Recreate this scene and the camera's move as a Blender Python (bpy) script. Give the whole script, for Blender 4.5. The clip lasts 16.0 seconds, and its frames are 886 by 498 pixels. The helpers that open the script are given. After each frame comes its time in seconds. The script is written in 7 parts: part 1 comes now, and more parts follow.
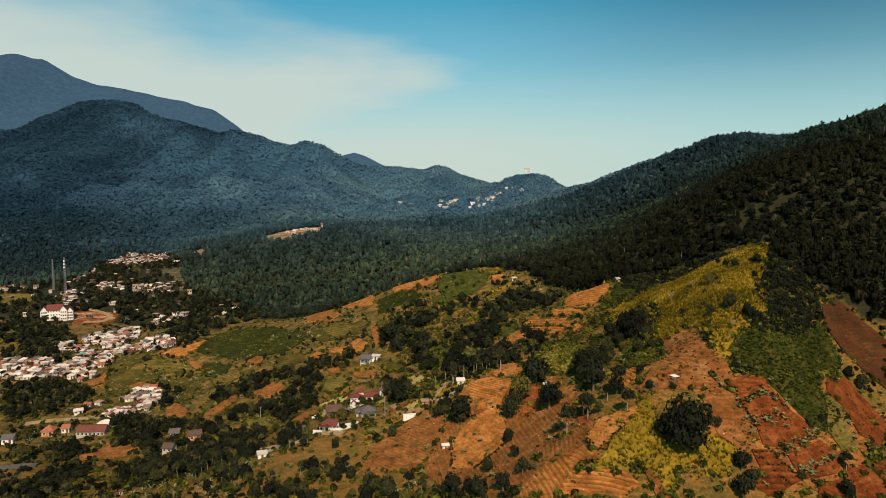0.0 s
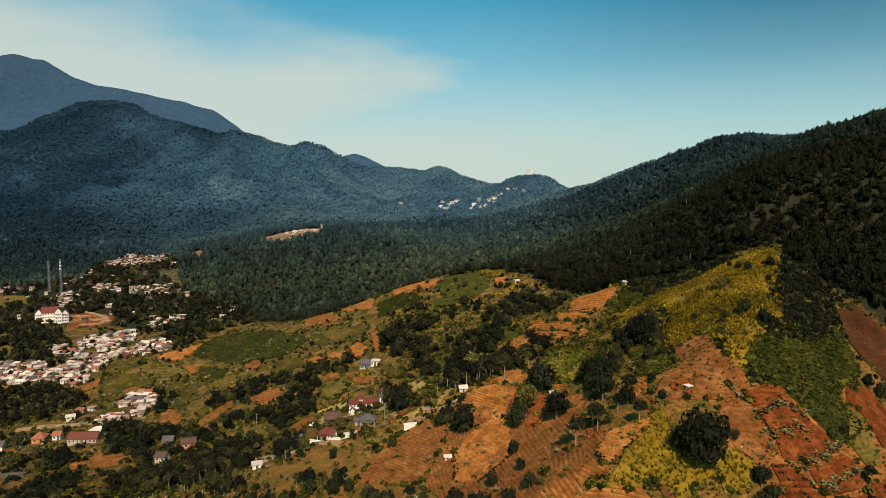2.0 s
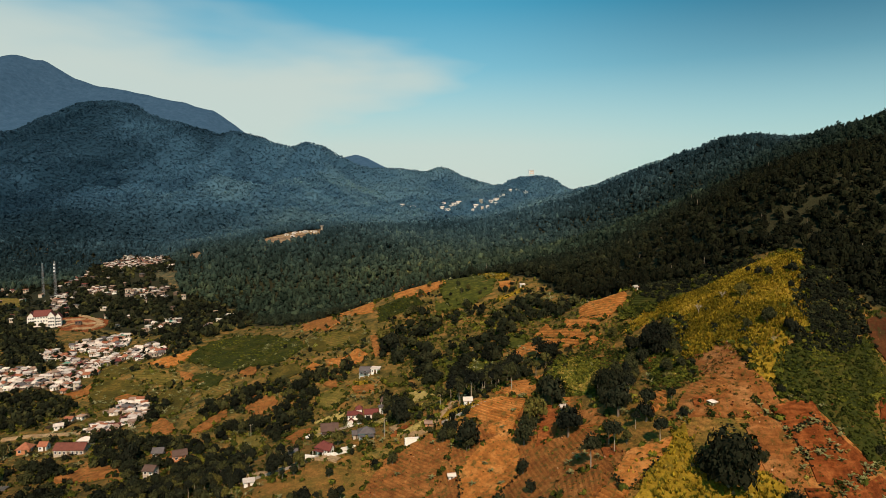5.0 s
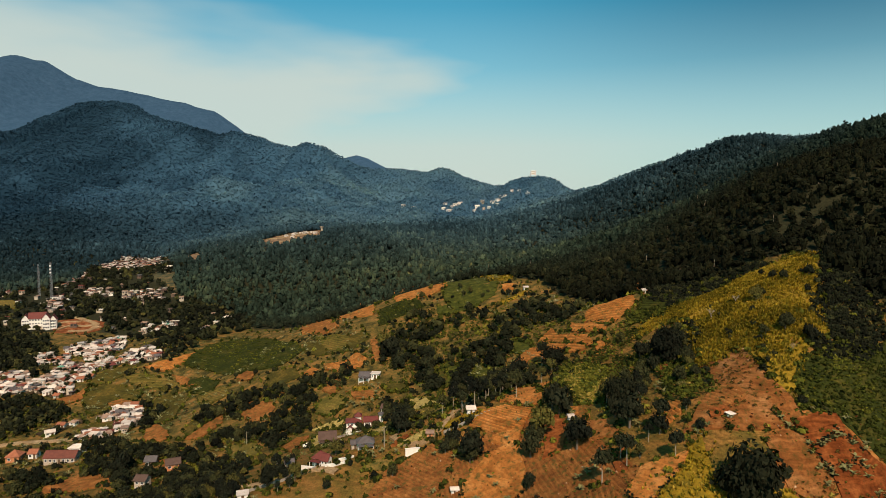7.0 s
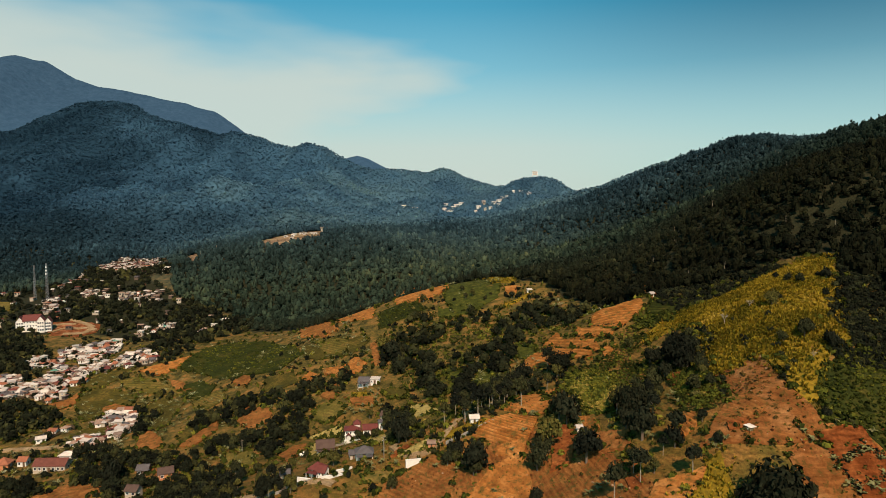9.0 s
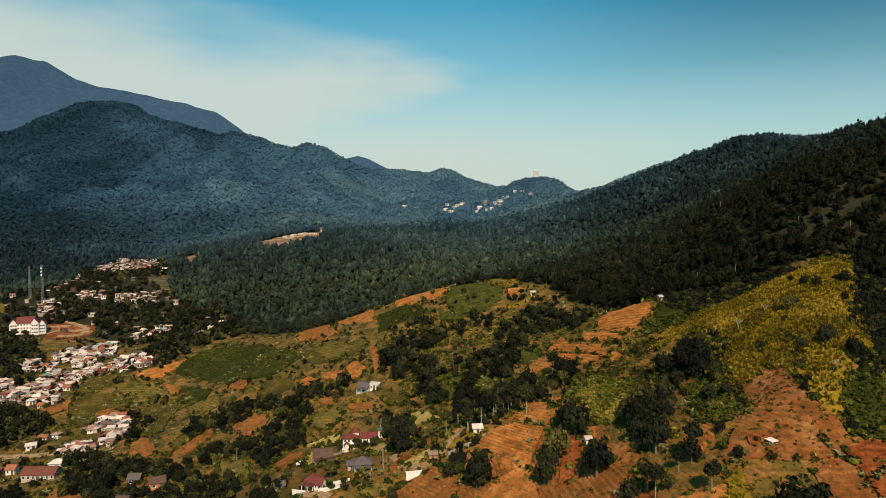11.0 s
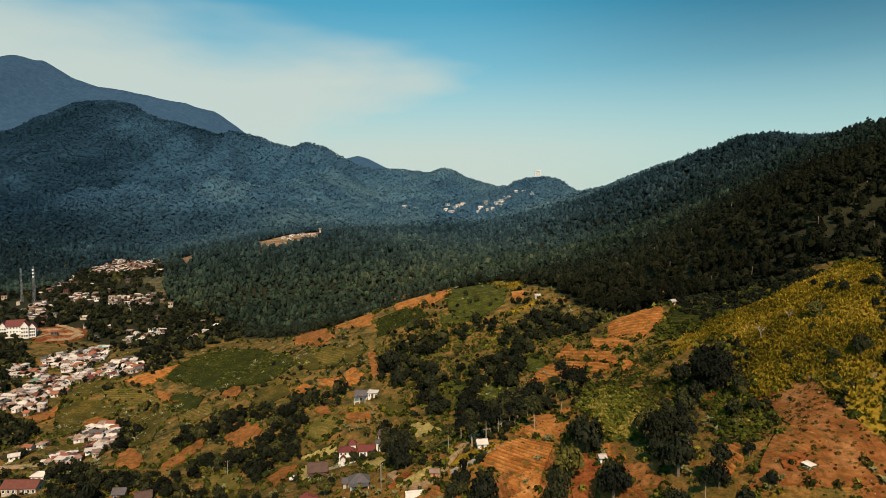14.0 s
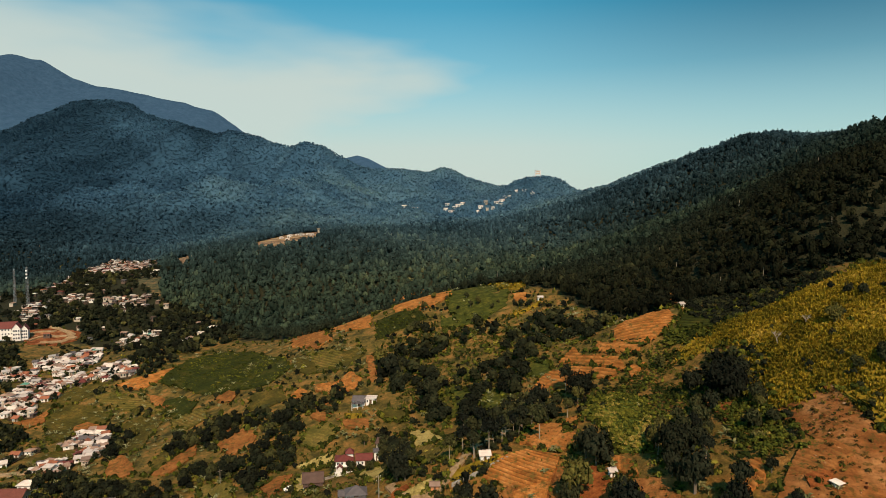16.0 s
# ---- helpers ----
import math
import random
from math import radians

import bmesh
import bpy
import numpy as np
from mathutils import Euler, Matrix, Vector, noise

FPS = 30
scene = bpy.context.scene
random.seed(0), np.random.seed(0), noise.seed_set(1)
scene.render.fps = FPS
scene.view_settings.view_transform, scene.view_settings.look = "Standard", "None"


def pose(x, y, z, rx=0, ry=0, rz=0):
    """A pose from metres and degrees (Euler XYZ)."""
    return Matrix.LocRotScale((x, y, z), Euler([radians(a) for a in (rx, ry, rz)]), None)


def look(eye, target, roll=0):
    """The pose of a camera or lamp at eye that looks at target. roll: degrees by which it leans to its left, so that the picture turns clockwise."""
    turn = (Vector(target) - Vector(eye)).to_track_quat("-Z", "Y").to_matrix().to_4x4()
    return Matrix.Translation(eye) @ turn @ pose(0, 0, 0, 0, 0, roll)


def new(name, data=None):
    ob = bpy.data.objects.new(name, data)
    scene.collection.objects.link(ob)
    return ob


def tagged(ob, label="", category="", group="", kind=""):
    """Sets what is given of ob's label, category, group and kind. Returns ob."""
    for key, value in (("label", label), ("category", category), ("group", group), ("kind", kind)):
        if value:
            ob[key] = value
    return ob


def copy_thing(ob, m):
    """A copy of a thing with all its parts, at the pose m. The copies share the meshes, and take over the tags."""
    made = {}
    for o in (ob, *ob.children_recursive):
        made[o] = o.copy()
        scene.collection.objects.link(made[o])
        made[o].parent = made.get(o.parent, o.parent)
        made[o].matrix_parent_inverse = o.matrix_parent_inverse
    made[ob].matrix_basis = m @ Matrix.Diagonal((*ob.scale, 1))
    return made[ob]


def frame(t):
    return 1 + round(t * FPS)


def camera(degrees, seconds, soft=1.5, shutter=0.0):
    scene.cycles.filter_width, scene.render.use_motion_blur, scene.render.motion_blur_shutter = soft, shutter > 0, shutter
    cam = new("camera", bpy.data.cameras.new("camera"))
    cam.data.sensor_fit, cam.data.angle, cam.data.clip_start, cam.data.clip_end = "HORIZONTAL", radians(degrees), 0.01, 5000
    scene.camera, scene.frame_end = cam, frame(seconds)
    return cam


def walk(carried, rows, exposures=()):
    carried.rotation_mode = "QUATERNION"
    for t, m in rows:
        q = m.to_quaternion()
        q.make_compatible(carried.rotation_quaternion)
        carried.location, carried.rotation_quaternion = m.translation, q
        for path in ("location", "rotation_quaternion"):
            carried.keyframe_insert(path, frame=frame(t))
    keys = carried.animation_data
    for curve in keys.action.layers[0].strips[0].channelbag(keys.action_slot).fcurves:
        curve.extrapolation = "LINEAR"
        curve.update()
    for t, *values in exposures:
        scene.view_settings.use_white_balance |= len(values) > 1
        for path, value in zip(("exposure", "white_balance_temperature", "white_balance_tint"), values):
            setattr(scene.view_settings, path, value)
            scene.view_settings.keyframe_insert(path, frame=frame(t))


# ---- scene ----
# ---------------------------------------------------------------- camera
EYE_Z = 150.0
SPEED_A, SPEED_B = 0.00132, 0.01165
YAW, NOD, ROLL = (-0.00697, -0.00198, 0.00084), (-0.00624, -0.00244, 0.00031), (0.00152, 0.00138, -0.00024)
HEADING, TILT = -0.05495, 4.0080
cam = camera(72.0, 16.0, soft=0.75)


def flight(t):
    """The drone glides straight ahead, level, with a slow turn to the left and a slow nod up."""
    u = t / 16.0
    a, b, c = u, 4 * u * (1 - u), 10 * u * (1 - u) * (1 - 2 * u)
    s = 70.0 * (u + SPEED_A * u * (1 - u) + SPEED_B * u * (1 - u) * (1 - 2 * u))
    yaw = -math.degrees(YAW[0] * a + YAW[1] * b + YAW[2] * c)
    nod = -math.degrees(NOD[0] * a + NOD[1] * b + NOD[2] * c)
    roll = -math.degrees(ROLL[0] * a + ROLL[1] * b + ROLL[2] * c)
    return pose(HEADING * s - 0.22 * b, s, EYE_Z, 90 - TILT + nod, roll, yaw)


walk(cam, [(k / 2.0, flight(k / 2.0)) for k in range(33)], exposures=[(0.0, 0.0, 8000, 24), (16.0, 0.0, 8000, 24)])
# ---------------------------------------------------------------- lie of the land (metres, heights from the flying height)
LAND = dict(
    near_field=[(30, 162, -73), (47, 168, -66), (66, 166, -64), (84, 164, -74), (108, 173, -73), (120, 184, -68), (149, 207, -74)],
    near_foot=[(20, 110, -92), (70, 110, -90), (130, 130, -92), (40, 40, -104), (-30, 30, -112), (160, 40, -105)],
    spur_crest=[(33, 207, -70), (55, 187, -60), (70, 181, -55), (79, 202, -47), (102, 219, -35), (139, 266, -19), (152, 284, -19), (175, 320, -4)],
    spur_flank=[(99, 184, -54), (118, 218, -39), (91, 216, -43), (149, 240, -38), (140, 207, -65), (158, 259, -25), (190, 240, -42), (215, 270, -16)],
    gully=[(60, 262, -62), (75, 285, -53), (112, 300, -38), (95, 255, -40), (50, 232, -62)],
    terraces=[(69, 318, -47), (80, 324, -46), (90, 317, -37), (54, 308, -59)],
    right_hill=[(140, 328, -17), (124, 344, -34), (170, 332, 6), (197, 322, 8), (226, 322, 16), (112, 458, -34), (215, 470, 16), (330, 520, 44), (430, 560, 84), (560, 560, 130), (440, 690, 85), (478, 663, 99)],
    right_ridge=[(539, 870, 94), (437, 944, 104), (375, 1020, 80), (310, 1090, 52), (252, 1195, 20), (132, 725, -41), (288, 664, 18), (260, 760, 4), (700, 800, 135)],
    hamlet=[(12, 322, -74), (7, 240, -71), (22, 246, -69), (-24, 253, -85), (-40, 228, -87), (-30, 220, -90), (22, 202, -78), (-47, 295, -98), (-44, 338, -87), (-31, 372, -78)],
    farm_spur=[(60, 396, -47), (33, 420, -46), (-6, 452, -53), (-40, 458, -63), (-87, 445, -81), (-168, 444, -99)],
    left_slope=[(-119, 388, -99), (-195, 438, -100), (-180, 377, -117), (-66, 218, -94), (-76, 206, -97), (-117, 254, -111), (-181, 327, -117), (-210, 312, -121), (-120, 200, -104), (-260, 240, -122)],
    valley=[(-317, 498, -101), (-262, 507, -106), (-282, 408, -109), (-242, 434, -109), (-180, 523, -93), (-246, 628, -83), (-141, 552, -93), (-402, 625, -88), (-493, 886, -84), (-277, 704, -64), (-430, 350, -116), (-70, 520, -84), (0, 530, -70)],
    forest_rise=[(-172, 860, -34), (3, 723, -52), (60, 885, -34), (-80, 620, -70), (40, 560, -58), (8, 1500, -4), (100, 1300, 0), (-120, 1150, -25)],
    left_foot=[(-661, 1051, -40), (-443, 1062, -40), (-700, 760, -88), (-900, 950, -60)],
    left_face=[(-433, 1236, 44), (-706, 1441, 40), (-420, 1458, 43), (-250, 1450, 40), (-1088, 1645, 168), (-100, 1640, 35)],
    left_crest=[(-1360, 1850, 190), (-1180, 1880, 282), (-1060, 1890, 296), (-950, 1894, 324), (-880, 1850, 277), (-720, 1750, 220), (-531, 1716, 178), (-343, 1640, 134), (-140, 1760, 94), (28, 1880, 90), (127, 1800, 68)],
    left_back=[(-870, 2020, 190), (-650, 1930, 110), (-520, 1900, 100), (-300, 1860, 60), (-1200, 2100, 190), (-60, 2020, 40), (160, 2000, 20), (-1600, 2200, 120)],
    tower_hill=[(203, 1453, 60), (130, 1460, 44), (250, 1440, 40), (290, 1400, 4), (350, 1500, 0), (440, 1500, 10)],
    far_back=[(-1000, 2350, 120), (-300, 2300, 20), (-700, 2900, 40), (-2000, 2700, 60), (500, 2300, -20), (1500, 2500, -60), (-1800, 1400, 40), (1400, 1300, 120), (3500, 3000, -100), (4600, 4600, -150), (0, 4700, -120)],
    outer=[(-2900, 3600, 60), (-3600, 2600, 60), (-4600, 4600, -100), (-2700, 1800, 100), (-4600, 0, -80), (4600, 0, -60), (0, -1100, -130), (-1500, 300, -90), (1500, 200, 60), (700, 250, 90), (-700, 100, -118), (-1600, 4300, -60)],
)
KNOTS = np.array([k for line in LAND.values() for k in line], dtype=float)


def _lie_of_land():
    """Thin plate through the ridge, slope and valley lines."""
    p = KNOTS[:, :2] / 500.0
    n = len(p)
    d2 = ((p[:, None] - p[None]) ** 2).sum(2)
    a = np.zeros((n + 3, n + 3))
    a[:n, :n] = 0.5 * d2 * np.log(d2 + 1e-9) + np.eye(n) * 2e-4
    a[:n, n], a[:n, n + 1:] = 1, p
    a[n, :n], a[n + 1:, :n] = 1, p.T
    return p, np.linalg.solve(a, np.concatenate([KNOTS[:, 2], np.zeros(3)]))


PLATE_P, PLATE_W = _lie_of_land()


def lattice(ix, iy, seed):
    h = (ix.astype(np.int64) * 374761393 + iy.astype(np.int64) * 668265263 + seed * 974711) & 0x7FFFFFFF
    h = ((h ^ (h >> 13)) * 1274126177) & 0x7FFFFFFF
    return ((h ^ (h >> 16)) & 0xFFFF) / 65535.0


def soft_noise(x, y, size, seed):
    """Smooth value noise from -1 to 1."""
    x, y = np.asarray(x, float) / size, np.asarray(y, float) / size
    ix, iy = np.floor(x), np.floor(y)
    fx, fy = x - ix, y - iy
    fx, fy = fx * fx * (3 - 2 * fx), fy * fy * (3 - 2 * fy)
    a, b = lattice(ix, iy, seed), lattice(ix + 1, iy, seed)
    c, d = lattice(ix, iy + 1, seed), lattice(ix + 1, iy + 1, seed)
    return 2 * ((a * (1 - fx) + b * fx) * (1 - fy) + (c * (1 - fx) + d * fx) * fy) - 1


def land(x, y):
    """Height of the ground at x, y (arrays)."""
    x, y = np.atleast_1d(np.asarray(x, float)), np.atleast_1d(np.asarray(y, float))
    out = np.empty(x.shape)
    fx, fy, fo = x.ravel() / 500, y.ravel() / 500, out.ravel()
    for k in range(0, len(fx), 20000):
        qx, qy = fx[k:k + 20000], fy[k:k + 20000]
        d2 = (qx[:, None] - PLATE_P[None, :, 0]) ** 2 + (qy[:, None] - PLATE_P[None, :, 1]) ** 2
        fo[k:k + 20000] = (0.5 * d2 * np.log(d2 + 1e-9)) @ PLATE_W[:-3] + PLATE_W[-3] + PLATE_W[-2] * qx + PLATE_W[-1] * qy
    out = fo.reshape(x.shape)
    far = np.clip((y - 950) / 400, 0, 1)
    near = np.clip(1.2 - np.abs(y - 300) / 700, 0, 1)
    out = out + near * (0.9 * soft_noise(x, y, 23, 3))
    gully = 1 - 2 * np.abs(soft_noise(x + 0.4 * y, y * 0.55, 170, 7))
    spurs = 1 - 2 * np.abs(soft_noise(x - 0.25 * y, y * 0.3, 105, 14))
    body = np.clip((-60 - x) / 120, 0, 1) * np.clip((y - 1120) / 150, 0, 1) * np.clip((1760 - y) / 120, 0, 1)
    out = out + far * ((16 + 14 * np.clip(1 - np.abs(y - 1330) / 260, 0, 1)) * gully + 9 * soft_noise(x, y, 70, 8) + 4 * soft_noise(x, y, 30, 9)) + body * 20 * spurs
    rough = np.clip((y - 330) / 200, 0, 1) * np.clip((x - 60) / 80, 0, 1) * (1 - far)
    out = out + rough * (5 * soft_noise(x + 0.5 * y, y, 60, 11) + 2.5 * soft_noise(x, y, 25, 12))
    return out + EYE_Z


def ground_z(x, y):
    return float(land(x, y)[0])


# ---------------------------------------------------------------- light
SUN_FROM = Vector((0.10, -0.70, 0.70)).normalized()
scene.view_settings.exposure = 0.0
world = bpy.data.worlds.new("sky")
scene.world = world
world.use_nodes = True


def sky_nodes():
    nt = world.node_tree
    n, ln = nt.nodes, nt.links
    back = n["Background"]
    sky = n.new("ShaderNodeTexSky")
    sky.sky_type, sky.sun_disc = "NISHITA", False
    sky.sun_elevation = math.asin(SUN_FROM.z)
    sky.sun_rotation = math.atan2(SUN_FROM.x, SUN_FROM.y)
    sky.air_density, sky.dust_density, sky.ozone_density = 1.0, 1.5, 2.0
    tint = n.new("ShaderNodeMix")
    tint.data_type, tint.blend_type = "RGBA", "MULTIPLY"
    tint.inputs[0].default_value = 1.0
    tint.inputs[7].default_value = (0.165, 1.30, 1.34, 1)
    ln.new(sky.outputs[0], tint.inputs[6])
    co = n.new("ShaderNodeTexCoord")
    sep = n.new("ShaderNodeSeparateXYZ")
    ln.new(co.outputs["Generated"], sep.inputs[0])
    # haze thickens towards the horizon
    haze = n.new("ShaderNodeValToRGB")
    haze.color_ramp.elements[0].position, haze.color_ramp.elements[0].color = 0.0, (1, 1, 1, 1)
    haze.color_ramp.elements[1].position, haze.color_ramp.elements[1].color = 0.31, (0, 0, 0, 1)
    e = haze.color_ramp.elements.new(0.10)
    e.color = (0.88, 0.88, 0.88, 1)
    e = haze.color_ramp.elements.new(0.22)
    e.color = (0.22, 0.22, 0.22, 1)
    ln.new(sep.outputs[2], haze.inputs[0])
    # a thin veil of cloud over the left of the valley
    stretch = n.new("ShaderNodeMapping")
    stretch.inputs["Scale"].default_value = (2.0, 2.0, 8.0)
    stretch.inputs["Rotation"].default_value = (0, radians(12), 0)
    ln.new(co.outputs["Generated"], stretch.inputs[0])
    veil = n.new("ShaderNodeTexNoise")
    veil.inputs["Scale"].default_value, veil.inputs["Detail"].default_value, veil.inputs["Roughness"].default_value = 1.5, 3.5, 0.5
    ln.new(stretch.outputs[0], veil.inputs[0])

    def math_node(op, a, b):
        k = n.new("ShaderNodeMath")
        k.operation = op
        for sock, v in zip(k.inputs, (a, b)):
            if isinstance(v, (int, float)):
                sock.default_value = v
            else:
                ln.new(v, sock)
        return k.outputs[0]

    def smooth(value, a, b, top):
        k = n.new("ShaderNodeMapRange")
        k.interpolation_type = "SMOOTHSTEP"
        k.inputs[1].default_value, k.inputs[2].default_value, k.inputs[3].default_value, k.inputs[4].default_value = a, b, 0.0, top
        ln.new(value, k.inputs[0])
        return k.outputs[0]

    ragged = math_node("SUBTRACT", veil.outputs[0], 0.5)
    high = math_node("ADD", math_node("ADD", sep.outputs[2], math_node("MULTIPLY", sep.outputs[0], 0.06)), math_node("MULTIPLY", ragged, 0.13))
    wide = math_node("ADD", sep.outputs[0], math_node("MULTIPLY", ragged, 0.5))
    band = math_node("MULTIPLY", smooth(high, 0.285, 0.17, 0.9), smooth(wide, 0.16, -0.24, 1.0))
    wisp = math_node("MULTIPLY", smooth(veil.outputs[0], 0.55, 0.72, 0.55), smooth(sep.outputs[0], -0.1, -0.32, 1.0))
    cover = math_node("MAXIMUM", band, wisp)
    most = n.new("ShaderNodeMath")
    most.operation = "MAXIMUM"
    clearer = math_node("SUBTRACT", 1.0, smooth(sep.outputs[0], 0.0, 0.6, 0.28))  # the air is clearer towards the right
    ln.new(math_node("MULTIPLY", haze.outputs[0], clearer), most.inputs[0])
    ln.new(cover, most.inputs[1])
    mix = n.new("ShaderNodeMix")
    mix.data_type = "RGBA"
    mix.inputs[7].default_value = (5.0, 6.95, 7.05, 1)
    ln.new(most.outputs[0], mix.inputs[0])
    deep = n.new("ShaderNodeMix")  # the sky deepens away from the cloud
    deep.data_type, deep.blend_type = "RGBA", "MULTIPLY"
    deep.inputs[7].default_value = (0.04, 0.50, 0.56, 1)
    ln.new(math_node("MULTIPLY", smooth(sep.outputs[0], -0.05, 0.62, 1.0), smooth(sep.outputs[2], 0.07, 0.31, 1.0)), deep.inputs[0])
    ln.new(tint.outputs[2], deep.inputs[6])
    ln.new(deep.outputs[2], mix.inputs[6])
    ln.new(mix.outputs[2], back.inputs[0])
    back.inputs[1].default_value = 0.1


sky_nodes()
sun = new("sun", bpy.data.lights.new("sun", "SUN"))
sun.data.energy, sun.data.angle, sun.data.color = 5.0, radians(0.5), (1, 0.845, 0.705)
sun.matrix_world = look(SUN_FROM * 900, (0, 0, 0))

# ---------------------------------------------------------------- materials


def shader(name, rough=0.85, metal=0.0, spec=0.3):
    m = bpy.data.materials.new(name)
    m.use_nodes = True
    b = m.node_tree.nodes["Principled BSDF"]
    b.inputs["Roughness"].default_value, b.inputs["Metallic"].default_value = rough, metal
    b.inputs["Specular IOR Level"].default_value = spec
    return m, m.node_tree.nodes, m.node_tree.links, b


def rgba(c):
    return (*c, 1)


def noise_at(n, ln, scale, detail=4, source=None, rough=0.6):
    t = n.new("ShaderNodeTexNoise")
    t.inputs["Scale"].default_value, t.inputs["Detail"].default_value, t.inputs["Roughness"].default_value = scale, detail, rough
    if source is None:
        source = n.new("ShaderNodeNewGeometry").outputs["Position"]
    ln.new(source, t.inputs[0])
    return t.outputs[0]


def stops(n, ln, value, *steps):
    r = n.new("ShaderNodeValToRGB")
    els = r.color_ramp.elements
    for k, (p, c) in enumerate(steps):
        e = els[k] if k < 2 else els.new(p)
        e.position, e.color = p, rgba(c)
    ln.new(value, r.inputs[0])
    return r.outputs[0]


def blend(n, ln, f, a, b, kind="MIX"):
    x = n.new("ShaderNodeMix")
    x.data_type, x.blend_type = "RGBA", kind
    for sock, v in ((x.inputs[0], f), (x.inputs[6], a), (x.inputs[7], b)):
        if isinstance(v, (int, float)):
            sock.default_value = v
        elif isinstance(v, tuple):
            sock.default_value = rgba(v)
        else:
            ln.new(v, sock)
    return x.outputs[2]


def bump(n, ln, b, height, strength, dist):
    k = n.new("ShaderNodeBump")
    k.inputs["Strength"].default_value, k.inputs["Distance"].default_value = strength, dist
    ln.new(height, k.inputs["Height"])
    ln.new(k.outputs[0], b.inputs["Normal"])


def contour(n, ln):
    """Worn tracks and old beds that follow the contour of the slope."""
    geo = n.new("ShaderNodeNewGeometry").outputs["Position"]
    shift = noise_at(n, ln, 0.14, 3, geo)
    sep = n.new("ShaderNodeSeparateXYZ")
    ln.new(geo, sep.inputs[0])
    k = n.new("ShaderNodeMath")
    k.operation = "MULTIPLY_ADD"
    ln.new(shift, k.inputs[0])
    k.inputs[1].default_value = 3.0
    ln.new(sep.outputs[2], k.inputs[2])
    comb = n.new("ShaderNodeCombineXYZ")
    ln.new(k.outputs[0], comb.inputs[2])
    band = n.new("ShaderNodeTexNoise")
    band.inputs["Scale"].default_value, band.inputs["Detail"].default_value = 1.9, 3
    ln.new(comb.outputs[0], band.inputs[0])
    return stops(n, ln, band.outputs[0], (0.36, (0.42, 0.42, 0.40)), (0.62, (1.25, 1.22, 1.2)))


def earth(name, dark, mid, light, spot=None, coarse=0.12, fine=1.1, relief=0.25):
    """Soil or turf: broad stains, fine clods and optional tufts."""
    m, n, ln, b = shader(name, 0.95, spec=0.05)
    big, small = noise_at(n, ln, coarse, 5), noise_at(n, ln, fine, 6, rough=0.7)
    c = stops(n, ln, big, (0.30, dark), (0.70, light), (0.5, mid))
    c = blend(n, ln, 0.45, c, contour(n, ln), "MULTIPLY")
    row = n.new("ShaderNodeAttribute")  # furrows darkened in the colour, standing in for their shade
    row.attribute_name = "furrow"
    c = blend(n, ln, row.outputs["Fac"], c, (0.52, 0.48, 0.45), "MULTIPLY")
    c = blend(n, ln, 0.75, c, stops(n, ln, small, (0.32, (0.45, 0.42, 0.40)), (0.68, (1.35, 1.35, 1.3))), "MULTIPLY")
    if spot:
        tuft = noise_at(n, ln, 0.55, 7, rough=0.75)
        mask = stops(n, ln, tuft, (0.52, (0, 0, 0)), (0.60, (1, 1, 1)))
        c = blend(n, ln, mask, c, spot)
    ln.new(c, b.inputs["Base Color"])
    bump(n, ln, b, small, 0.8, relief)
    return m


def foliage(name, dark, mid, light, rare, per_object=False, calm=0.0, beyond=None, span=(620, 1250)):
    """Leaves: the tone changes from tree to tree and from clump to clump; beyond: tones blended in with distance, which
    put blue haze into the colour of the far slopes.
    """
    m, n, ln, b = shader(name, 0.85, spec=0.03)
    if per_object:
        v = n.new("ShaderNodeObjectInfo").outputs["Random"]
    else:
        a = n.new("ShaderNodeAttribute")
        a.attribute_name = "tint"
        v = a.outputs["Fac"]
    c = stops(n, ln, v, (0.0, dark), (1.0, rare), (0.45, mid), (0.86, light))
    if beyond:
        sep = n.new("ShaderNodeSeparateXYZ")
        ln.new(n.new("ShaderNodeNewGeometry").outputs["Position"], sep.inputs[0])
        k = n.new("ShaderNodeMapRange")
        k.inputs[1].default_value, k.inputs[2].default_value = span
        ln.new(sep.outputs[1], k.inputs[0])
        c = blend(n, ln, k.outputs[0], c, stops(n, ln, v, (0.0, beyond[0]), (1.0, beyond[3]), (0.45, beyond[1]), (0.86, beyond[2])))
    isl = n.new("ShaderNodeNewGeometry").outputs["Random Per Island"]
    c = blend(n, ln, 1.0, c, stops(n, ln, isl, (0.0, (0.60 + 0.28 * calm,) * 3), (1.0, (1.4 - 0.28 * calm,) * 3)), "MULTIPLY")
    ln.new(c, b.inputs["Base Color"])
    return m


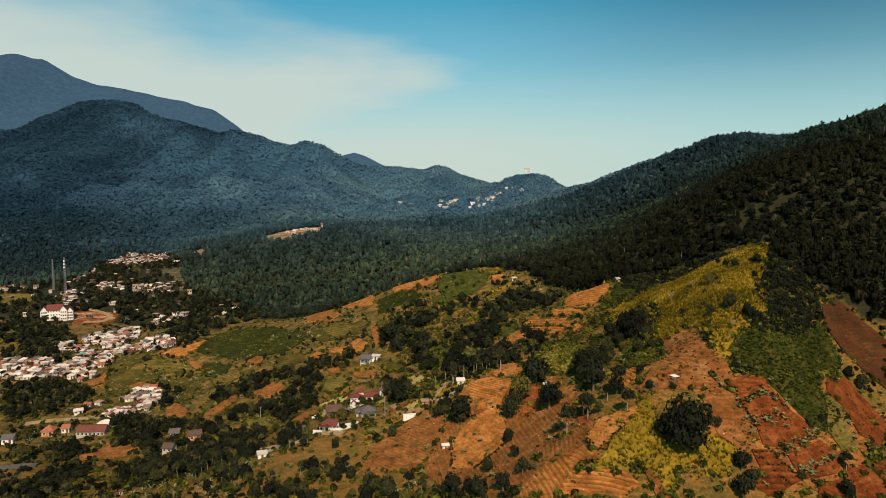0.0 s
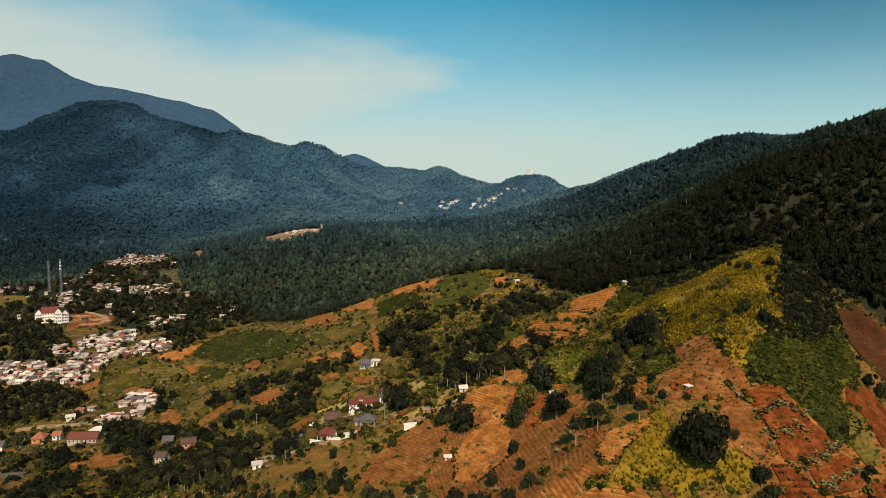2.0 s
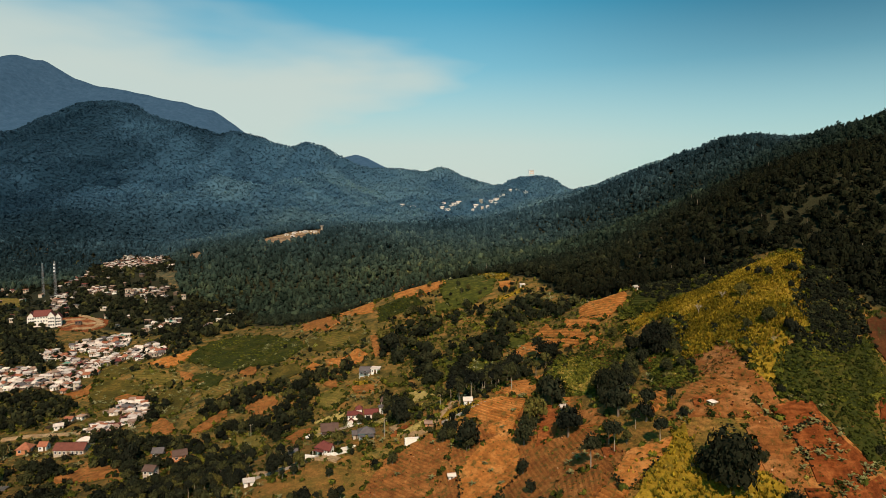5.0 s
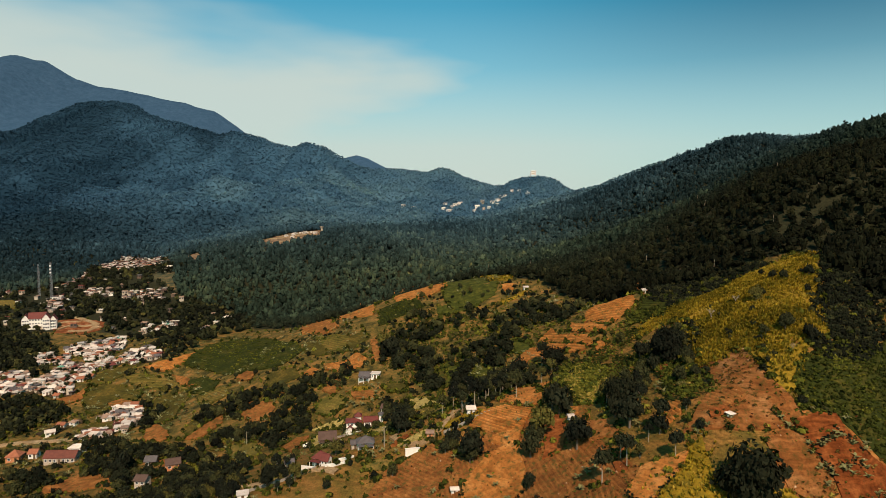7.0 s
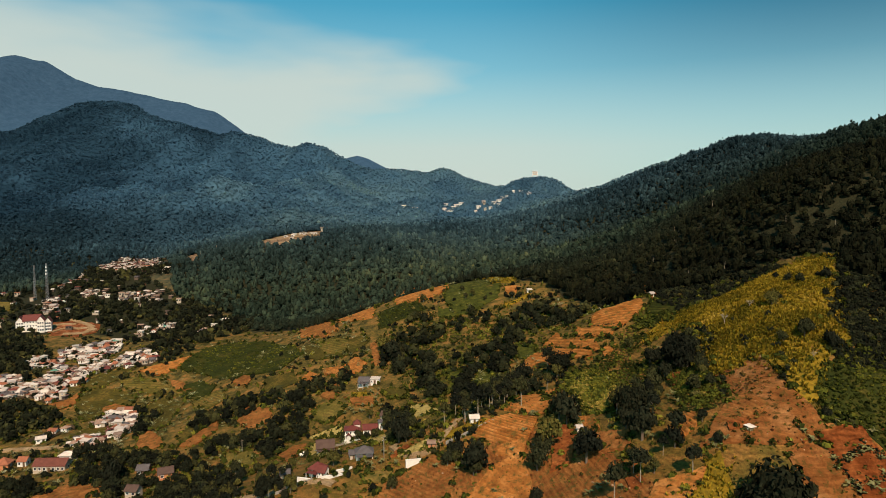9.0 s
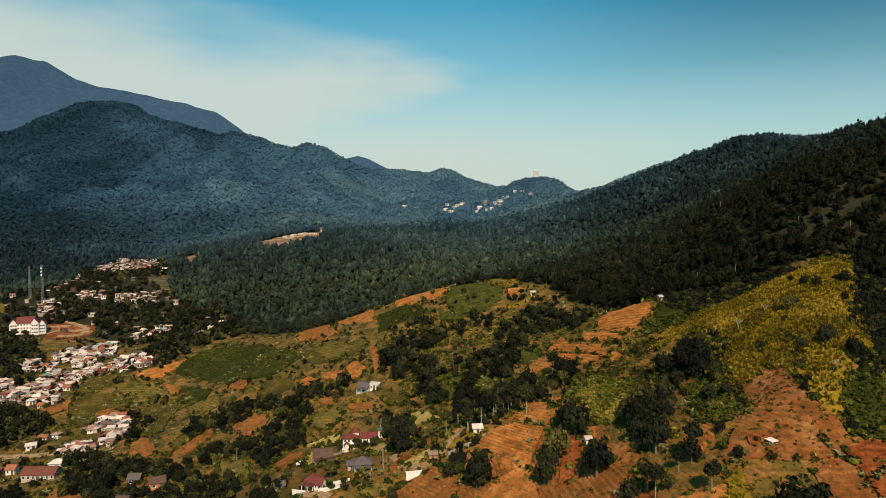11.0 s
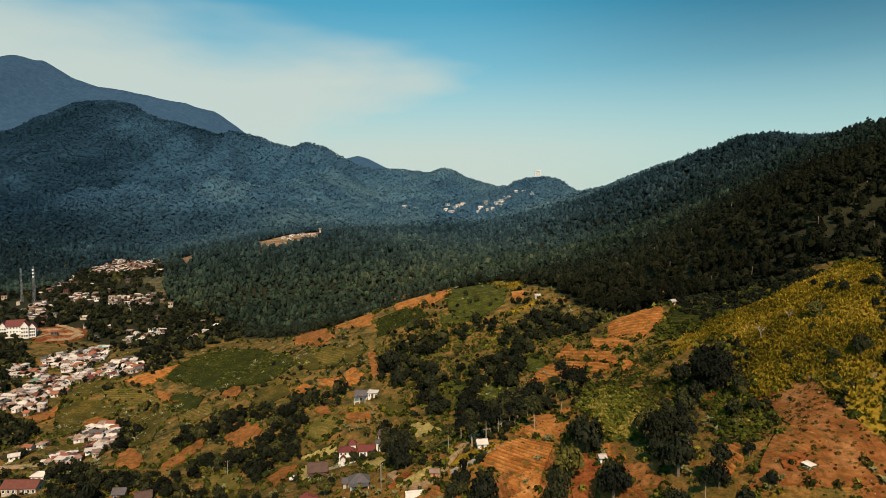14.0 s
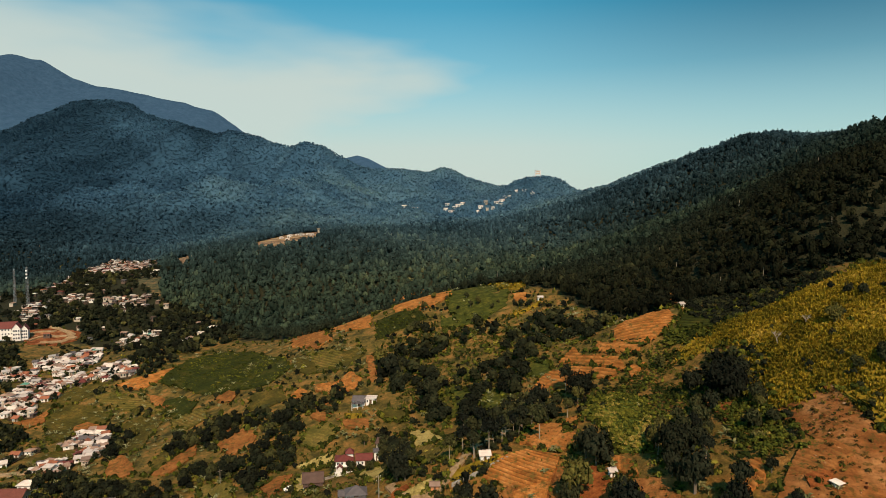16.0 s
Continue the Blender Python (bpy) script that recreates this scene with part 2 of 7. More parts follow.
def plain(name, colour, rough=0.7, scale=1.5, amount=0.35, metal=0.0, vary=0.0):
    """Paint, tiles, timber: stained and weathered, a little different from piece to piece."""
    m, n, ln, b = shader(name, rough, metal)
    a, s = noise_at(n, ln, scale, 5), noise_at(n, ln, scale * 9, 3)
    c = blend(n, ln, amount, colour, stops(n, ln, a, (0.3, (0.45, 0.42, 0.38)), (0.7, (1.1, 1.1, 1.1))), "MULTIPLY")
    c = blend(n, ln, amount * 0.6, c, stops(n, ln, s, (0.35, (0.6, 0.58, 0.55)), (0.65, (1.05, 1.05, 1.05))), "MULTIPLY")
    if vary:
        v = n.new("ShaderNodeObjectInfo").outputs["Random"]
        c = blend(n, ln, vary, c, stops(n, ln, v, (0.0, (0.5, 0.5, 0.52)), (1.0, (1.25, 1.2, 1.15))), "MULTIPLY")
    ln.new(c, b.inputs["Base Color"])
    bump(n, ln, b, s, 0.3, 0.03)
    return m


def ground_shader():
    """Grassy, weedy ground on the farms, darker under the woods; the far slopes take a haze tint."""
    m, n, ln, b = shader("hill ground", 0.95, spec=0.1)
    big, mid, small = noise_at(n, ln, 0.022, 4), noise_at(n, ln, 0.16, 6, rough=0.7), noise_at(n, ln, 1.2, 6, rough=0.75)
    c = stops(n, ln, mid, (0.30, (0.066, 0.056, 0.014)), (0.72, (0.36, 0.150, 0.046)), (0.44, (0.160, 0.095, 0.022)), (0.57, (0.26, 0.120, 0.033)))
    c = blend(n, ln, stops(n, ln, big, (0.40, (0, 0, 0)), (0.62, (0.45, 0.45, 0.45))), c, (0.095, 0.080, 0.021))
    c = blend(n, ln, 0.6, c, contour(n, ln), "MULTIPLY")
    c = blend(n, ln, 0.8, c, stops(n, ln, small, (0.32, (0.42, 0.44, 0.40)), (0.66, (1.35, 1.35, 1.25))), "MULTIPLY")
    sep = n.new("ShaderNodeSeparateXYZ")
    ln.new(n.new("ShaderNodeNewGeometry").outputs["Position"], sep.inputs[0])
    west = n.new("ShaderNodeMapRange")
    west.inputs[1].default_value, west.inputs[2].default_value = -20, -150
    west.inputs[3].default_value, west.inputs[4].default_value = 0.0, 0.62
    ln.new(sep.outputs[0], west.inputs[0])
    c = blend(n, ln, west.outputs[0], c, stops(n, ln, mid, (0.38, (0.018, 0.017, 0.006)), (0.64, (0.26, 0.102, 0.032)), (0.47, (0.066, 0.048, 0.013)), (0.55, (0.140, 0.076, 0.021))))
    north = n.new("ShaderNodeMapRange")
    north.inputs[1].default_value, north.inputs[2].default_value = 255, 330
    north.inputs[3].default_value, north.inputs[4].default_value = 0.0, 0.7
    ln.new(sep.outputs[1], north.inputs[0])
    c = blend(n, ln, north.outputs[0], c, stops(n, ln, mid, (0.37, (0.022, 0.025, 0.008)), (0.66, (0.29, 0.132, 0.042)), (0.48, (0.076, 0.064, 0.016)), (0.56, (0.160, 0.098, 0.026))))
    # haze tint of the far slopes, put into the base colour
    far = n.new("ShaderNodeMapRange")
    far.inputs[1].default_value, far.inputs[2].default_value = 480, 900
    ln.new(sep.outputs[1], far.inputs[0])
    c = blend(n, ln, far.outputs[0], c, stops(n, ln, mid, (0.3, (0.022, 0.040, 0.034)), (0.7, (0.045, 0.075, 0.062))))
    # ground darkened wherever the woods stand
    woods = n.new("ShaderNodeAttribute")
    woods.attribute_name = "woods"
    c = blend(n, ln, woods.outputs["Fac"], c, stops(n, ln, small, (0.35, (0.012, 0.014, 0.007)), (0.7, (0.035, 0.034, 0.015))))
    ln.new(c, b.inputs["Base Color"])
    bump(n, ln, b, small, 0.9, 0.5)
    return m


def far_shader():
    """The far range behind the valley; the blue air before it is put into base colour and glow."""
    m, n, ln, b = shader("far mountain forest", 1.0, spec=0.0)
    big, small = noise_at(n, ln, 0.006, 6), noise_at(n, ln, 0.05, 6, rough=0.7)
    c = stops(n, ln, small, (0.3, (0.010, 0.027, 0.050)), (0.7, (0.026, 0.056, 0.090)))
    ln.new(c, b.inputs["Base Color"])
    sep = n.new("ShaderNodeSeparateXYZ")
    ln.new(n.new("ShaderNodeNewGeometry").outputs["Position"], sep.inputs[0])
    # blue haze added as emission, stronger low down
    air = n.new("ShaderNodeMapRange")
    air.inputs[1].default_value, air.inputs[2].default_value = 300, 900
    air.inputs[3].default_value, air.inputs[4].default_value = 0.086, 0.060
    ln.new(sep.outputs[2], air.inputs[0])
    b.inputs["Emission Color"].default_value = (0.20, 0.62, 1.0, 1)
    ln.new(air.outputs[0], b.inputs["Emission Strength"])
    bump(n, ln, b, big, 1.0, 30)
    return m


M = dict(
    ground=ground_shader(), far=far_shader(),
    red=earth("red soil", (0.13, 0.036, 0.012), (0.26, 0.077, 0.023), (0.37, 0.130, 0.043), coarse=0.2),
    tan=earth("tan soil", (0.23, 0.082, 0.021), (0.44, 0.160, 0.041), (0.54, 0.235, 0.075), (0.12, 0.070, 0.018), coarse=0.2),
    fallow=earth("weedy orange soil", (0.155, 0.056, 0.018), (0.28, 0.104, 0.031), (0.37, 0.158, 0.050), (0.085, 0.058, 0.015), coarse=0.2),
    stony=earth("stony cut soil", (0.13, 0.044, 0.013), (0.225, 0.080, 0.024), (0.32, 0.145, 0.055), (0.085, 0.045, 0.012)),
    dark=earth("dark red soil", (0.045, 0.017, 0.008), (0.075, 0.026, 0.011), (0.10, 0.042, 0.016), (0.030, 0.026, 0.009)),
    # redder soil of the right plots, darkened for the view's dim right edge
    deep=earth("deep red soil", (0.085, 0.021, 0.007), (0.160, 0.042, 0.012), (0.25, 0.078, 0.024), coarse=0.2),
    earth=earth("dug earth", (0.085, 0.024, 0.010), (0.20, 0.062, 0.024), (0.42, 0.20, 0.10), coarse=0.16),
    olive=earth("weedy field", (0.085, 0.078, 0.018), (0.160, 0.124, 0.030), (0.24, 0.145, 0.045), (0.065, 0.060, 0.016)),
    crop=earth("green crop", (0.017, 0.024, 0.006), (0.032, 0.040, 0.008), (0.080, 0.068, 0.015), (0.022, 0.029, 0.007)),
    pasture=earth("pasture grass", (0.038, 0.036, 0.009), (0.082, 0.068, 0.015), (0.160, 0.104, 0.025), (0.048, 0.040, 0.011)),
    verdant=earth("fresh green plots", (0.026, 0.036, 0.008), (0.058, 0.066, 0.012), (0.120, 0.105, 0.021), (0.030, 0.040, 0.009), coarse=0.3),
    bright=earth("bright green crop", (0.085, 0.105, 0.018), (0.130, 0.150, 0.022), (0.20, 0.19, 0.034), (0.06, 0.08, 0.02)),
    grass=earth("yellow grass", (0.14, 0.094, 0.012), (0.23, 0.146, 0.016), (0.31, 0.19, 0.025), (0.10, 0.074, 0.011)),
    lawn=earth("dry lawn", (0.27, 0.20, 0.06), (0.36, 0.27, 0.09), (0.44, 0.34, 0.13)),
    path=earth("trodden path", (0.26, 0.16, 0.08), (0.34, 0.23, 0.13), (0.42, 0.31, 0.19)),
    clearing=earth("trodden clearing", (0.13, 0.070, 0.040), (0.24, 0.145, 0.088), (0.36, 0.25, 0.165), (0.05, 0.055, 0.03), coarse=0.05),
    # brown dirt, darkened further so the gaps between houses read dark
    yard=earth("trodden yards", (0.028, 0.020, 0.013), (0.052, 0.036, 0.022), (0.095, 0.062, 0.038), (0.030, 0.032, 0.012), coarse=0.1),
    asphalt=earth("worn asphalt", (0.07, 0.065, 0.06), (0.11, 0.10, 0.09), (0.17, 0.15, 0.13)),
    leaf=foliage("tree leaves", (0.008, 0.010, 0.007), (0.017, 0.020, 0.011), (0.040, 0.042, 0.015), (0.085, 0.075, 0.019), True),
    old_leaf=foliage("old tree leaves", (0.006, 0.007, 0.005), (0.010, 0.012, 0.007), (0.014, 0.016, 0.008), (0.020, 0.021, 0.009), True),
    wood_leaf=foliage("woodland leaves", (0.005, 0.006, 0.004), (0.015, 0.018, 0.009), (0.055, 0.054, 0.018), (0.15, 0.120, 0.036)),
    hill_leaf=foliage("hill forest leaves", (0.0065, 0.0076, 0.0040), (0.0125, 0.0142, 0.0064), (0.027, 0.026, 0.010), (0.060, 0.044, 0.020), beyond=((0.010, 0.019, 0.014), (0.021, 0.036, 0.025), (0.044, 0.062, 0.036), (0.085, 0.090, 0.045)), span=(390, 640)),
    # the far tones carry blue haze in the base colour
    mid_leaf=foliage("valley and mountain forest leaves tinted with haze", (0.010, 0.018, 0.012), (0.025, 0.041, 0.027), (0.053, 0.073, 0.039), (0.120, 0.120, 0.048), calm=0.75,
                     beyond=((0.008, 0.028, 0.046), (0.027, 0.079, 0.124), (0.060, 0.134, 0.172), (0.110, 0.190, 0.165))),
    scrub=foliage("scrub leaves", (0.016, 0.022, 0.005), (0.046, 0.054, 0.009), (0.130, 0.122, 0.018), (0.26, 0.19, 0.045)),
    grass_leaf=foliage("long yellow grass", (0.090, 0.070, 0.008), (0.205, 0.142, 0.014), (0.300, 0.195, 0.021), (0.39, 0.255, 0.046)),
    clod=foliage("clods of earth", (0.060, 0.018, 0.007), (0.15, 0.050, 0.016), (0.27, 0.115, 0.042), (0.45, 0.30, 0.19)),
    tussock=foliage("dry tussocks", (0.035, 0.022, 0.006), (0.085, 0.050, 0.012), (0.15, 0.088, 0.020), (0.22, 0.14, 0.04)),
    pale_leaf=foliage("pale plantain leaves", (0.06, 0.07, 0.025), (0.135, 0.14, 0.055), (0.25, 0.245, 0.13), (0.42, 0.41, 0.28)),
    banana=plain("banana leaf", (0.175, 0.168, 0.060), 0.6, 2.0, 0.4, vary=0.6),
    bark=plain("grey bark", (0.16, 0.12, 0.085), 0.9),
    pale_bark=plain("pale bark", (0.30, 0.25, 0.19), 0.9),
    white=plain("white painted wall", (0.78, 0.75, 0.68), 0.8, 0.5, 0.25),
    cream=plain("cream painted wall", (0.50, 0.42, 0.33), 0.8, 0.5, 0.4, vary=0.3),
    ochre=plain("orange painted wall", (0.55, 0.22, 0.10), 0.8, 0.5, 0.3),
    board=plain("dark timber boards", (0.13, 0.085, 0.06), 0.8, 1.5, 0.5),
    red_roof=plain("dark red roof tiles", (0.150, 0.034, 0.026), 0.7, 0.8, 0.4),
    terracotta=plain("terracotta roof tiles", (0.33, 0.115, 0.060), 0.8, 0.8, 0.5, vary=0.4),
    brown_roof=plain("brown tiled roof", (0.10, 0.058, 0.044), 0.8, 0.8, 0.5),
    red_brown=plain("reddish brown tiled roof", (0.16, 0.048, 0.032), 0.8, 0.8, 0.5),
    grey_roof=plain("grey tiled roof", (0.105, 0.092, 0.092), 0.8, 0.8, 0.5),
    tin=plain("pale corrugated roof", (0.68, 0.60, 0.53), 0.6, 0.6, 0.5, vary=0.7),
    rust=plain("rusty corrugated roof", (0.34, 0.22, 0.16), 0.75, 0.6, 0.5, vary=0.5),
    teal=plain("green painted roof", (0.06, 0.30, 0.22), 0.6, 0.6, 0.4),
    glass=plain("dark window glass", (0.03, 0.035, 0.04), 0.12, 1, 0.1),
    door=plain("brown wooden door", (0.12, 0.07, 0.04), 0.6, 1, 0.3),
    steel=plain("galvanised steel", (0.35, 0.36, 0.37), 0.45, 1, 0.3, 0.6),
    sign=plain("white steel panels", (0.8, 0.8, 0.8), 0.5, 1, 0.2),
    stone=plain("grey stone wall", (0.28, 0.25, 0.21), 0.9, 0.8, 0.5),
)
# ---------------------------------------------------------------- building helpers


def mesh_of(name, verts, faces, material, smooth=False):
    me = bpy.data.meshes.new(name)
    me.from_pydata([tuple(v) for v in verts], [], [tuple(f) for f in faces])
    me.materials.append(material)
    if smooth:
        me.polygons.foreach_set("use_smooth", [True] * len(me.polygons))
    me.update()
    return me


def quad_mesh(name, verts, quads, material, tint=None, smooth=False):
    """A large mesh of quads from arrays."""
    me = bpy.data.meshes.new(name)
    nv, nq = len(verts), len(quads)
    me.vertices.add(nv)
    me.vertices.foreach_set("co", np.ascontiguousarray(verts, dtype=np.float32).ravel())
    me.loops.add(nq * 4)
    me.loops.foreach_set("vertex_index", np.ascontiguousarray(quads, dtype=np.int32).ravel())
    me.polygons.add(nq)
    me.polygons.foreach_set("loop_start", np.arange(nq, dtype=np.int32) * 4)
    me.materials.append(material)
    if tint is not None:
        a = me.attributes.new("tint", "FLOAT", "POINT")
        a.data.foreach_set("value", np.ascontiguousarray(tint, dtype=np.float32))
    me.update(calc_edges=True)
    me.polygons.foreach_set("use_smooth", np.full(nq, smooth))
    return me


def part(name, bm, material, parent, label="", at=None):
    """Links a bmesh (or a mesh) as one mesh object under a thing or a part."""
    if isinstance(bm, bmesh.types.BMesh):
        me = bpy.data.meshes.new(name)
        bm.to_mesh(me)
        bm.free()
        me.materials.append(material)
    else:
        me = bm
    ob = new(name, me)
    ob.parent = parent
    if at is not None:
        ob.matrix_basis = at
    if label:
        ob["label"] = label
    return ob


def thing(name, label, category, x, y, z=None, yaw=0.0, group="", kind=""):
    ob = new(name)
    ob.empty_display_size = 0.5
    ob.matrix_basis = pose(x, y, ground_z(x, y) if z is None else z, 0, 0, yaw)
    return tagged(ob, label, category, group, kind)


def box(bm, x0, x1, y0, y1, z0, z1):
    v = [bm.verts.new((x, y, z)) for z in (z0, z1) for y in (y0, y1) for x in (x0, x1)]
    for f in ((0, 2, 3, 1), (4, 5, 7, 6), (0, 1, 5, 4), (1, 3, 7, 5), (3, 2, 6, 7), (2, 0, 4, 6)):
        bm.faces.new([v[i] for i in f])
    return v


def inside(poly, x, y):
    """Which of the points lie in a polygon."""
    x, y = np.asarray(x, float), np.asarray(y, float)
    hit = np.zeros(x.shape, bool)
    for (x0, y0), (x1, y1) in zip(poly, poly[1:] + poly[:1]):
        if y0 != y1:
            hit ^= ((y0 > y) != (y1 > y)) & (x < (x1 - x0) * (y - y0) / (y1 - y0) + x0)
    return hit


def scatter(poly, step, rng, jitter=0.9):
    px, py = np.array(poly).T
    gx, gy = np.meshgrid(np.arange(px.min(), px.max(), step), np.arange(py.min(), py.max(), step))
    gx = (gx + rng.uniform(-0.5, 0.5, gx.shape) * step * jitter).ravel()
    gy = (gy + rng.uniform(-0.5, 0.5, gy.shape) * step * jitter).ravel()
    ok = inside(poly, gx, gy)
    return gx[ok], gy[ok]


# ---------------------------------------------------------------- ground


def graded(lo, hi, step, out_lo, out_hi, grow):
    mid = list(np.arange(lo, hi + step, step))
    s, up = step, [mid[-1]]
    while up[-1] < out_hi:
        s *= grow
        up.append(up[-1] + min(s, 140))
    s, down = step, [mid[0]]
    while down[-1] > out_lo:
        s *= grow
        down.append(down[-1] - min(s, 140))
    return np.array(down[:0:-1] + mid + up[1:])


def grid_mesh(name, gx, gy, z, material):
    ax, ay = np.meshgrid(gx, gy)
    idx = np.arange(ax.size).reshape(ax.shape)
    quads = np.stack([idx[:-1, :-1], idx[:-1, 1:], idx[1:, 1:], idx[1:, :-1]], 2).reshape(-1, 4)
    return quad_mesh(name, np.stack([ax, ay, z], 2).reshape(-1, 3), quads, material, smooth=True)


def build_ground():
    gx, gy = graded(-300, 400, 3.4, -4700, 4700, 1.045), graded(130, 560, 3.4, -1100, 4700, 1.032)
    ax, ay = np.meshgrid(gx, gy)
    z = land(ax, ay) - np.where(inside(FOREST, ax, ay), np.clip((ay - 800) / 20, 0, 16), 0)
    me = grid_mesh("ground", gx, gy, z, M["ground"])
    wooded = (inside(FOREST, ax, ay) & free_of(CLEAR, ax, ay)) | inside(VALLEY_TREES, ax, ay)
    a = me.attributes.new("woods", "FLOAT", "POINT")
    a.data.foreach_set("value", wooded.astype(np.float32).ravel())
    tagged(new("ground", me), "hilly ground of weeds, dry grass and red earth", "ground", kind="structure")


def build_far_range():
    """Two far mountains behind the valley, the higher one to the left."""
    crest = np.array([(-3300, 560), (-2700, 600), (-2350, 664), (-2130, 732), (-2080, 738), (-1930, 712), (-1780, 628), (-1680, 588), (-1512, 566), (-1330, 528), (-1123, 478), (-1040, 416), (-930, 345), (-780, 240), (-560, 90), (-300, -60)])
    gx, gy = np.arange(-3300, -300, 22.0), np.arange(2300, 4200, 26.0)
    ax, ay = np.meshgrid(gx, gy)
    top = np.interp(ax, crest[:, 0], crest[:, 1])
    spur = 1 - 2 * np.abs(soft_noise(ax + 0.3 * ay, ay * 0.25, 260, 21))
    away = np.abs(ay - 3010)
    z = top - away * 0.62 + np.clip(away / 300, 0, 1) * (60 * spur + 25 * soft_noise(ax, ay, 110, 22)) + 5 * soft_noise(ax, ay, 60, 23)
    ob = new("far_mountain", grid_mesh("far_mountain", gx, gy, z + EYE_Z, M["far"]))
    tagged(ob, "high forested mountain behind the valley, with a painted blue haze", "mountain", kind="structure")
    gx, gy = np.arange(-1100, 100, 16.0), np.arange(3050, 3800, 20.0)
    ax, ay = np.meshgrid(gx, gy)
    top = np.interp(ax, [-1100, -760, -620, -545, -490, -430, -330, -180, 100], [-60, 190, 262, 288, 300, 285, 235, 150, -40])
    z = top - np.abs(ay - 3400) * 0.6 + 5 * soft_noise(ax, ay, 60, 25)
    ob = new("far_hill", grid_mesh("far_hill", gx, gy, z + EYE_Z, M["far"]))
    tagged(ob, "small hilltop far behind the ridge, with a painted blue haze", "hill", kind="structure")


# ---------------------------------------------------------------- fields, terraces and paths
FIELD_WORDS = dict(
    pasture=("mown olive green pasture", "field"), red=("bare red soil field", "field"), tan=("dry tan ploughed field", "field"), olive=("weedy brownish green field", "field"),
    crop=("dark green vegetable field", "field"), grass=("yellow dry grass slope", "meadow"), lawn=("dry yellow lawn", "lawn"))
NOTE_WORDS = dict(verdant="fresh green vegetable plots", yard="trodden brown yards between the town houses", earth="dug orange earth of a building site", bright="bright green bushy crop patch", long="long yellow grass on the spur",
                  clearing="trodden tan clearing in the forest", fallow="weedy orange brown fallow plot", stony="stony tan soil cut on the spur", bush="green bushy slope of the spur", dark="dark red field beside the gully")
FIELDS = []


def field(kind, rows, poly, note="", along=None):
    """A plot laid on the slope as a low terrace. rows: 0 smooth, 1 shallow beds, 2 clear furrows along the contour or the line given."""
    FIELDS.append((kind, note, poly))
    if kind in ("red", "tan", "pasture", "olive", "crop") and not note:
        rows = rows or 0.5
    wide = note in ("stony", "long", "bush", "yard", "earth") or kind in ("grass", "pasture")
    lift = 0.16 + 0.04 * len(FIELDS) if len(FIELDS) < 4 else (0.38 if wide else 0.66) + 0.03 * (len(FIELDS) % 7)
    rng = random.Random(len(FIELDS))
    # wavy outline
    edge = []
    for (x0, y0), (x1, y1) in zip(poly, poly[1:] + poly[:1]):
        d = math.hypot(x1 - x0, y1 - y0)
        k = max(1, int(d / 3.5))
        for j in range(k):
            w = 0.0 if j == 0 else min(0.9, d * 0.05)
            edge.append((x0 + (x1 - x0) * j / k + rng.uniform(-w, w), y0 + (y1 - y0) * j / k + rng.uniform(-w, w)))
    px, py = np.array(edge).T
    cx, cy = px.mean(), py.mean()
    gx_, gy_ = land(cx + 4, cy)[0] - land(cx - 4, cy)[0], land(cx, cy + 4)[0] - land(cx, cy - 4)[0]
    turn = math.atan2(gy_, gx_) + rng.uniform(-0.25, 0.25)
    if along:
        turn = math.atan2(along[0], -along[1]) + rng.uniform(-0.05, 0.05)
    u, v = (math.cos(turn), math.sin(turn)), (-math.sin(turn), math.cos(turn))
    size = max(np.ptp(px), np.ptp(py))
    pitch = 1.3 if cy < 270 else 1.8
    step_u = pitch / 2 if rows else max(2.0, size / 22)
    step_v = max(2.5, size / 16)
    bm = bmesh.new()
    bm.faces.new([bm.verts.new((x, y, 0)) for x, y in edge])
    for axis, step in ((u, step_u), (v, step_v)):
        s = px * axis[0] + py * axis[1]
        for k in range(math.ceil(s.min() / step), math.floor(s.max() / step) + 1):
            bmesh.ops.bisect_plane(bm, geom=bm.verts[:] + bm.edges[:] + bm.faces[:], dist=1e-4, plane_co=(axis[0] * k * step, axis[1] * k * step, 0), plane_no=(*axis, 0))
    co = np.array([v_.co[:] for v_ in bm.verts])
    z = land(co[:, 0], co[:, 1]) + lift
    if rows:
        su = co[:, 0] * u[0] + co[:, 1] * u[1]
        ridge = (np.round(su / step_u).astype(int) % 2) * {0.5: 0.16, 1: 0.30, 2: 0.55}[rows]
        z = z + ridge * (0.6 + 0.4 * soft_noise(co[:, 0], co[:, 1], 5, 31))
    else:
        z = z + 0.18 * soft_noise(co[:, 0], co[:, 1], 3.1, 32)
    for v_, h in zip(bm.verts, z):
        v_.co.z = h
    rim = [e for e in bm.edges if e.is_boundary]
    skirt = bmesh.ops.extrude_edge_only(bm, edges=rim)
    for v_ in skirt["geom"]:
        if isinstance(v_, bmesh.types.BMVert):
            v_.co.z -= 1.3
    words, cat = FIELD_WORDS[kind]
    low = ((np.round(su / step_u).astype(int) % 2) == 0) * {0.5: 0.25, 1: 0.5, 2: 0.9}[rows] if rows else np.zeros(len(co))
    material = M[note] if note in M else M["deep"] if kind in ("red", "tan") and cx > 84 and cy < 225 else M["fallow"] if kind == "red" and cx < -40 and rng.random() < 0.75 else M[kind]
    me = bpy.data.meshes.new("field")
    bm.to_mesh(me)
    bm.free()
    a = me.attributes.new("furrow", "FLOAT", "POINT")
    a.data.foreach_set("value", np.concatenate([low, np.zeros(len(me.vertices) - len(low))]).astype(np.float32))
    me.materials.append(material)
    furrow = ("", " with shallow beds", " with clear furrows")[int(rows)] if not note else ""
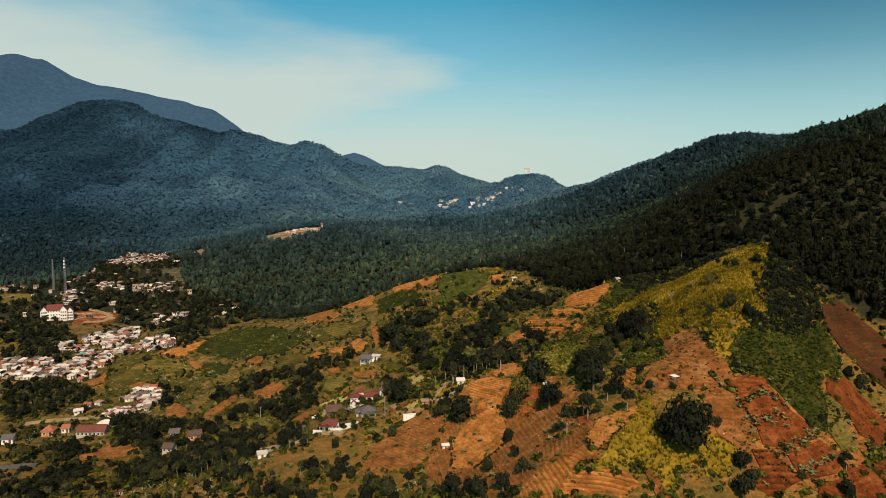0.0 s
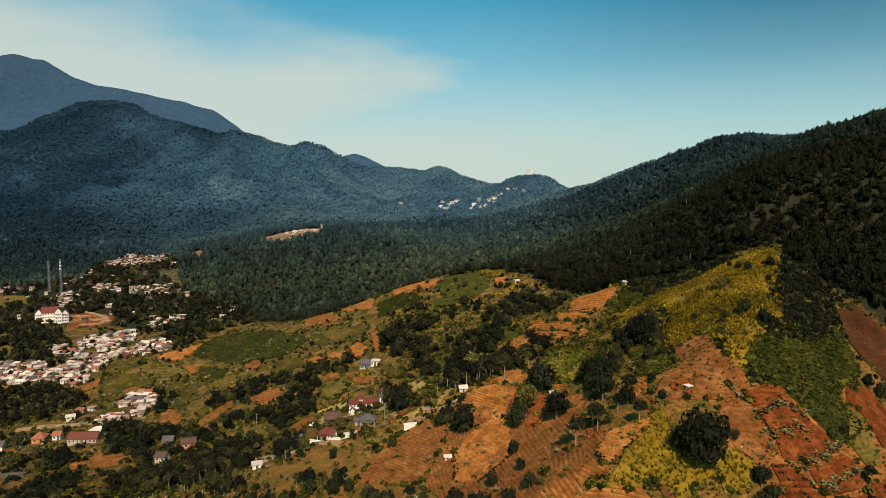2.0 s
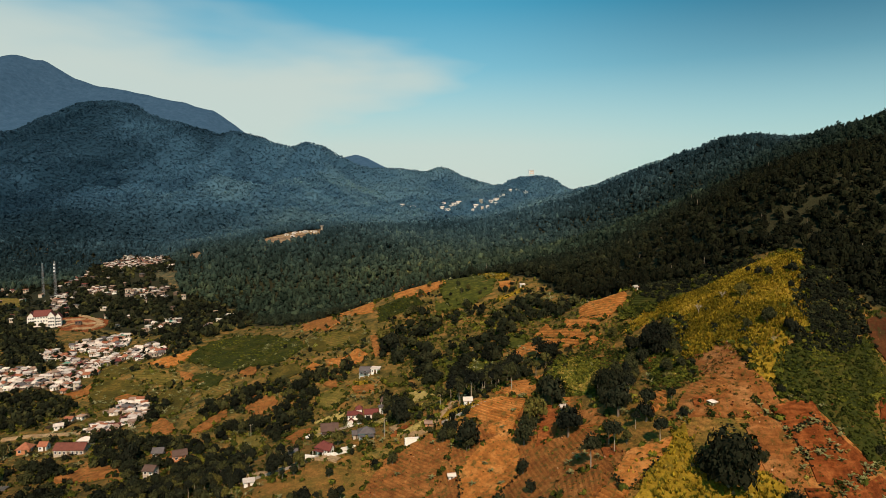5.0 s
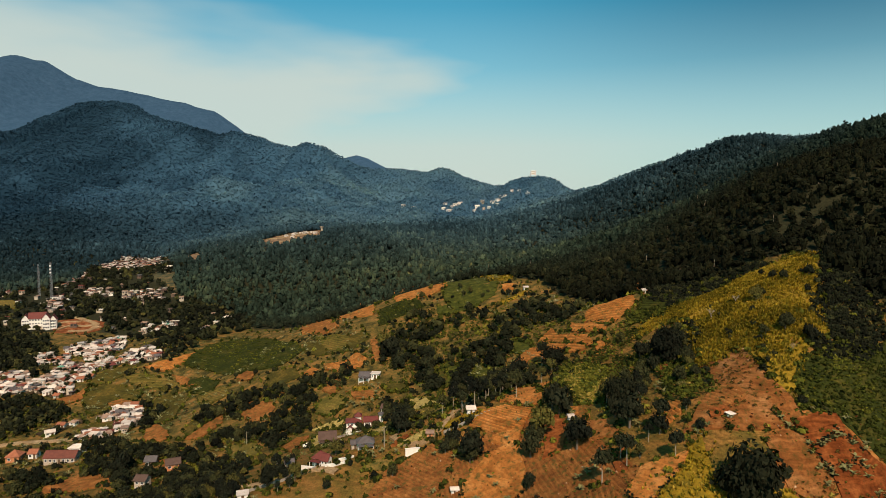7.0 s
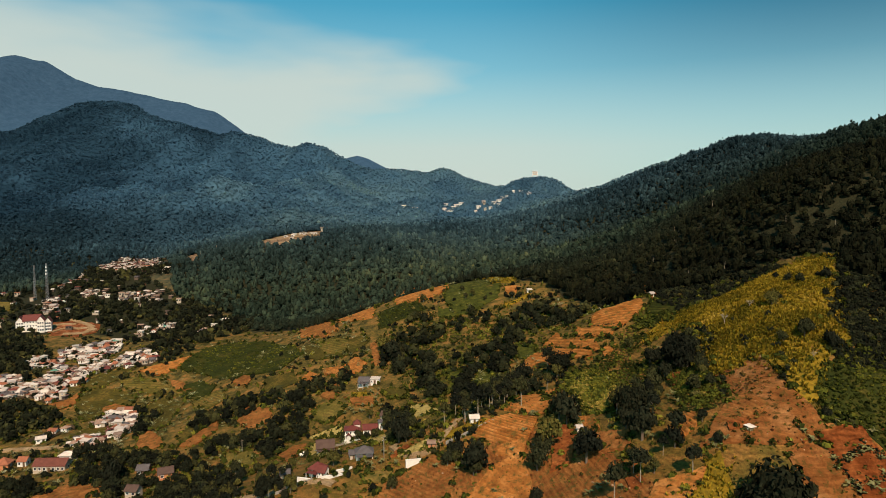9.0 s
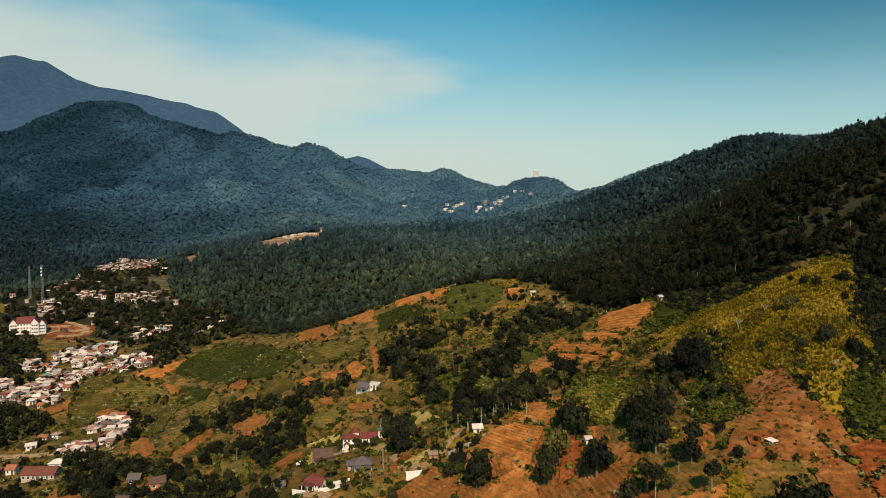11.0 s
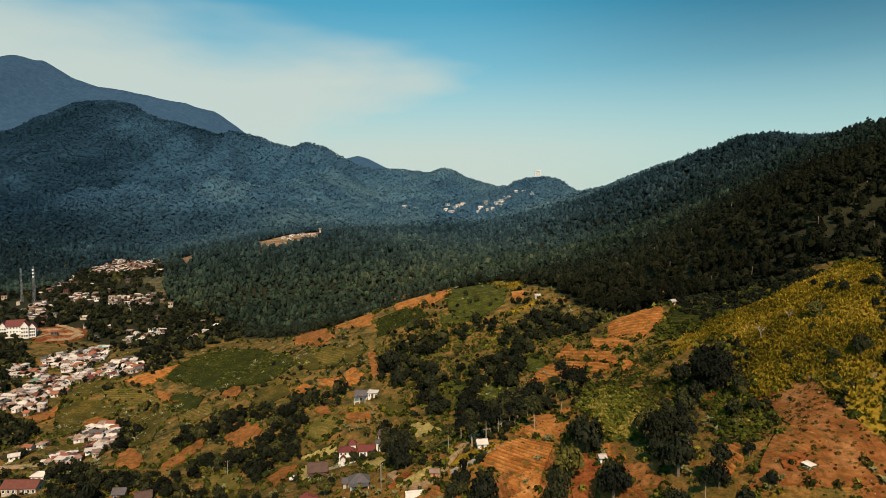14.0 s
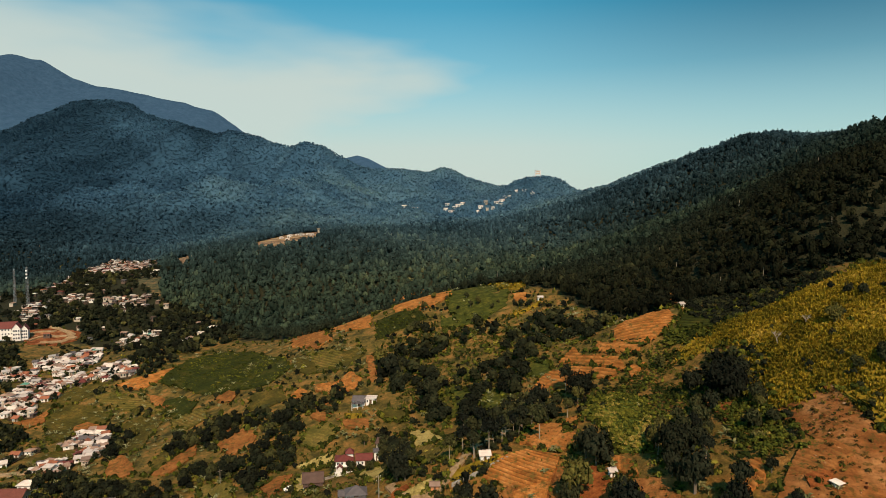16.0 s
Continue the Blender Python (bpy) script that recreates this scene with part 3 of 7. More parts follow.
    tagged(new("field" if cat == "field" else cat, me), (NOTE_WORDS.get(note) or words) + furrow + " on the hillside", cat, kind="structure")


def ribbon(name, label, pts, width, material, lift=0.7):
    """A path or road laid on the slope along a line."""
    p = np.array(pts, float)
    d = np.concatenate([[0], np.cumsum(np.hypot(*np.diff(p, axis=0).T))])
    s = np.linspace(0, d[-1], max(4, int(d[-1] / 2.0)))
    x, y = np.interp(s, d, p[:, 0]), np.interp(s, d, p[:, 1])
    for _ in range(6):
        x[1:-1], y[1:-1] = (x[:-2] + 2 * x[1:-1] + x[2:]) / 4, (y[:-2] + 2 * y[1:-1] + y[2:]) / 4
    tx, ty = np.gradient(x), np.gradient(y)
    ln = np.hypot(tx, ty)
    nx, ny = -ty / ln, tx / ln
    verts, quads = [], []
    zc = land(x, y)
    for off, dz in ((-0.5, -1.0), (-0.5, lift), (-0.17, lift + 0.06), (0.17, lift + 0.06), (0.5, lift), (0.5, -1.0)):
        w = width * (1 + 0.12 * soft_noise(s, s * 0 + off, 6, 41))
        ox, oy = x + nx * off * w, y + ny * off * w
        zz = np.maximum(land(ox, oy), zc - 0.4)
        verts.append(np.stack([ox, oy, zz + dz], 1))
    n = len(s)
    for r in range(5):
        for k in range(n - 1):
            quads.append((r * n + k, r * n + k + 1, (r + 1) * n + k + 1, (r + 1) * n + k))
    tagged(new(name, quad_mesh(name, np.concatenate(verts), np.array(quads), material)), label, "road" if "road" in name else "wall" if "wall" in name else "path", kind="structure")


# ---------------------------------------------------------------- trees and plants


def ball_template(rng):
    """A lumpy closed ball of 24 quads, radius about one."""
    t = np.linspace(-1, 1, 3)
    verts, quads, key = [], [], {}

    def at(p):
        k = tuple(np.round(p, 3))
        if k not in key:
            key[k] = len(verts)
            q = np.array(p, float)
            verts.append(q / np.linalg.norm(q) * rng.uniform(0.75, 1.1))
        return key[k]

    for axis in range(3):
        for sgn in (-1, 1):
            for i in range(2):
                for j in range(2):
                    c = [(t[i], t[j]), (t[i + 1], t[j]), (t[i + 1], t[j + 1]), (t[i], t[j + 1])]
                    if sgn < 0:
                        c = c[::-1]
                    quads.append([at(np.insert(np.array(q), axis, sgn) if axis != 1 else np.array([q[1], sgn, q[0]])) for q in c])
    verts, quads = np.array(verts), np.array(quads)
    keep = verts[quads].mean(1)[:, 2] > -0.45
    return verts, quads[keep]


def cube_template(rng):
    """A rough lump of six quads."""
    v = np.array([(x, y, z) for z in (-1, 1) for y in (-1, 1) for x in (-1, 1)], float) * 0.62
    v = v * rng.uniform(0.75, 1.25, (8, 1))
    a = rng.uniform(0, 6.28)
    v[:, :2] = v[:, :2] @ np.array([(math.cos(a), -math.sin(a)), (math.sin(a), math.cos(a))])
    return v, np.array([(4, 5, 7, 6), (0, 1, 5, 4), (1, 3, 7, 5), (3, 2, 6, 7), (2, 0, 4, 6)])


def crown_template(rng, lobes, leaves, leaf, core=0.72, flat=0.8, ruffle=0.55):
    """Crown about one metre in radius, base near z = 0: several leafy lobes of small tilted leaf sprays round a dark core."""
    vs, qs, n = [], [], 0
    cs = [(0.0, 0.0, 0.62, 0.66)]
    for k in range(lobes - 1):
        a = 2.4 * k + rng.uniform(-0.4, 0.4)
        r = rng.uniform(0.35, 0.62)
        cs.append((r * math.cos(a), r * math.sin(a), rng.uniform(0.3, 0.95) * flat, rng.uniform(0.34, 0.5)))
    for k, (cx, cy, cz, cr) in enumerate(cs):
        if core and (k == 0 or core < 0.7):
            v, q = ball_template(rng)
        else:
            v, q = cube_template(rng)
        if core:
            vs.append(v * cr * core * np.array([1, 1, 0.85]) + (cx, cy, cz))
            qs.append(q + n)
            n += len(v)
        for _ in range(max(1, int(leaves * cr ** 2 / sum(c[3] ** 2 for c in cs)))):
            d = rng.normal(size=3)
            d[2] = abs(d[2]) * 0.9 - 0.25
            d /= np.linalg.norm(d)
            p = np.array([cx, cy, cz]) + d * cr * rng.uniform(0.75, 1.12) * np.array([1, 1, 0.85])
            nrm = d + rng.normal(size=3) * ruffle + np.array([0, 0, 0.25])
            nrm /= np.linalg.norm(nrm)
            a = np.cross(nrm, rng.normal(size=3))
            a /= np.linalg.norm(a)
            b = np.cross(nrm, a)
            s = leaf * rng.uniform(0.6, 1.3)
            quad = [p + a * s + b * s * 0.3, p + b * s * 0.9 - nrm * s * 0.3, p - a * s, p - b * s * 0.8 - nrm * s * 0.3]
            vs.append(np.array(quad))
            qs.append(np.arange(4)[None] + n)
            n += 4
    return np.concatenate(vs), np.concatenate(qs)


def planted(name, templates, x, y, z, radius, height, tint, material, rng):
    """Many crowns joined into one mesh."""
    vs, qs, ts, n = [], [], [], 0
    which = rng.integers(0, len(templates), len(x))
    for k, (tv, tq) in enumerate(templates):
        m = which == k
        if not m.any():
            continue
        c = int(m.sum())
        yaw = rng.uniform(0, 2 * math.pi, c)
        ca, sa = np.cos(yaw)[:, None], np.sin(yaw)[:, None]
        r, h = radius[m][:, None], height[m][:, None]
        vx = (tv[None, :, 0] * ca - tv[None, :, 1] * sa) * r + x[m][:, None]
        vy = (tv[None, :, 0] * sa + tv[None, :, 1] * ca) * r + y[m][:, None]
        vz = tv[None, :, 2] * h + z[m][:, None]
        vs.append(np.stack([vx, vy, vz], 2).reshape(-1, 3))
        qs.append((tq[None] + (np.arange(c) * len(tv))[:, None, None] + n).reshape(-1, 4))
        ts.append(np.repeat(tint[m], len(tv)))
        n += c * len(tv)
    return quad_mesh(name, np.concatenate(vs), np.concatenate(qs), material, np.concatenate(ts))


WOODS = []
WOODS.append([(-42, 362), (-35, 402), (-17, 404), (6, 398), (34, 374), (51, 374), (71, 351), (72, 338), (56, 324), (40, 324), (27, 310), (24, 296), (34, 284), (27, 250), (13, 249), (4, 281), (-13, 312), (-27, 336)])
WOODS.append([(-32, 194), (-23, 195), (-1, 180), (3, 166), (-32, 184)])
WOODS.append([(-351, 478), (-343, 506), (-292, 476), (-262, 440), (-284, 417), (-304, 413)])
WOODS.append([(-367, 611), (-270, 598), (-225, 529), (-259, 518), (-300, 559), (-334, 554)])
WOODS.append([(-400, 676), (-336, 675), (-322, 635), (-371, 627)])
WOODS.append([(72, 258), (89, 276), (83, 233), (74, 214), (68, 235)])
WOODS.append([(53, 251), (66, 239), (58, 202), (47, 213)])
WOODS.append([(-260, 601), (-213, 627), (-160, 562), (-151, 496), (-177, 467), (-213, 502)])
VALLEY_TREES = [(-520, 960), (-400, 880), (-371, 842), (-330, 690), (-262, 620), (-200, 570), (-205, 510), (-300, 530), (-350, 500), (-480, 600), (-560, 760)]
WOODS.append(VALLEY_TREES)
WOODS.append([(-300, 380), (-300, 480), (-350, 500), (-480, 600), (-360, 420)])
WOODS.append([(-290, 424), (-268, 440), (-246, 426), (-262, 416)])
WOODS.append([(-375, 500), (-345, 512), (-312, 500), (-300, 480), (-345, 470)])
WOODS.append([(-262, 520), (-235, 500), (-215, 470), (-205, 455), (-170, 470), (-190, 520), (-230, 560)])
WOODS.append([(-350, 765), (-300, 725), (-285, 690), (-335, 680)])
# closed bands of trees between the plots and below the town
DENSE = [
    [(-133.2, 343.1), (-131.2, 352.9), (-113.7, 354.6), (-102.3, 352.3), (-98.6, 340.3), (-103.4, 332.9), (-107.7, 329.0), (-115.6, 343.0), (-121.5, 335.6), (-126.9, 331.4)],
    [(-113.9, 305.9), (-106.2, 316.9), (-92.8, 317.1), (-85.5, 319.6), (-84.0, 334.7), (-74.6, 343.3), (-66.9, 334.3), (-65.1, 319.4), (-66.1, 306.0), (-73.6, 295.6), (-75.9, 286.2), (-85.5, 301.8), (-94.9, 299.7), (-104.2, 297.4)],
    [(-181.4, 383.1), (-180.6, 391.6), (-161.1, 356.9), (-150.6, 330.5), (-157.5, 335.7)],
    [(-141.2, 306.0), (-130.9, 311.9), (-114.1, 303.3), (-101.3, 289.9), (-92.7, 279.7), (-87.6, 262.7), (-102.5, 275.0), (-116.5, 291.1), (-135.0, 298.8)],
    [(-157.0, 304.2), (-151.8, 309.0), (-140.6, 297.4), (-129.7, 278.5), (-130.3, 270.9), (-141.0, 277.8)],
    [(-105.5, 271.2), (-81.6, 261.2), (-64.8, 223.0), (-120.1, 259.9), (-120.6, 269.5)],
    [(-261.6, 382.0), (-248.8, 387.3), (-222.1, 376.8), (-212.2, 365.9), (-228.7, 362.4), (-227.6, 347.4), (-233.9, 343.9)],
    [(-183.6, 319.9), (-180.0, 325.4), (-167.6, 315.8), (-153.7, 300.6), (-144.1, 281.3), (-156.9, 284.8), (-169.8, 304.0)],
    [(-198.2, 295.1), (-180.7, 295.2), (-159.7, 285.4), (-165.9, 280.2), (-174.0, 274.9), (-182.5, 273.9)],
    [(-122.8, 362.9), (-99.4, 357.8), (-81.5, 347.3), (-79.2, 363.1), (-71.2, 354.5), (-57.7, 346.5), (-58.3, 367.8), (-50.2, 355.6), (-55.5, 333.9), (-64.9, 338.3), (-73.3, 337.4), (-84.9, 337.7), (-104.8, 345.9), (-116.9, 346.7)],
    [(-29.9, 304.6), (-19.5, 301.4), (-14.0, 267.2), (-16.0, 247.1), (-22.4, 251.5), (-27.6, 281.6)],
    [(-33.2, 367.7), (-29.4, 379.2), (-23.9, 346.1), (-27.9, 342.0)],
    [(-67.4, 240.1), (-69.9, 265.5), (-52.8, 233.0), (-47.2, 217.3), (-64.8, 223.0)],
    [(-195.4, 429.9), (-192.0, 474.9), (-176.2, 451.5), (-183.7, 428.9)],
    [(-352.1, 506.3), (-317.0, 493.8), (-288.4, 476.0), (-276.1, 450.5), (-293.2, 446.8), (-293.5, 425.9)],
    [(-138.7, 255.8), (-137.4, 276.2), (-125.7, 283.7), (-120.2, 298.7), (-105.4, 284.6), (-93.9, 267.2), (-88.2, 270.3), (-72.1, 227.1), (-65.9, 202.1), (-127.4, 231.7)],
    [(-53.4, 206.2), (-43.2, 210.2), (-35.3, 208.0), (-26.8, 200.2), (-26.3, 196.5), (-52.0, 200.6)],
    [(-161.7, 245.1), (-166.5, 259.2), (-163.2, 273.1), (-153.6, 265.2), (-146.9, 239.4)],
    [(-185.2, 247.5), (-176.1, 255.0), (-165.2, 257.1), (-150.5, 242.9), (-146.8, 221.2), (-173.2, 231.0)],
    [(-276.6, 373.8), (-269.0, 383.3), (-244.0, 389.6), (-216.6, 367.4), (-228.5, 338.0), (-251.5, 338.8)],
    [(-190.0, 334.0), (-161.6, 322.0), (-131.0, 309.5), (-120.0, 292.0), (-140.0, 296.0), (-166.0, 312.0)],
    [(-68.1, 201.6), (-61.5, 205.6), (-46.3, 198.9), (-40.1, 187.0), (-64.3, 189.9)],
]
WOODS += DENSE
FOREST = [(-371, 842), (-261, 616), (-190, 566), (-150, 498), (-121, 490), (-87, 468), (-45, 480), (-10, 474), (30, 446), (57, 410), (72, 350), (88, 331), (110, 319), (128, 309), (148, 296), (160, 288), (141, 262), (150, 247), (171, 236), (330, 236), (620, 700), (900, 1000), (560, 2100), (-2000, 2100), (-2000, 1000), (-760, 660), (-600, 690), (-425, 660), (-415, 715), (-500, 870), (-480, 945), (-405, 892)]
FARM_HOUSES = [(-124, 269.5), (-132, 293.5), (-120, 288), (-187, 309), (-176, 309), (-180, 319), (-207.5, 314), (-199.5, 316), (-224.5, 308)]
TOWN = {}  # filled with the plan of the town below
AGAVE_ROWS = (((88, 178), (96, 181)), ((90, 175), (102, 178)), ((99, 171), (113, 179)), ((99, 166), (118, 176)), ((97, 182), (103, 181)))
HEDGES = (((45, 313), (61, 289)), ((55, 313), (68, 292)), ((63, 309), (74, 297)), ((40, 316), (45, 313)), ((96, 163), (88, 169)), ((100, 165), (93, 170)), ((88, 180), (92, 173)), ((20, 196), (10, 187)), ((3, 193), (3, 209)), ((-2, 236), (11, 239)), ((41, 171), (42, 164)), ((43, 164), (55, 174)), ((3, 220), (12, 218)), ((123, 194), (127, 189)))
GREENS = [[(69.0, 294.5), (76.9, 295.2), (79.1, 284.5), (70.9, 276.8), (62.6, 271.9), (44.7, 267.6), (49.3, 283.0), (59.5, 284.0), (66.0, 284.0), (69.5, 288.5)], [(71.4, 240.7), (76.6, 222.8), (71.9, 203.3), (67.7, 196.4), (62.1, 202.2), (63.2, 212.5)], [(69.6, 228.3), (79.1, 226.3), (73.8, 210.1), (72.4, 200.3), (67.8, 196.2), (65.4, 198.7), (64.5, 210.4)], [(66.1, 272.6), (74.4, 255.3), (70.1, 240.5), (54.0, 231.2), (52.6, 247.0)]]
CLEAR = [[(-255, 852), (-233, 950), (-188, 964), (-164, 838), (-205, 778), (-224, 768)], [(-339, 816), (-338, 856), (-284, 730), (-297, 720)]]


def free_of(polys, x, y):
    ok = np.ones(np.shape(x), bool)
    for p in polys:
        ok &= ~inside(p, x, y)
    return ok


build_ground()
build_far_range()


def build_forest():
    rng = np.random.default_rng(11)
    near_t = [crown_template(rng, 4, 62, 0.125, core=0.72) for _ in range(8)]
    mid_t = [crown_template(rng, 3, 17, 0.21, core=0.74) for _ in range(8)]
    for name, label, y0, y1, step, mat, tmpl in (
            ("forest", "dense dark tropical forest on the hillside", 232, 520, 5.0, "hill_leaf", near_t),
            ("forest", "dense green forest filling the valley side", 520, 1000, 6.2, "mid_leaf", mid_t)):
        gx, gy = np.meshgrid(np.arange(-1700, 900, step), np.arange(y0, y1, step))
        x = (gx + rng.uniform(-0.48, 0.48, gx.shape) * step).ravel()
        y = (gy + rng.uniform(-0.48, 0.48, gy.shape) * step).ravel()
        ok = (np.abs(x) < 0.745 * y + 25) & inside(FOREST, x, y) & free_of(CLEAR, x, y)
        x, y = x[ok], y[ok]
        z = land(x, y)
        g = soft_noise(x, y, 45, 51)
        r = step * (0.46 + 0.62 * rng.random(len(x)) ** 1.8) * (1 + 0.15 * g)
        h = step * rng.uniform(0.7, 1.6, len(x)) * (1 + 0.25 * g)
        lift = rng.uniform(0.0, 0.32, len(x)) * step
        # tint darkened to the right and, standing in for shade, at the left foot
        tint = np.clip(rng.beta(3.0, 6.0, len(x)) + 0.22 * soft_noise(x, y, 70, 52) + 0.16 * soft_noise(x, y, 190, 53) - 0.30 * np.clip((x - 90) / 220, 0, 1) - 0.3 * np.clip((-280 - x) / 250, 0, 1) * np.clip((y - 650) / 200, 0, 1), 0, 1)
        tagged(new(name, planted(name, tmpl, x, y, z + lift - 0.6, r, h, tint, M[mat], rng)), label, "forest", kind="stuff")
        # pale bare trunks standing out of the near canopy
        if y0 < 600:
            pick = rng.random(len(x)) < 0.012
            vs, qs, n = [], [], 0
            for px, py, pz in zip(x[pick], y[pick], z[pick]):
                hh, w = rng.uniform(6, 9.5), rng.uniform(0.08, 0.14)
                lean = rng.normal(0, 0.5, 2)
                for k, (a, b) in enumerate(((0, 0), (1, 1))):
                    for sx, sy in ((-1, -1), (1, -1), (1, 1), (-1, 1)):
                        vs.append((px + lean[0] * a + sx * w * (1 - 0.5 * a), py + lean[1] * a + sy * w * (1 - 0.5 * a), pz + hh * a))
                for k in range(4):
                    qs.append((n + k, n + (k + 1) % 4, n + 4 + (k + 1) % 4, n + 4 + k))
                n += 8
            tagged(new("forest_trunks", quad_mesh("forest_trunks", np.array(vs), np.array(qs), M["pale_bark"])), "pale slender trunks among the dark forest crowns", "trunks", kind="stuff")


def build_mountain_canopy():
    """The closed canopy of the far slopes: an under-storey sheet with small rounded tree tops over it."""
    gx, gy = np.arange(-1720, 800, 9.0), np.arange(985, 2060, 9.0)
    x, y = np.meshgrid(gx, gy)
    rng = np.random.default_rng(61)
    z = land(x, y) + 1.0 + 0.9 * soft_noise(x, y, 9.0, 55)
    keep = (np.abs(x) < 0.80 * y + 60) & inside(FOREST, x, y) & free_of(CLEAR, x, y)
    idx = np.arange(x.size).reshape(x.shape)
    quads = np.stack([idx[:-1, :-1], idx[:-1, 1:], idx[1:, 1:], idx[1:, :-1]], 2)
    quads = quads[keep[:-1, :-1] & keep[1:, 1:] & keep[:-1, 1:] & keep[1:, :-1]].reshape(-1, 4)
    used, back = np.unique(quads, return_inverse=True)
    verts = np.stack([x, y, z], 2).reshape(-1, 3)[used]

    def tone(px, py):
        low = -0.45 * np.clip((px + 620) / 500, 0, 1) + 0.5 * np.clip((-500 - px) / 400, 0, 1) + np.clip((EYE_Z + 60 - land(px, py)) / 150, 0, 1) * np.clip((-350 - px) / 400, 0, 1)  # shade low and left, haze to the right, put into the tint
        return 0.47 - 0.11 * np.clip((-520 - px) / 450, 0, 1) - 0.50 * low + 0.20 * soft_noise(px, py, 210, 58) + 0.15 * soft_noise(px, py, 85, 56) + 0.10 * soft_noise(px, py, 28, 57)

    # sheet fills the gaps between crowns, tinted darker for shade
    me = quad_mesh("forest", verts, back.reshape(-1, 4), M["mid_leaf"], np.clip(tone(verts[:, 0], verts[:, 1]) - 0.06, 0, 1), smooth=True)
    tagged(new("forest", me), "under-storey sheet of the far mountain forest, shade put into its tint", "forest", kind="stuff")
    step = 6.4
    gx, gy = np.meshgrid(np.arange(-1720, 800, step), np.arange(1000, 2040, step))
    px = (gx + rng.uniform(-0.48, 0.48, gx.shape) * step).ravel()
    py = (gy + rng.uniform(-0.48, 0.48, gy.shape) * step).ravel()
    ok = (np.abs(px) < 0.745 * py + 25) & inside(FOREST, px, py) & free_of(CLEAR, px, py)
    px, py = px[ok], py[ok]
    domes = [crown_template(rng, 1, 7, 0.46, core=0.0, ruffle=0.22) for _ in range(10)]
    r = 2.6 + 2.6 * rng.random(len(px)) ** 1.7
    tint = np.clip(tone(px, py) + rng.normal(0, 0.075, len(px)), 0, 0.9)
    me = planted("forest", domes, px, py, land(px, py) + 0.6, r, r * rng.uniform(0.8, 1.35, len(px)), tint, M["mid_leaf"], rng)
    tagged(new("forest", me), "distant forest on the mountain slopes, tinted with haze blue", "forest", kind="stuff")


def trunk_mesh(rng, height, width, limbs, material):
    """A tapered, slightly bent trunk with limbs that reach into the crown."""
    bm = bmesh.new()

    def tube(a, b, r0, r1, k=6):
        a, b = Vector(a), Vector(b)
        q = (b - a).to_track_quat("Z", "Y")
        rings = [[bm.verts.new(p + q @ Vector((math.cos(t * 2 * math.pi / k) * r, math.sin(t * 2 * math.pi / k) * r, 0))) for t in range(k)] for p, r in ((a, r0), (b, r1))]
        for t in range(k):
            bm.faces.new((rings[0][t], rings[0][(t + 1) % k], rings[1][(t + 1) % k], rings[1][t]))
        bm.faces.new(rings[1])

    bend = (rng.uniform(-0.05, 0.05) * height, rng.uniform(-0.05, 0.05) * height)
    fork = (bend[0], bend[1], height * 0.62)
    tube((0, 0, -0.8), (0, 0, 0.3), width * 1.5, width)
    tube((0, 0, 0.3), fork, width, width * 0.65)
    for k in range(limbs):
        a = k * 6.283 / limbs + rng.uniform(-0.4, 0.4)
        r = height * rng.uniform(0.12, 0.24)
        tube(fork, (fork[0] + r * math.cos(a), fork[1] + r * math.sin(a), height * rng.uniform(0.78, 0.92)), width * 0.5, width * 0.15, 5)
    me = bpy.data.meshes.new("trunk")
    bm.to_mesh(me)
    bm.free()
    me.materials.append(material)
    return me


def tree_kinds():
    """Unit trees, one metre high in all: round (1), slender with a bare pale trunk (0), broad old tree (2)."""
    rng = np.random.default_rng(23)
    kinds = {0: [], 1: [], 2: []}
    for k, n, lobes, leaves, leaf in ((1, 5, 9, 430, 0.112), (0, 4, 6, 270, 0.135), (2, 2, 15, 1500, 0.070)):
        for _ in range(n):
            v, q = crown_template(rng, lobes, leaves, leaf, core=0.62)
            if k == 1:
                v = v * np.array([0.34, 0.34, 0.58]) + (0, 0, 0.16)
            elif k == 0:
                v = v * np.array([0.25, 0.25, 0.38]) + (0, 0, 0.50)
            else:
                v = v * np.array([0.44, 0.44, 0.66]) + (0, 0, 0.10)
            crown = quad_mesh("crown", v, q, M["old_leaf"] if k == 2 else M["leaf"])
            trunk = trunk_mesh(rng, 0.86 if k == 0 else 0.6, 0.014 if k == 0 else 0.026, 5, M["pale_bark"] if k == 0 else M["bark"])
            kinds[k].append((trunk, crown))
    return kinds


TREES = tree_kinds()
TREE_WORDS = {0: "slender tree with a bare pale trunk and dark crown", 1: "round dark green tree with a dense leafy crown", 2: "broad old dark tree with a wide spreading crown"}
BUSH_WORDS = "low round dark green bush on the slope"


def tree(kind, x, y, h):
    rng = random.Random(int(x * 31 + y * 17))
    trunk, crown = rng.choice(TREES[kind])
    small = h < 3.6 and kind == 1
    ob = thing("bush" if small else "tree", BUSH_WORDS if small else TREE_WORDS[kind], "bush" if small else "tree", x, y, ground_z(x, y) - (0.12 * h if small else 0.02 * h), rng.uniform(0, 360), group="bushes of the farms" if small else "trees of the farms")
    ob.scale = (h, h, h)
    part("trunk", trunk, None, ob)
    part("crown", crown, None, ob)


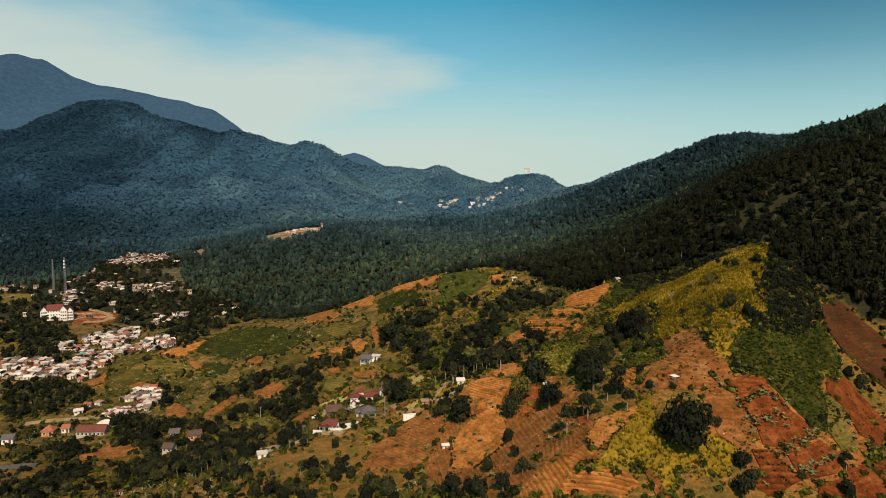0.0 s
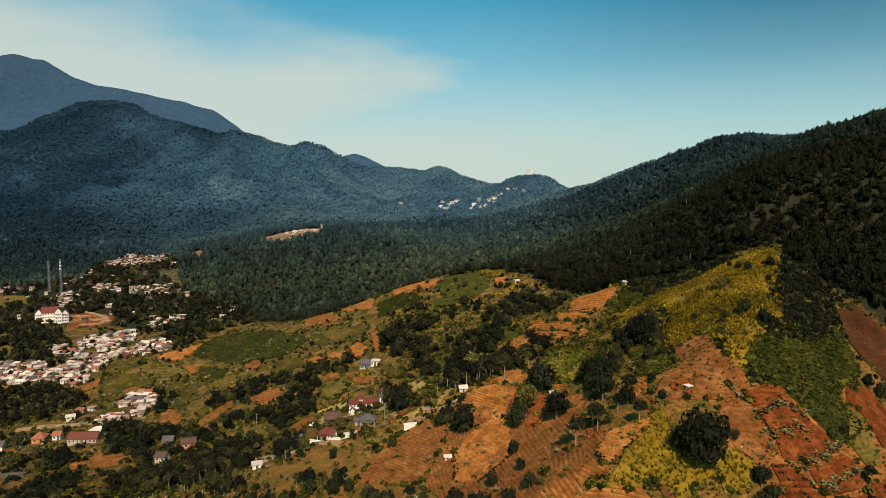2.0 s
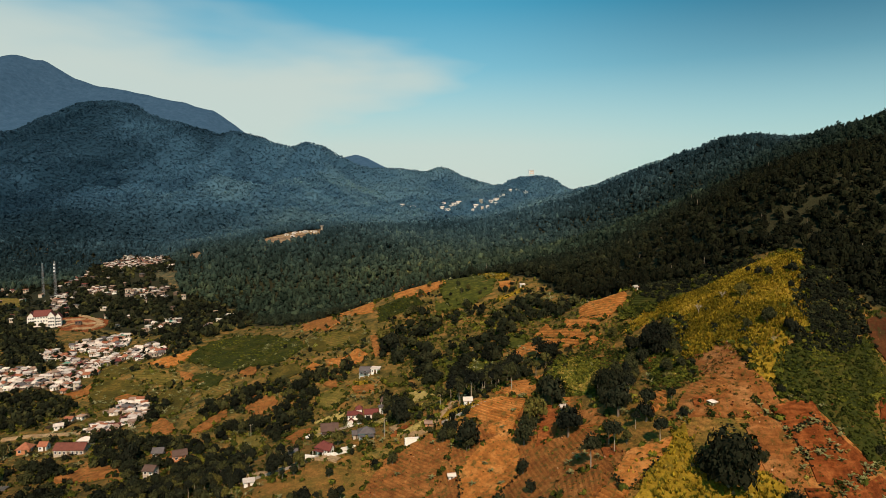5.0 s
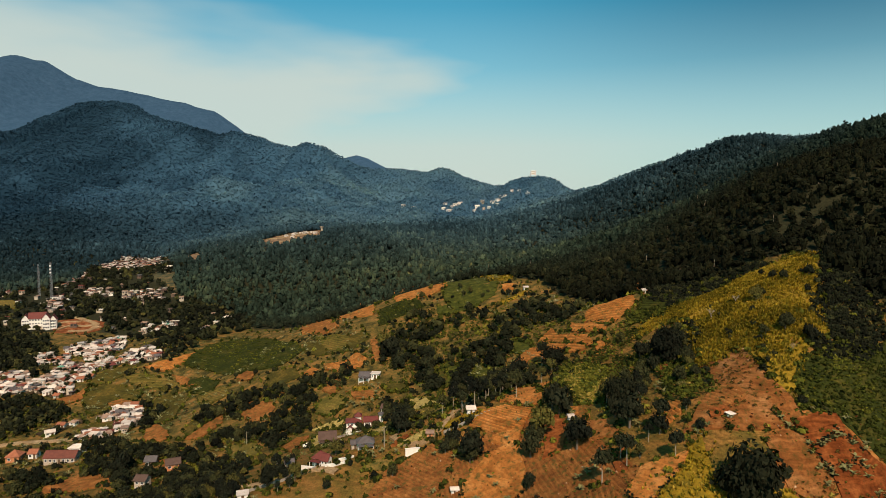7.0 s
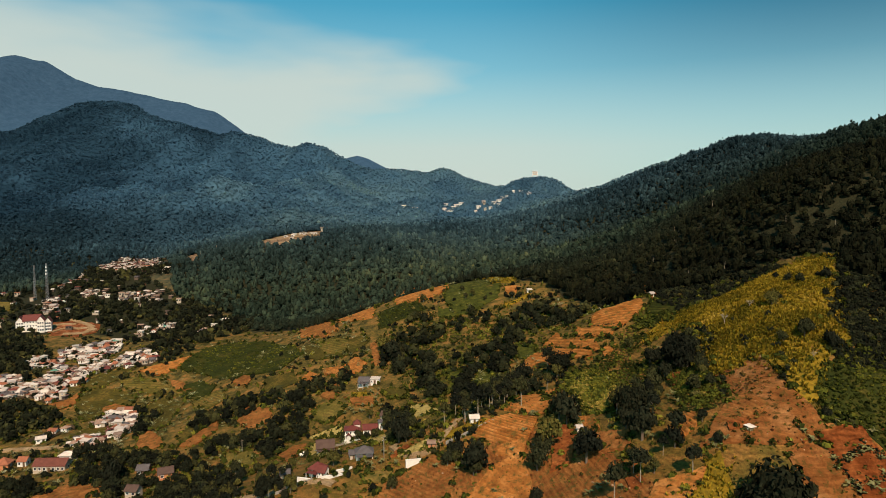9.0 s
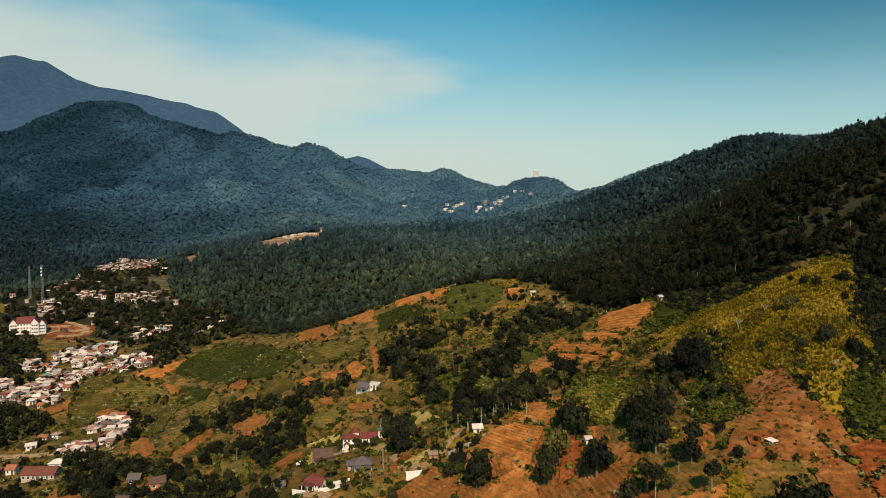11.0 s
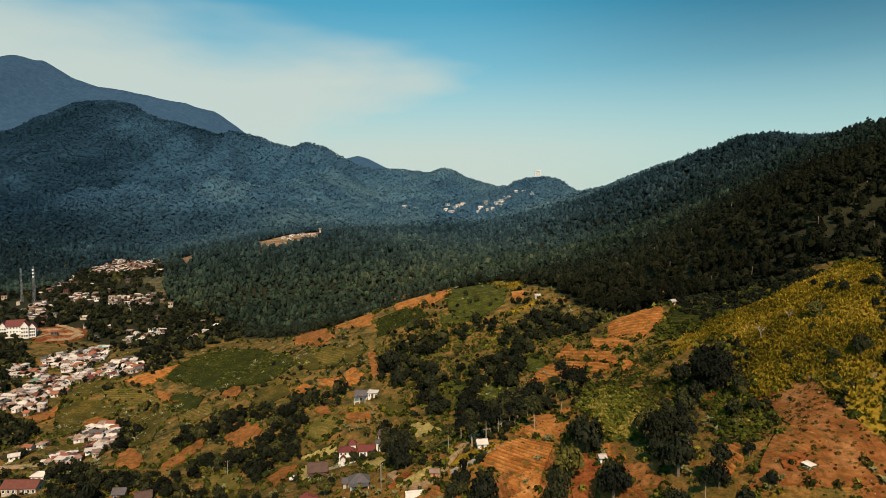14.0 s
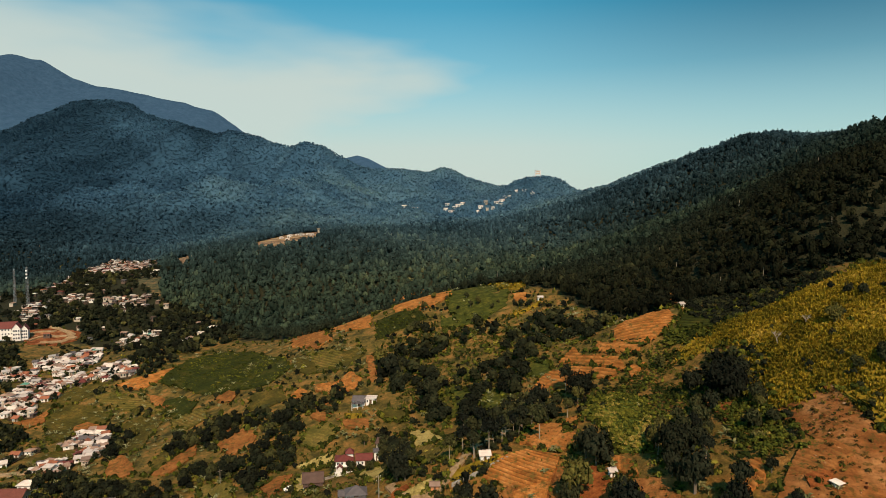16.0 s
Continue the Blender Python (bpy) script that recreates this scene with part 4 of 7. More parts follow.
def banana_leaf_mesh(rng):
    """One arching blade with a midrib fold, about one metre long."""
    vs, fs = [], []
    for k in range(6):
        t = k / 5
        w = 0.16 * math.sin(math.pi * min(1, 0.12 + t * 0.88)) + 0.01
        x, z = t * 0.85, 0.75 * t - 0.75 * t * t * 0.9
        vs += [(x, -w, z - 0.04), (x, 0, z), (x, w, z - 0.04)]
    for k in range(5):
        a = k * 3
        fs += [(a, a + 3, a + 4, a + 1), (a + 1, a + 4, a + 5, a + 2)]
    return mesh_of("leaf", vs, fs, M["banana"])


def banana_kinds():
    rng = random.Random(5)
    leaf = banana_leaf_mesh(rng)
    stem = bpy.data.meshes.new("stem")
    bm = bmesh.new()
    bmesh.ops.create_cone(bm, cap_ends=True, segments=7, radius1=0.13, radius2=0.08, depth=1.6, matrix=Matrix.Translation((0, 0, 0.5)))
    bm.to_mesh(stem)
    bm.free()
    stem.materials.append(M["banana"])
    return leaf, stem


LEAF, STEM = banana_kinds()


def banana(x, y):
    rng = random.Random(int(x * 13 + y * 7))
    ob = thing("banana_plant", "banana plant with long pale green arching leaves", "banana plant", x + rng.uniform(-1, 1), y + rng.uniform(-1, 1), yaw=rng.uniform(0, 360), group="banana plants on the fields")
    part("stem", STEM, None, ob)
    for k in range(9):
        s = rng.uniform(1.1, 1.9)
        m = pose(0, 0, rng.uniform(0.7, 1.25), rng.uniform(-15, 15), rng.uniform(-35, 5), k * 137.5 + rng.uniform(-20, 20)) @ Matrix.Diagonal((s, s * rng.uniform(0.8, 1.3), s, 1))
        part("leaf", LEAF, None, ob, at=m)


def build_woods():
    """Groves among the farms: the nearer trees singly, the rest as one mass."""
    rng = np.random.default_rng(31)
    xs, ys, hs = [], [], []
    for poly in WOODS:
        x, y = scatter(poly, 5.5 if poly is not VALLEY_TREES else 8.2, rng, 0.95)
        if any(poly is q for q in DENSE):
            x, y = scatter(poly, 4.3, rng, 0.95)
            ok = free_of(TOWN.values(), x, y)
            for hx, hy in FARM_HOUSES:
                ok &= (np.abs(x - hx) > 6.5) | (y > hy + 5) | (y < hy - 7)
        else:
            ok = (soft_noise(x, y, 15, 71) > (-0.5 if poly[0][1] > 420 else -0.12)) & free_of(TOWN.values(), x, y) & free_of([f[2] for f in FIELDS if f[1] != "bush"], x, y)
        x, y = x[ok], y[ok]
        xs.append(x)
        ys.append(y)
        hs.append(rng.uniform(3.2, 7.6, len(x)) if any(poly is q for q in DENSE) else rng.uniform(4.2, 9.2, len(x)))
    x, y, h = np.concatenate(xs), np.concatenate(ys), np.concatenate(hs)
    order = np.argsort(np.hypot(x, y))
    x, y, h = x[order], y[order], h[order]
    one = 215
    for px, py, ph in zip(x[:one], y[:one], h[:one]):
        tree(0 if rng.random() < 0.16 else 1, float(px), float(py), float(ph))
    x, y, h = x[one:], y[one:], h[one:]
    # garden trees standing between the houses of the town
    for name, poly in TOWN.items():
        gx, gy = scatter(poly, 7.2, rng, 1.0)
        x, y, h = np.append(x, gx), np.append(y, gy), np.append(h, rng.uniform(2.6, 6.0, len(gx)))
    for near in (True, False):
        m = (y < 350) == near
        tmpl = [crown_template(rng, 5, *((110, 0.135) if near else (14, 0.33)), core=0.75) for _ in range(6)]
        tint = np.clip(rng.beta(1.8, 3.0, int(m.sum())), 0, 1)
        me = planted("grove", tmpl, x[m], y[m], land(x[m], y[m]) + 0.06 * h[m], h[m] * 0.46, h[m] * 0.62, tint, M["wood_leaf"], rng)
        tagged(new("grove", me), "groves of dark green trees between houses and fields" if near else "dark green trees round the town", "grove", kind="stuff")


def build_scrub():
    """Bushes, weeds and grass tufts over the farmland."""
    rng = np.random.default_rng(41)
    bush = [crown_template(rng, 1, 13, 0.38, core=0.0) for _ in range(8)]
    bush_far = [crown_template(rng, 1, 5, 0.62, core=0.0) for _ in range(8)]
    n = 26000
    y = 120 + 430 * rng.random(n) ** 1.25
    x = (rng.random(n) * 2 - 1) * (0.78 * y + 10)
    bare = [f[2] for f in FIELDS if f[0] in ("red", "tan", "lawn")]
    turf = [f[2] for f in FIELDS if f[0] in ("grass", "crop", "pasture")]
    ok = free_of(bare, x, y) & ~inside(FOREST, x, y) & free_of(TOWN.values(), x, y)
    keep = soft_noise(x, y, 26, 61) + 0.5 * soft_noise(x, y, 9, 62) > rng.uniform(-0.9, 0.7, n)
    grass = np.zeros(n, bool)
    for k, note, poly in FIELDS:
        if k in ("grass", "crop", "pasture"):
            grass |= inside(poly, x, y)
    keep &= ~grass | (rng.random(n) < 0.07)
    keep &= (x > -40) | (rng.random(n) < 0.8)
    x, y = x[ok & keep], y[ok & keep]
    # ragged verges along the plots
    vx, vy = [], []
    for k, note, poly in FIELDS:
        for (x0, y0), (x1, y1) in zip(poly, poly[1:] + poly[:1]):
            c = int(math.hypot(x1 - x0, y1 - y0) * (1.5 if y0 < 330 else 0.5))
            t = rng.random(c)
            vx.append(x0 + (x1 - x0) * t + rng.normal(0, 0.4, c))
            vy.append(y0 + (y1 - y0) * t + rng.normal(0, 0.4, c))
    vx, vy = np.concatenate(vx), np.concatenate(vy)
    over = sum(inside(f[2], vx, vy).astype(int) for f in FIELDS if f[0] in ("red", "tan", "grass"))
    ok = (over < 1) | (rng.random(len(vx)) < 0.22)
    x, y = np.append(x, vx[ok]), np.append(y, vy[ok])
    # hedges and weeds along the old terrace risers
    n = 42000
    hy = 150 + 350 * rng.random(n)
    hx = (rng.random(n) * 2 - 1) * (0.78 * hy + 10)
    band = np.mod((land(hx, hy) + 1.6 * soft_noise(hx, hy, 30, 67)) / 4.2, 1.0) < 0.085
    ok = band & free_of(bare + turf, hx, hy) & ~inside(FOREST, hx, hy) & free_of(TOWN.values(), hx, hy) & (soft_noise(hx, hy, 22, 68) > -0.35)
    x, y = np.append(x, hx[ok]), np.append(y, hy[ok])
    r = 0.35 + 1.5 * rng.random(len(x)) ** 2.6
    tint = np.clip(rng.beta(1.6, 2.2, len(x)) - 0.12 * (r > 1.2), 0, 1)
    for near in (True, False):
        m = (y < 270) == near
        me = planted("scrub", bush if near else bush_far, x[m], y[m], land(x[m], y[m]) - 0.1, r[m], r[m] * rng.uniform(0.8, 1.3, int(m.sum())), tint[m], M["scrub"], rng)
        tagged(new("scrub", me), "weeds and low bushes scattered over the farmland" if near else "weeds and hedges along the lower farm terraces", "scrub", kind="stuff")
    # darker bushes on the weedy slopes
    n = 11500
    y = 140 + 380 * rng.random(n)
    x = (rng.random(n) * 2 - 1) * (0.78 * y + 10)
    ok = (free_of(bare + turf, x, y) | (rng.random(n) < 0.05)) & ~inside(FOREST, x, y) & free_of(TOWN.values(), x, y)
    ok &= soft_noise(x, y, 40, 63) + 0.6 * soft_noise(x, y, 14, 64) > 0.05
    x, y = x[ok], y[ok]
    r = 0.6 + 1.5 * rng.random(len(x)) ** 1.6
    me = planted("thicket", [crown_template(rng, 3, 46, 0.21, core=0.75) for _ in range(5)], x, y, land(x, y) - 0.2, r, r * rng.uniform(0.9, 1.5, len(x)), np.clip(rng.beta(1.5, 2.6, len(x)), 0, 1), M["wood_leaf"], rng)
    tagged(new("thicket", me), "dark green thickets along field edges and gullies", "thicket", kind="stuff")
    # young plants and stones on the bare plots
    gx, gy = [], []
    for k, note, poly in FIELDS:
        if k in ("red", "tan") and poly[0][1] < 330:
            a, b = scatter(poly, 2.3, rng, 0.7)
            keep = (rng.random(len(a)) < 0.40) & (soft_noise(a, b, 9, 75) > -0.3)
            gx.append(a[keep])
            gy.append(b[keep])
    x, y = np.concatenate(gx), np.concatenate(gy)
    r = 0.14 + 0.42 * rng.random(len(x)) ** 2
    me = planted("seedlings", [crown_template(rng, 1, 6, 0.6, core=0.0) for _ in range(4)], x, y, land(x, y) + 0.6, r, r, np.clip(rng.beta(1.2, 1.6, len(x)), 0, 1), M["scrub"], rng)
    tagged(new("seedlings", me), "young plants and weeds dotted over the bare fields", "plants", kind="stuff")
    # clods and stones on the bare plots, dry tussocks on the stony cut
    gx, gy = [], []
    for k, note, poly in FIELDS:
        if (k in ("red", "tan") and poly[0][1] < 270 and poly[0][0] > -30) or note == "stony":
            a, b = scatter(poly, 1.15 if note == "stony" else 1.5, rng, 1.0)
            keep = soft_noise(a, b, 6, 76) + 0.6 * soft_noise(a, b, 2.3, 77) > rng.uniform(-0.5, 0.9, len(a))
            gx.append(a[keep])
            gy.append(b[keep])
    x, y = np.concatenate(gx), np.concatenate(gy)
    r = 0.10 + 0.30 * rng.random(len(x)) ** 3
    me = planted("clods", [cube_template(rng) for _ in range(6)], x, y, land(x, y) + 0.66, r, r * 0.8, rng.random(len(x)), M["clod"], rng)
    tagged(new("clods", me), "clods of earth and stones strewn over the bare plots", "clods", kind="stuff")
    pick = [(scatter(poly, 2.1, rng, 1.0)) for k, note, poly in FIELDS if note in ("stony", "fallow") and poly[0][0] > 20]
    x, y = (np.concatenate(v) for v in zip(*pick))
    keep = soft_noise(x, y, 7, 78) > 0.05
    x, y = x[keep], y[keep]
    r = rng.uniform(0.25, 0.8, len(x))
    me = planted("tussocks", [crown_template(rng, 1, 12, 0.42, core=0.0) for _ in range(4)], x, y, land(x, y) + 0.5, r, r * 0.8, rng.beta(1.5, 2.0, len(x)), M["tussock"], rng)
    tagged(new("tussocks", me), "dry brown tussocks on the stony cut", "tussocks", kind="stuff")
    # dense brush on the dark flank of the spur
    flank = [(141, 262), (163, 292), (185, 300), (200, 245), (151, 244), (122, 214), (118, 232)]
    hollow = [(74.6, 262.4), (83.1, 270.0), (89.9, 262.5), (90.1, 250.1), (84.2, 235.1), (75.3, 230.9), (69.2, 238.4), (67.5, 250.8)]
    edge = [(88.8, 309.3), (102.9, 312.9), (117.2, 314.1), (127.9, 308.4), (137.0, 301.1), (148.8, 296.1), (153.1, 302.7), (142.7, 311.3), (134.0, 320.2), (126.8, 334.5), (119.3, 351.9), (105.1, 353.0)]
    brow = [(90.2, 304.0), (96.0, 291.5), (107.5, 295.3), (120.4, 293.5), (129.2, 288.5), (138.0, 288.0), (134.7, 299.0), (128.3, 309.0), (118.7, 322.0), (106.0, 323.1), (92.0, 313.0)]
    shade = [(107.3, 214.0), (116.7, 217.1), (149.4, 278.3), (149.7, 244.4), (147.5, 234.8), (122.3, 211.5), (106.9, 204.9)]
    x, y = (np.concatenate(v) for v in zip(scatter(flank, 2.0, rng), scatter(hollow, 2.2, rng), scatter(shade, 1.5, rng), scatter(edge, 2.6, rng), scatter(brow, 1.7, rng)))
    r = rng.uniform(0.9, 2.0, len(x))
    me = planted("brush", [crown_template(rng, 2, 34, 0.22, core=0.75) for _ in range(5)], x, y, land(x, y) - 0.2, r, r * rng.uniform(0.8, 1.4, len(x)), np.clip(rng.beta(1.4, 3.2, len(x)), 0, 1), M["wood_leaf"], rng)
    tagged(new("brush", me), "dense dark brush on the shaded flank of the spur", "brush", kind="stuff")
    for k, note, poly in FIELDS + [("", "green", p) for p in GREENS]:
        if note in ("bush", "bright", "green"):
            x, y = scatter(poly, 1.25, rng)
            r = rng.uniform(0.4, 1.1, len(x))
            me = planted("undergrowth", [crown_template(rng, 1, 24, 0.27, core=0.75) for _ in range(4)], x, y, land(x, y) + 0.55, r, r * rng.uniform(0.7, 1.2, len(x)), np.clip((0.74 if note == "bright" else 0.34) + 0.42 * soft_noise(x - 0.5 * y, y * 0.35, 4.5, 73) + rng.normal(0, 0.14, len(x)), 0, 1), M["scrub"], rng)
            tagged(new("undergrowth", me), "low green bushy growth covering the slope", "undergrowth", kind="stuff")
    # vegetables in rows on the distant green plots
    pick = [scatter(poly, 1.6, rng, 0.8) for k, note, poly in FIELDS if k == "crop" and not note and max(q[0] for q in poly) < 0]
    x, y = (np.concatenate(v) for v in zip(*pick))
    keep = (np.mod(x * 0.55 + y * 0.83 + 1.5 * soft_noise(x, y, 18, 86), 4.0) < 2.6) & (soft_noise(x, y, 13, 87) > -0.45)
    x, y = x[keep], y[keep]
    r = 0.45 + 0.9 * rng.random(len(x)) ** 4
    me = planted("vegetables", [crown_template(rng, 1, 9, 0.42, core=0.75) for _ in range(4)], x, y, land(x, y) + 0.6, r, r * 0.9, np.clip(0.35 + 0.3 * soft_noise(x, y, 16, 88) + rng.normal(0, 0.16, len(x)), 0, 1), M["scrub"], rng)
    tagged(new("vegetables", me), "rows of dark green vegetables on the plots", "vegetables", kind="stuff")
    # low growth under the groves
    x, y = (np.concatenate(v) for v in zip(*[scatter(p, 3.0, rng) for p in WOODS if max(q[1] for q in p) < 420]))
    ok = free_of([f[2] for f in FIELDS], x, y)
    x, y = x[ok], y[ok]
    r = rng.uniform(0.8, 2.0, len(x))
    me = planted("undergrowth", [crown_template(rng, 1, 11, 0.40, core=0.0) for _ in range(4)], x, y, land(x, y) - 0.1, r, r * rng.uniform(0.6, 1.0, len(x)), np.clip(0.45 + 0.35 * soft_noise(x, y, 9, 74) + rng.normal(0, 0.14, len(x)), 0, 1), M["scrub"], rng)
    tagged(new("undergrowth", me), "green undergrowth beneath the groves", "undergrowth", kind="stuff")
    # dark hedges between the upper terraces and along the edges of the near plots
    # along AGAVE_ROWS dark clumps are added as shade at the plants' foot
    x, y = (np.concatenate(v) for v in zip(*[(np.linspace(a[0], b[0], 44), np.linspace(a[1], b[1], 44)) for a, b in AGAVE_ROWS + HEDGES]))
    x, y = x + rng.normal(0, 0.35, len(x)), y + rng.normal(0, 0.35, len(y))
    r = rng.uniform(0.2, 0.6, len(x))
    me = planted("hedge", [crown_template(rng, 1, 20, 0.28, core=0.75) for _ in range(4)], x, y, land(x, y) + 0.5, r, r, np.clip(rng.beta(1.5, 3, len(x)), 0, 1), M["wood_leaf"], rng)
    tagged(new("hedge", me), "dark hedges along the terraces, clumps as shade below the plant rows", "hedge", kind="stuff")
    # plantains and reeds standing pale among the green plots
    n = 3800
    y = 180 + 290 * rng.random(n)
    x = -230 + 320 * rng.random(n)
    ok = free_of([f[2] for f in FIELDS if f[0] in ("red", "lawn")], x, y) & ~inside(FOREST, x, y) & free_of(TOWN.values(), x, y)
    ok &= soft_noise(x, y, 34, 81) + 0.7 * soft_noise(x, y, 11, 82) > 0.28
    x, y = x[ok], y[ok]
    fan = []
    for _ in range(5):
        v = []
        for k in range(6):
            a, up, w = k * 1.05 + rng.uniform(-0.3, 0.3), rng.uniform(0.5, 1.1), rng.uniform(0.10, 0.17)
            c, s = math.cos(a), math.sin(a)
            v += [(0, 0, 0.2), (c * 0.55 - s * w, s * 0.55 + c * w, up * 0.8), (c * 1.0, s * 1.0, up * 0.75), (c * 0.55 + s * w, s * 0.55 - c * w, up * 0.8)]
        fan.append((np.array(v), np.arange(24).reshape(6, 4)))
    r = rng.uniform(0.9, 2.0, len(x))
    me = planted("plantains", fan, x, y, land(x, y) + 0.2, r, r * 1.3, np.clip(rng.beta(2, 2, len(x)), 0, 1), M["pale_leaf"], rng)
    tagged(new("plantains", me), "pale plantains scattered through the green plots", "plants", kind="stuff")
    # long grass
    gx, gy = [], []
    for k, note, poly in FIELDS:
        if k == "grass":
            a, b = scatter(poly, 0.95 if note == "long" else 1.5, rng)
            gx.append(a)
            gy.append(b)
    x, y = np.concatenate(gx), np.concatenate(gy)
    x, y = x + rng.normal(0, 1.8, len(x)), y + rng.normal(0, 1.8, len(y))
    tuft = []
    for _ in range(5):
        v = []
        for k in range(5):
            a, lean, w, hh = rng.uniform(0, 6.28), rng.uniform(0.2, 0.7), 0.22, rng.uniform(0.7, 1.1)
            c, s = math.cos(a), math.sin(a)
            v += [(-s * w, c * w, 0), (s * w, -c * w, 0), (c * lean + s * w * 0.4, s * lean - c * w * 0.4, hh), (c * lean - s * w * 0.4, s * lean + c * w * 0.4, hh)]
        tuft.append((np.array(v), np.arange(20).reshape(5, 4)))
    r = rng.uniform(0.6, 1.2, len(x))
    tint = np.clip(0.38 + 0.42 * soft_noise(x, y, 12, 65) + 0.3 * soft_noise(x, y, 4, 66) + rng.normal(0, 0.2, len(x)), 0, 1)
    me = planted("long_grass", tuft, x, y, land(x, y) + 0.55, r, r * 0.9, tint, M["grass_leaf"], rng)
    tagged(new("long_grass", me), "long dry yellow grass on the spur", "grass", kind="stuff")


# ---------------------------------------------------------------- buildings


def gable_roof(w, d, h, rise, over=0.45, thick=0.18):
    """Two slopes with eaves, the ridge along x."""
    bm = bmesh.new()
    for s in (-1, 1):
        y1, z1 = s * (d / 2 + over), h - over * rise / (d / 2)
        a = [(-w / 2 - over, 0, h + rise), (w / 2 + over, 0, h + rise), (w / 2 + over, y1, z1), (-w / 2 - over, y1, z1)]
        lo = [bm.verts.new(p) for p in a]
        hi = [bm.verts.new((p[0], p[1], p[2] + thick)) for p in a]
        bm.faces.new(lo)
        bm.faces.new(hi[::-1])
        for k in range(4):
            bm.faces.new((lo[k], lo[(k + 1) % 4], hi[(k + 1) % 4], hi[k]))
    box(bm, -w / 2 - over, w / 2 + over, -0.16, 0.16, h + rise + thick * 0.6, h + rise + thick + 0.12)
    bmesh.ops.recalc_face_normals(bm, faces=bm.faces)
    return bm


def hip_roof(w, d, h, rise, over=0.5, thick=0.16):
    bm = bmesh.new()
    r = max(0.2, (w - d) / 2)
    e = [(-w / 2 - over, -d / 2 - over), (w / 2 + over, -d / 2 - over), (w / 2 + over, d / 2 + over), (-w / 2 - over, d / 2 + over)]
    lo = [bm.verts.new((x, y, h - 0.2)) for x, y in e]
    hi = [bm.verts.new((x, y, h - 0.2 + thick)) for x, y in e]
    a, b = bm.verts.new((-r, 0, h + rise)), bm.verts.new((r, 0, h + rise))
    bm.faces.new(lo[::-1])
    for k in range(4):
        bm.faces.new((lo[k], lo[(k + 1) % 4], hi[(k + 1) % 4], hi[k]))
    bm.faces.new((hi[0], hi[1], b, a))
    bm.faces.new((hi[2], hi[3], a, b))
    bm.faces.new((hi[1], hi[2], b))
    bm.faces.new((hi[3], hi[0], a))
    box(bm, -r, r, -0.15, 0.15, h + rise - 0.08, h + rise + 0.14)
    bmesh.ops.recalc_face_normals(bm, faces=bm.faces)
    return bm


def shed_roof(w, d, h, rise, over=0.4, thick=0.12):
    """A single slope of corrugated sheet."""
    bm = bmesh.new()
    n = max(8, int(w / 0.35))
    rows = []
    for y, up in ((-d / 2 - over, 0.0), (d / 2 + over, rise)):
        for dz in (0.0, thick):
            rows.append([bm.verts.new((-w / 2 - over + (w + 2 * over) * k / n, y, h + up + dz + 0.05 * (k % 2))) for k in range(n + 1)])
    lo0, hi0, lo1, hi1 = rows
    for k in range(n):
        for a, b in ((lo0, lo1), (hi0, hi1), (lo0, hi0), (lo1, hi1)):
            bm.faces.new((a[k], a[k + 1], b[k + 1], b[k]))
    for k in (0, n):
        bm.faces.new((lo0[k], lo1[k], hi1[k], hi0[k]))
    bmesh.ops.recalc_face_normals(bm, faces=bm.faces)
    return bm


def walls_with_gable(w, d, h, rise, gable, sink=2.5):
    bm = bmesh.new()
    box(bm, -w / 2, w / 2, -d / 2, d / 2, -sink, h)
    if gable:
        for s in (-1, 1):
            x0, x1 = s * w / 2, s * (w / 2 - 0.2)
            v = [bm.verts.new((x, y, z)) for x in (x0, x1) for y, z in ((-d / 2, h), (d / 2, h), (0, h + rise))]
            for f in ((0, 1, 2), (3, 5, 4), (0, 2, 5, 3), (1, 4, 5, 2)):
                bm.faces.new([v[i] for i in f])
    bmesh.ops.recalc_face_normals(bm, faces=bm.faces)
    return bm


def opening(parent, name, x, y, z, w, h, side, material=None):
    """A framed window or a door on a wall that faces -y (side 0), +x (1), +y (2) or -x (3)."""
    bm = bmesh.new()
    t = 0.09
    for a in (-1, 1):
        box(bm, a * w / 2 - t * (a > 0), a * w / 2 + t * (a < 0), -0.09, 0.02, 0, h)
    box(bm, -w / 2 + t, w / 2 - t, -0.09, 0.02, h - t, h)
    box(bm, -w / 2 - 0.05, w / 2 + 0.05, -0.14, 0.02, -0.1, 0)
    m = pose(x, y, z, 0, 0, side * 90)
    frame_ob = part(name, bm, M["sign"] if name == "window" else M["door"], parent, at=m)
    bm = bmesh.new()
    box(bm, -w / 2 + t, w / 2 - t, -0.03, 0.02, 0, h - t)
    if name == "window":
        part("pane", bm, M["glass"], frame_ob)
    else:
        part("door_leaf", bm, material or M["door"], frame_ob)


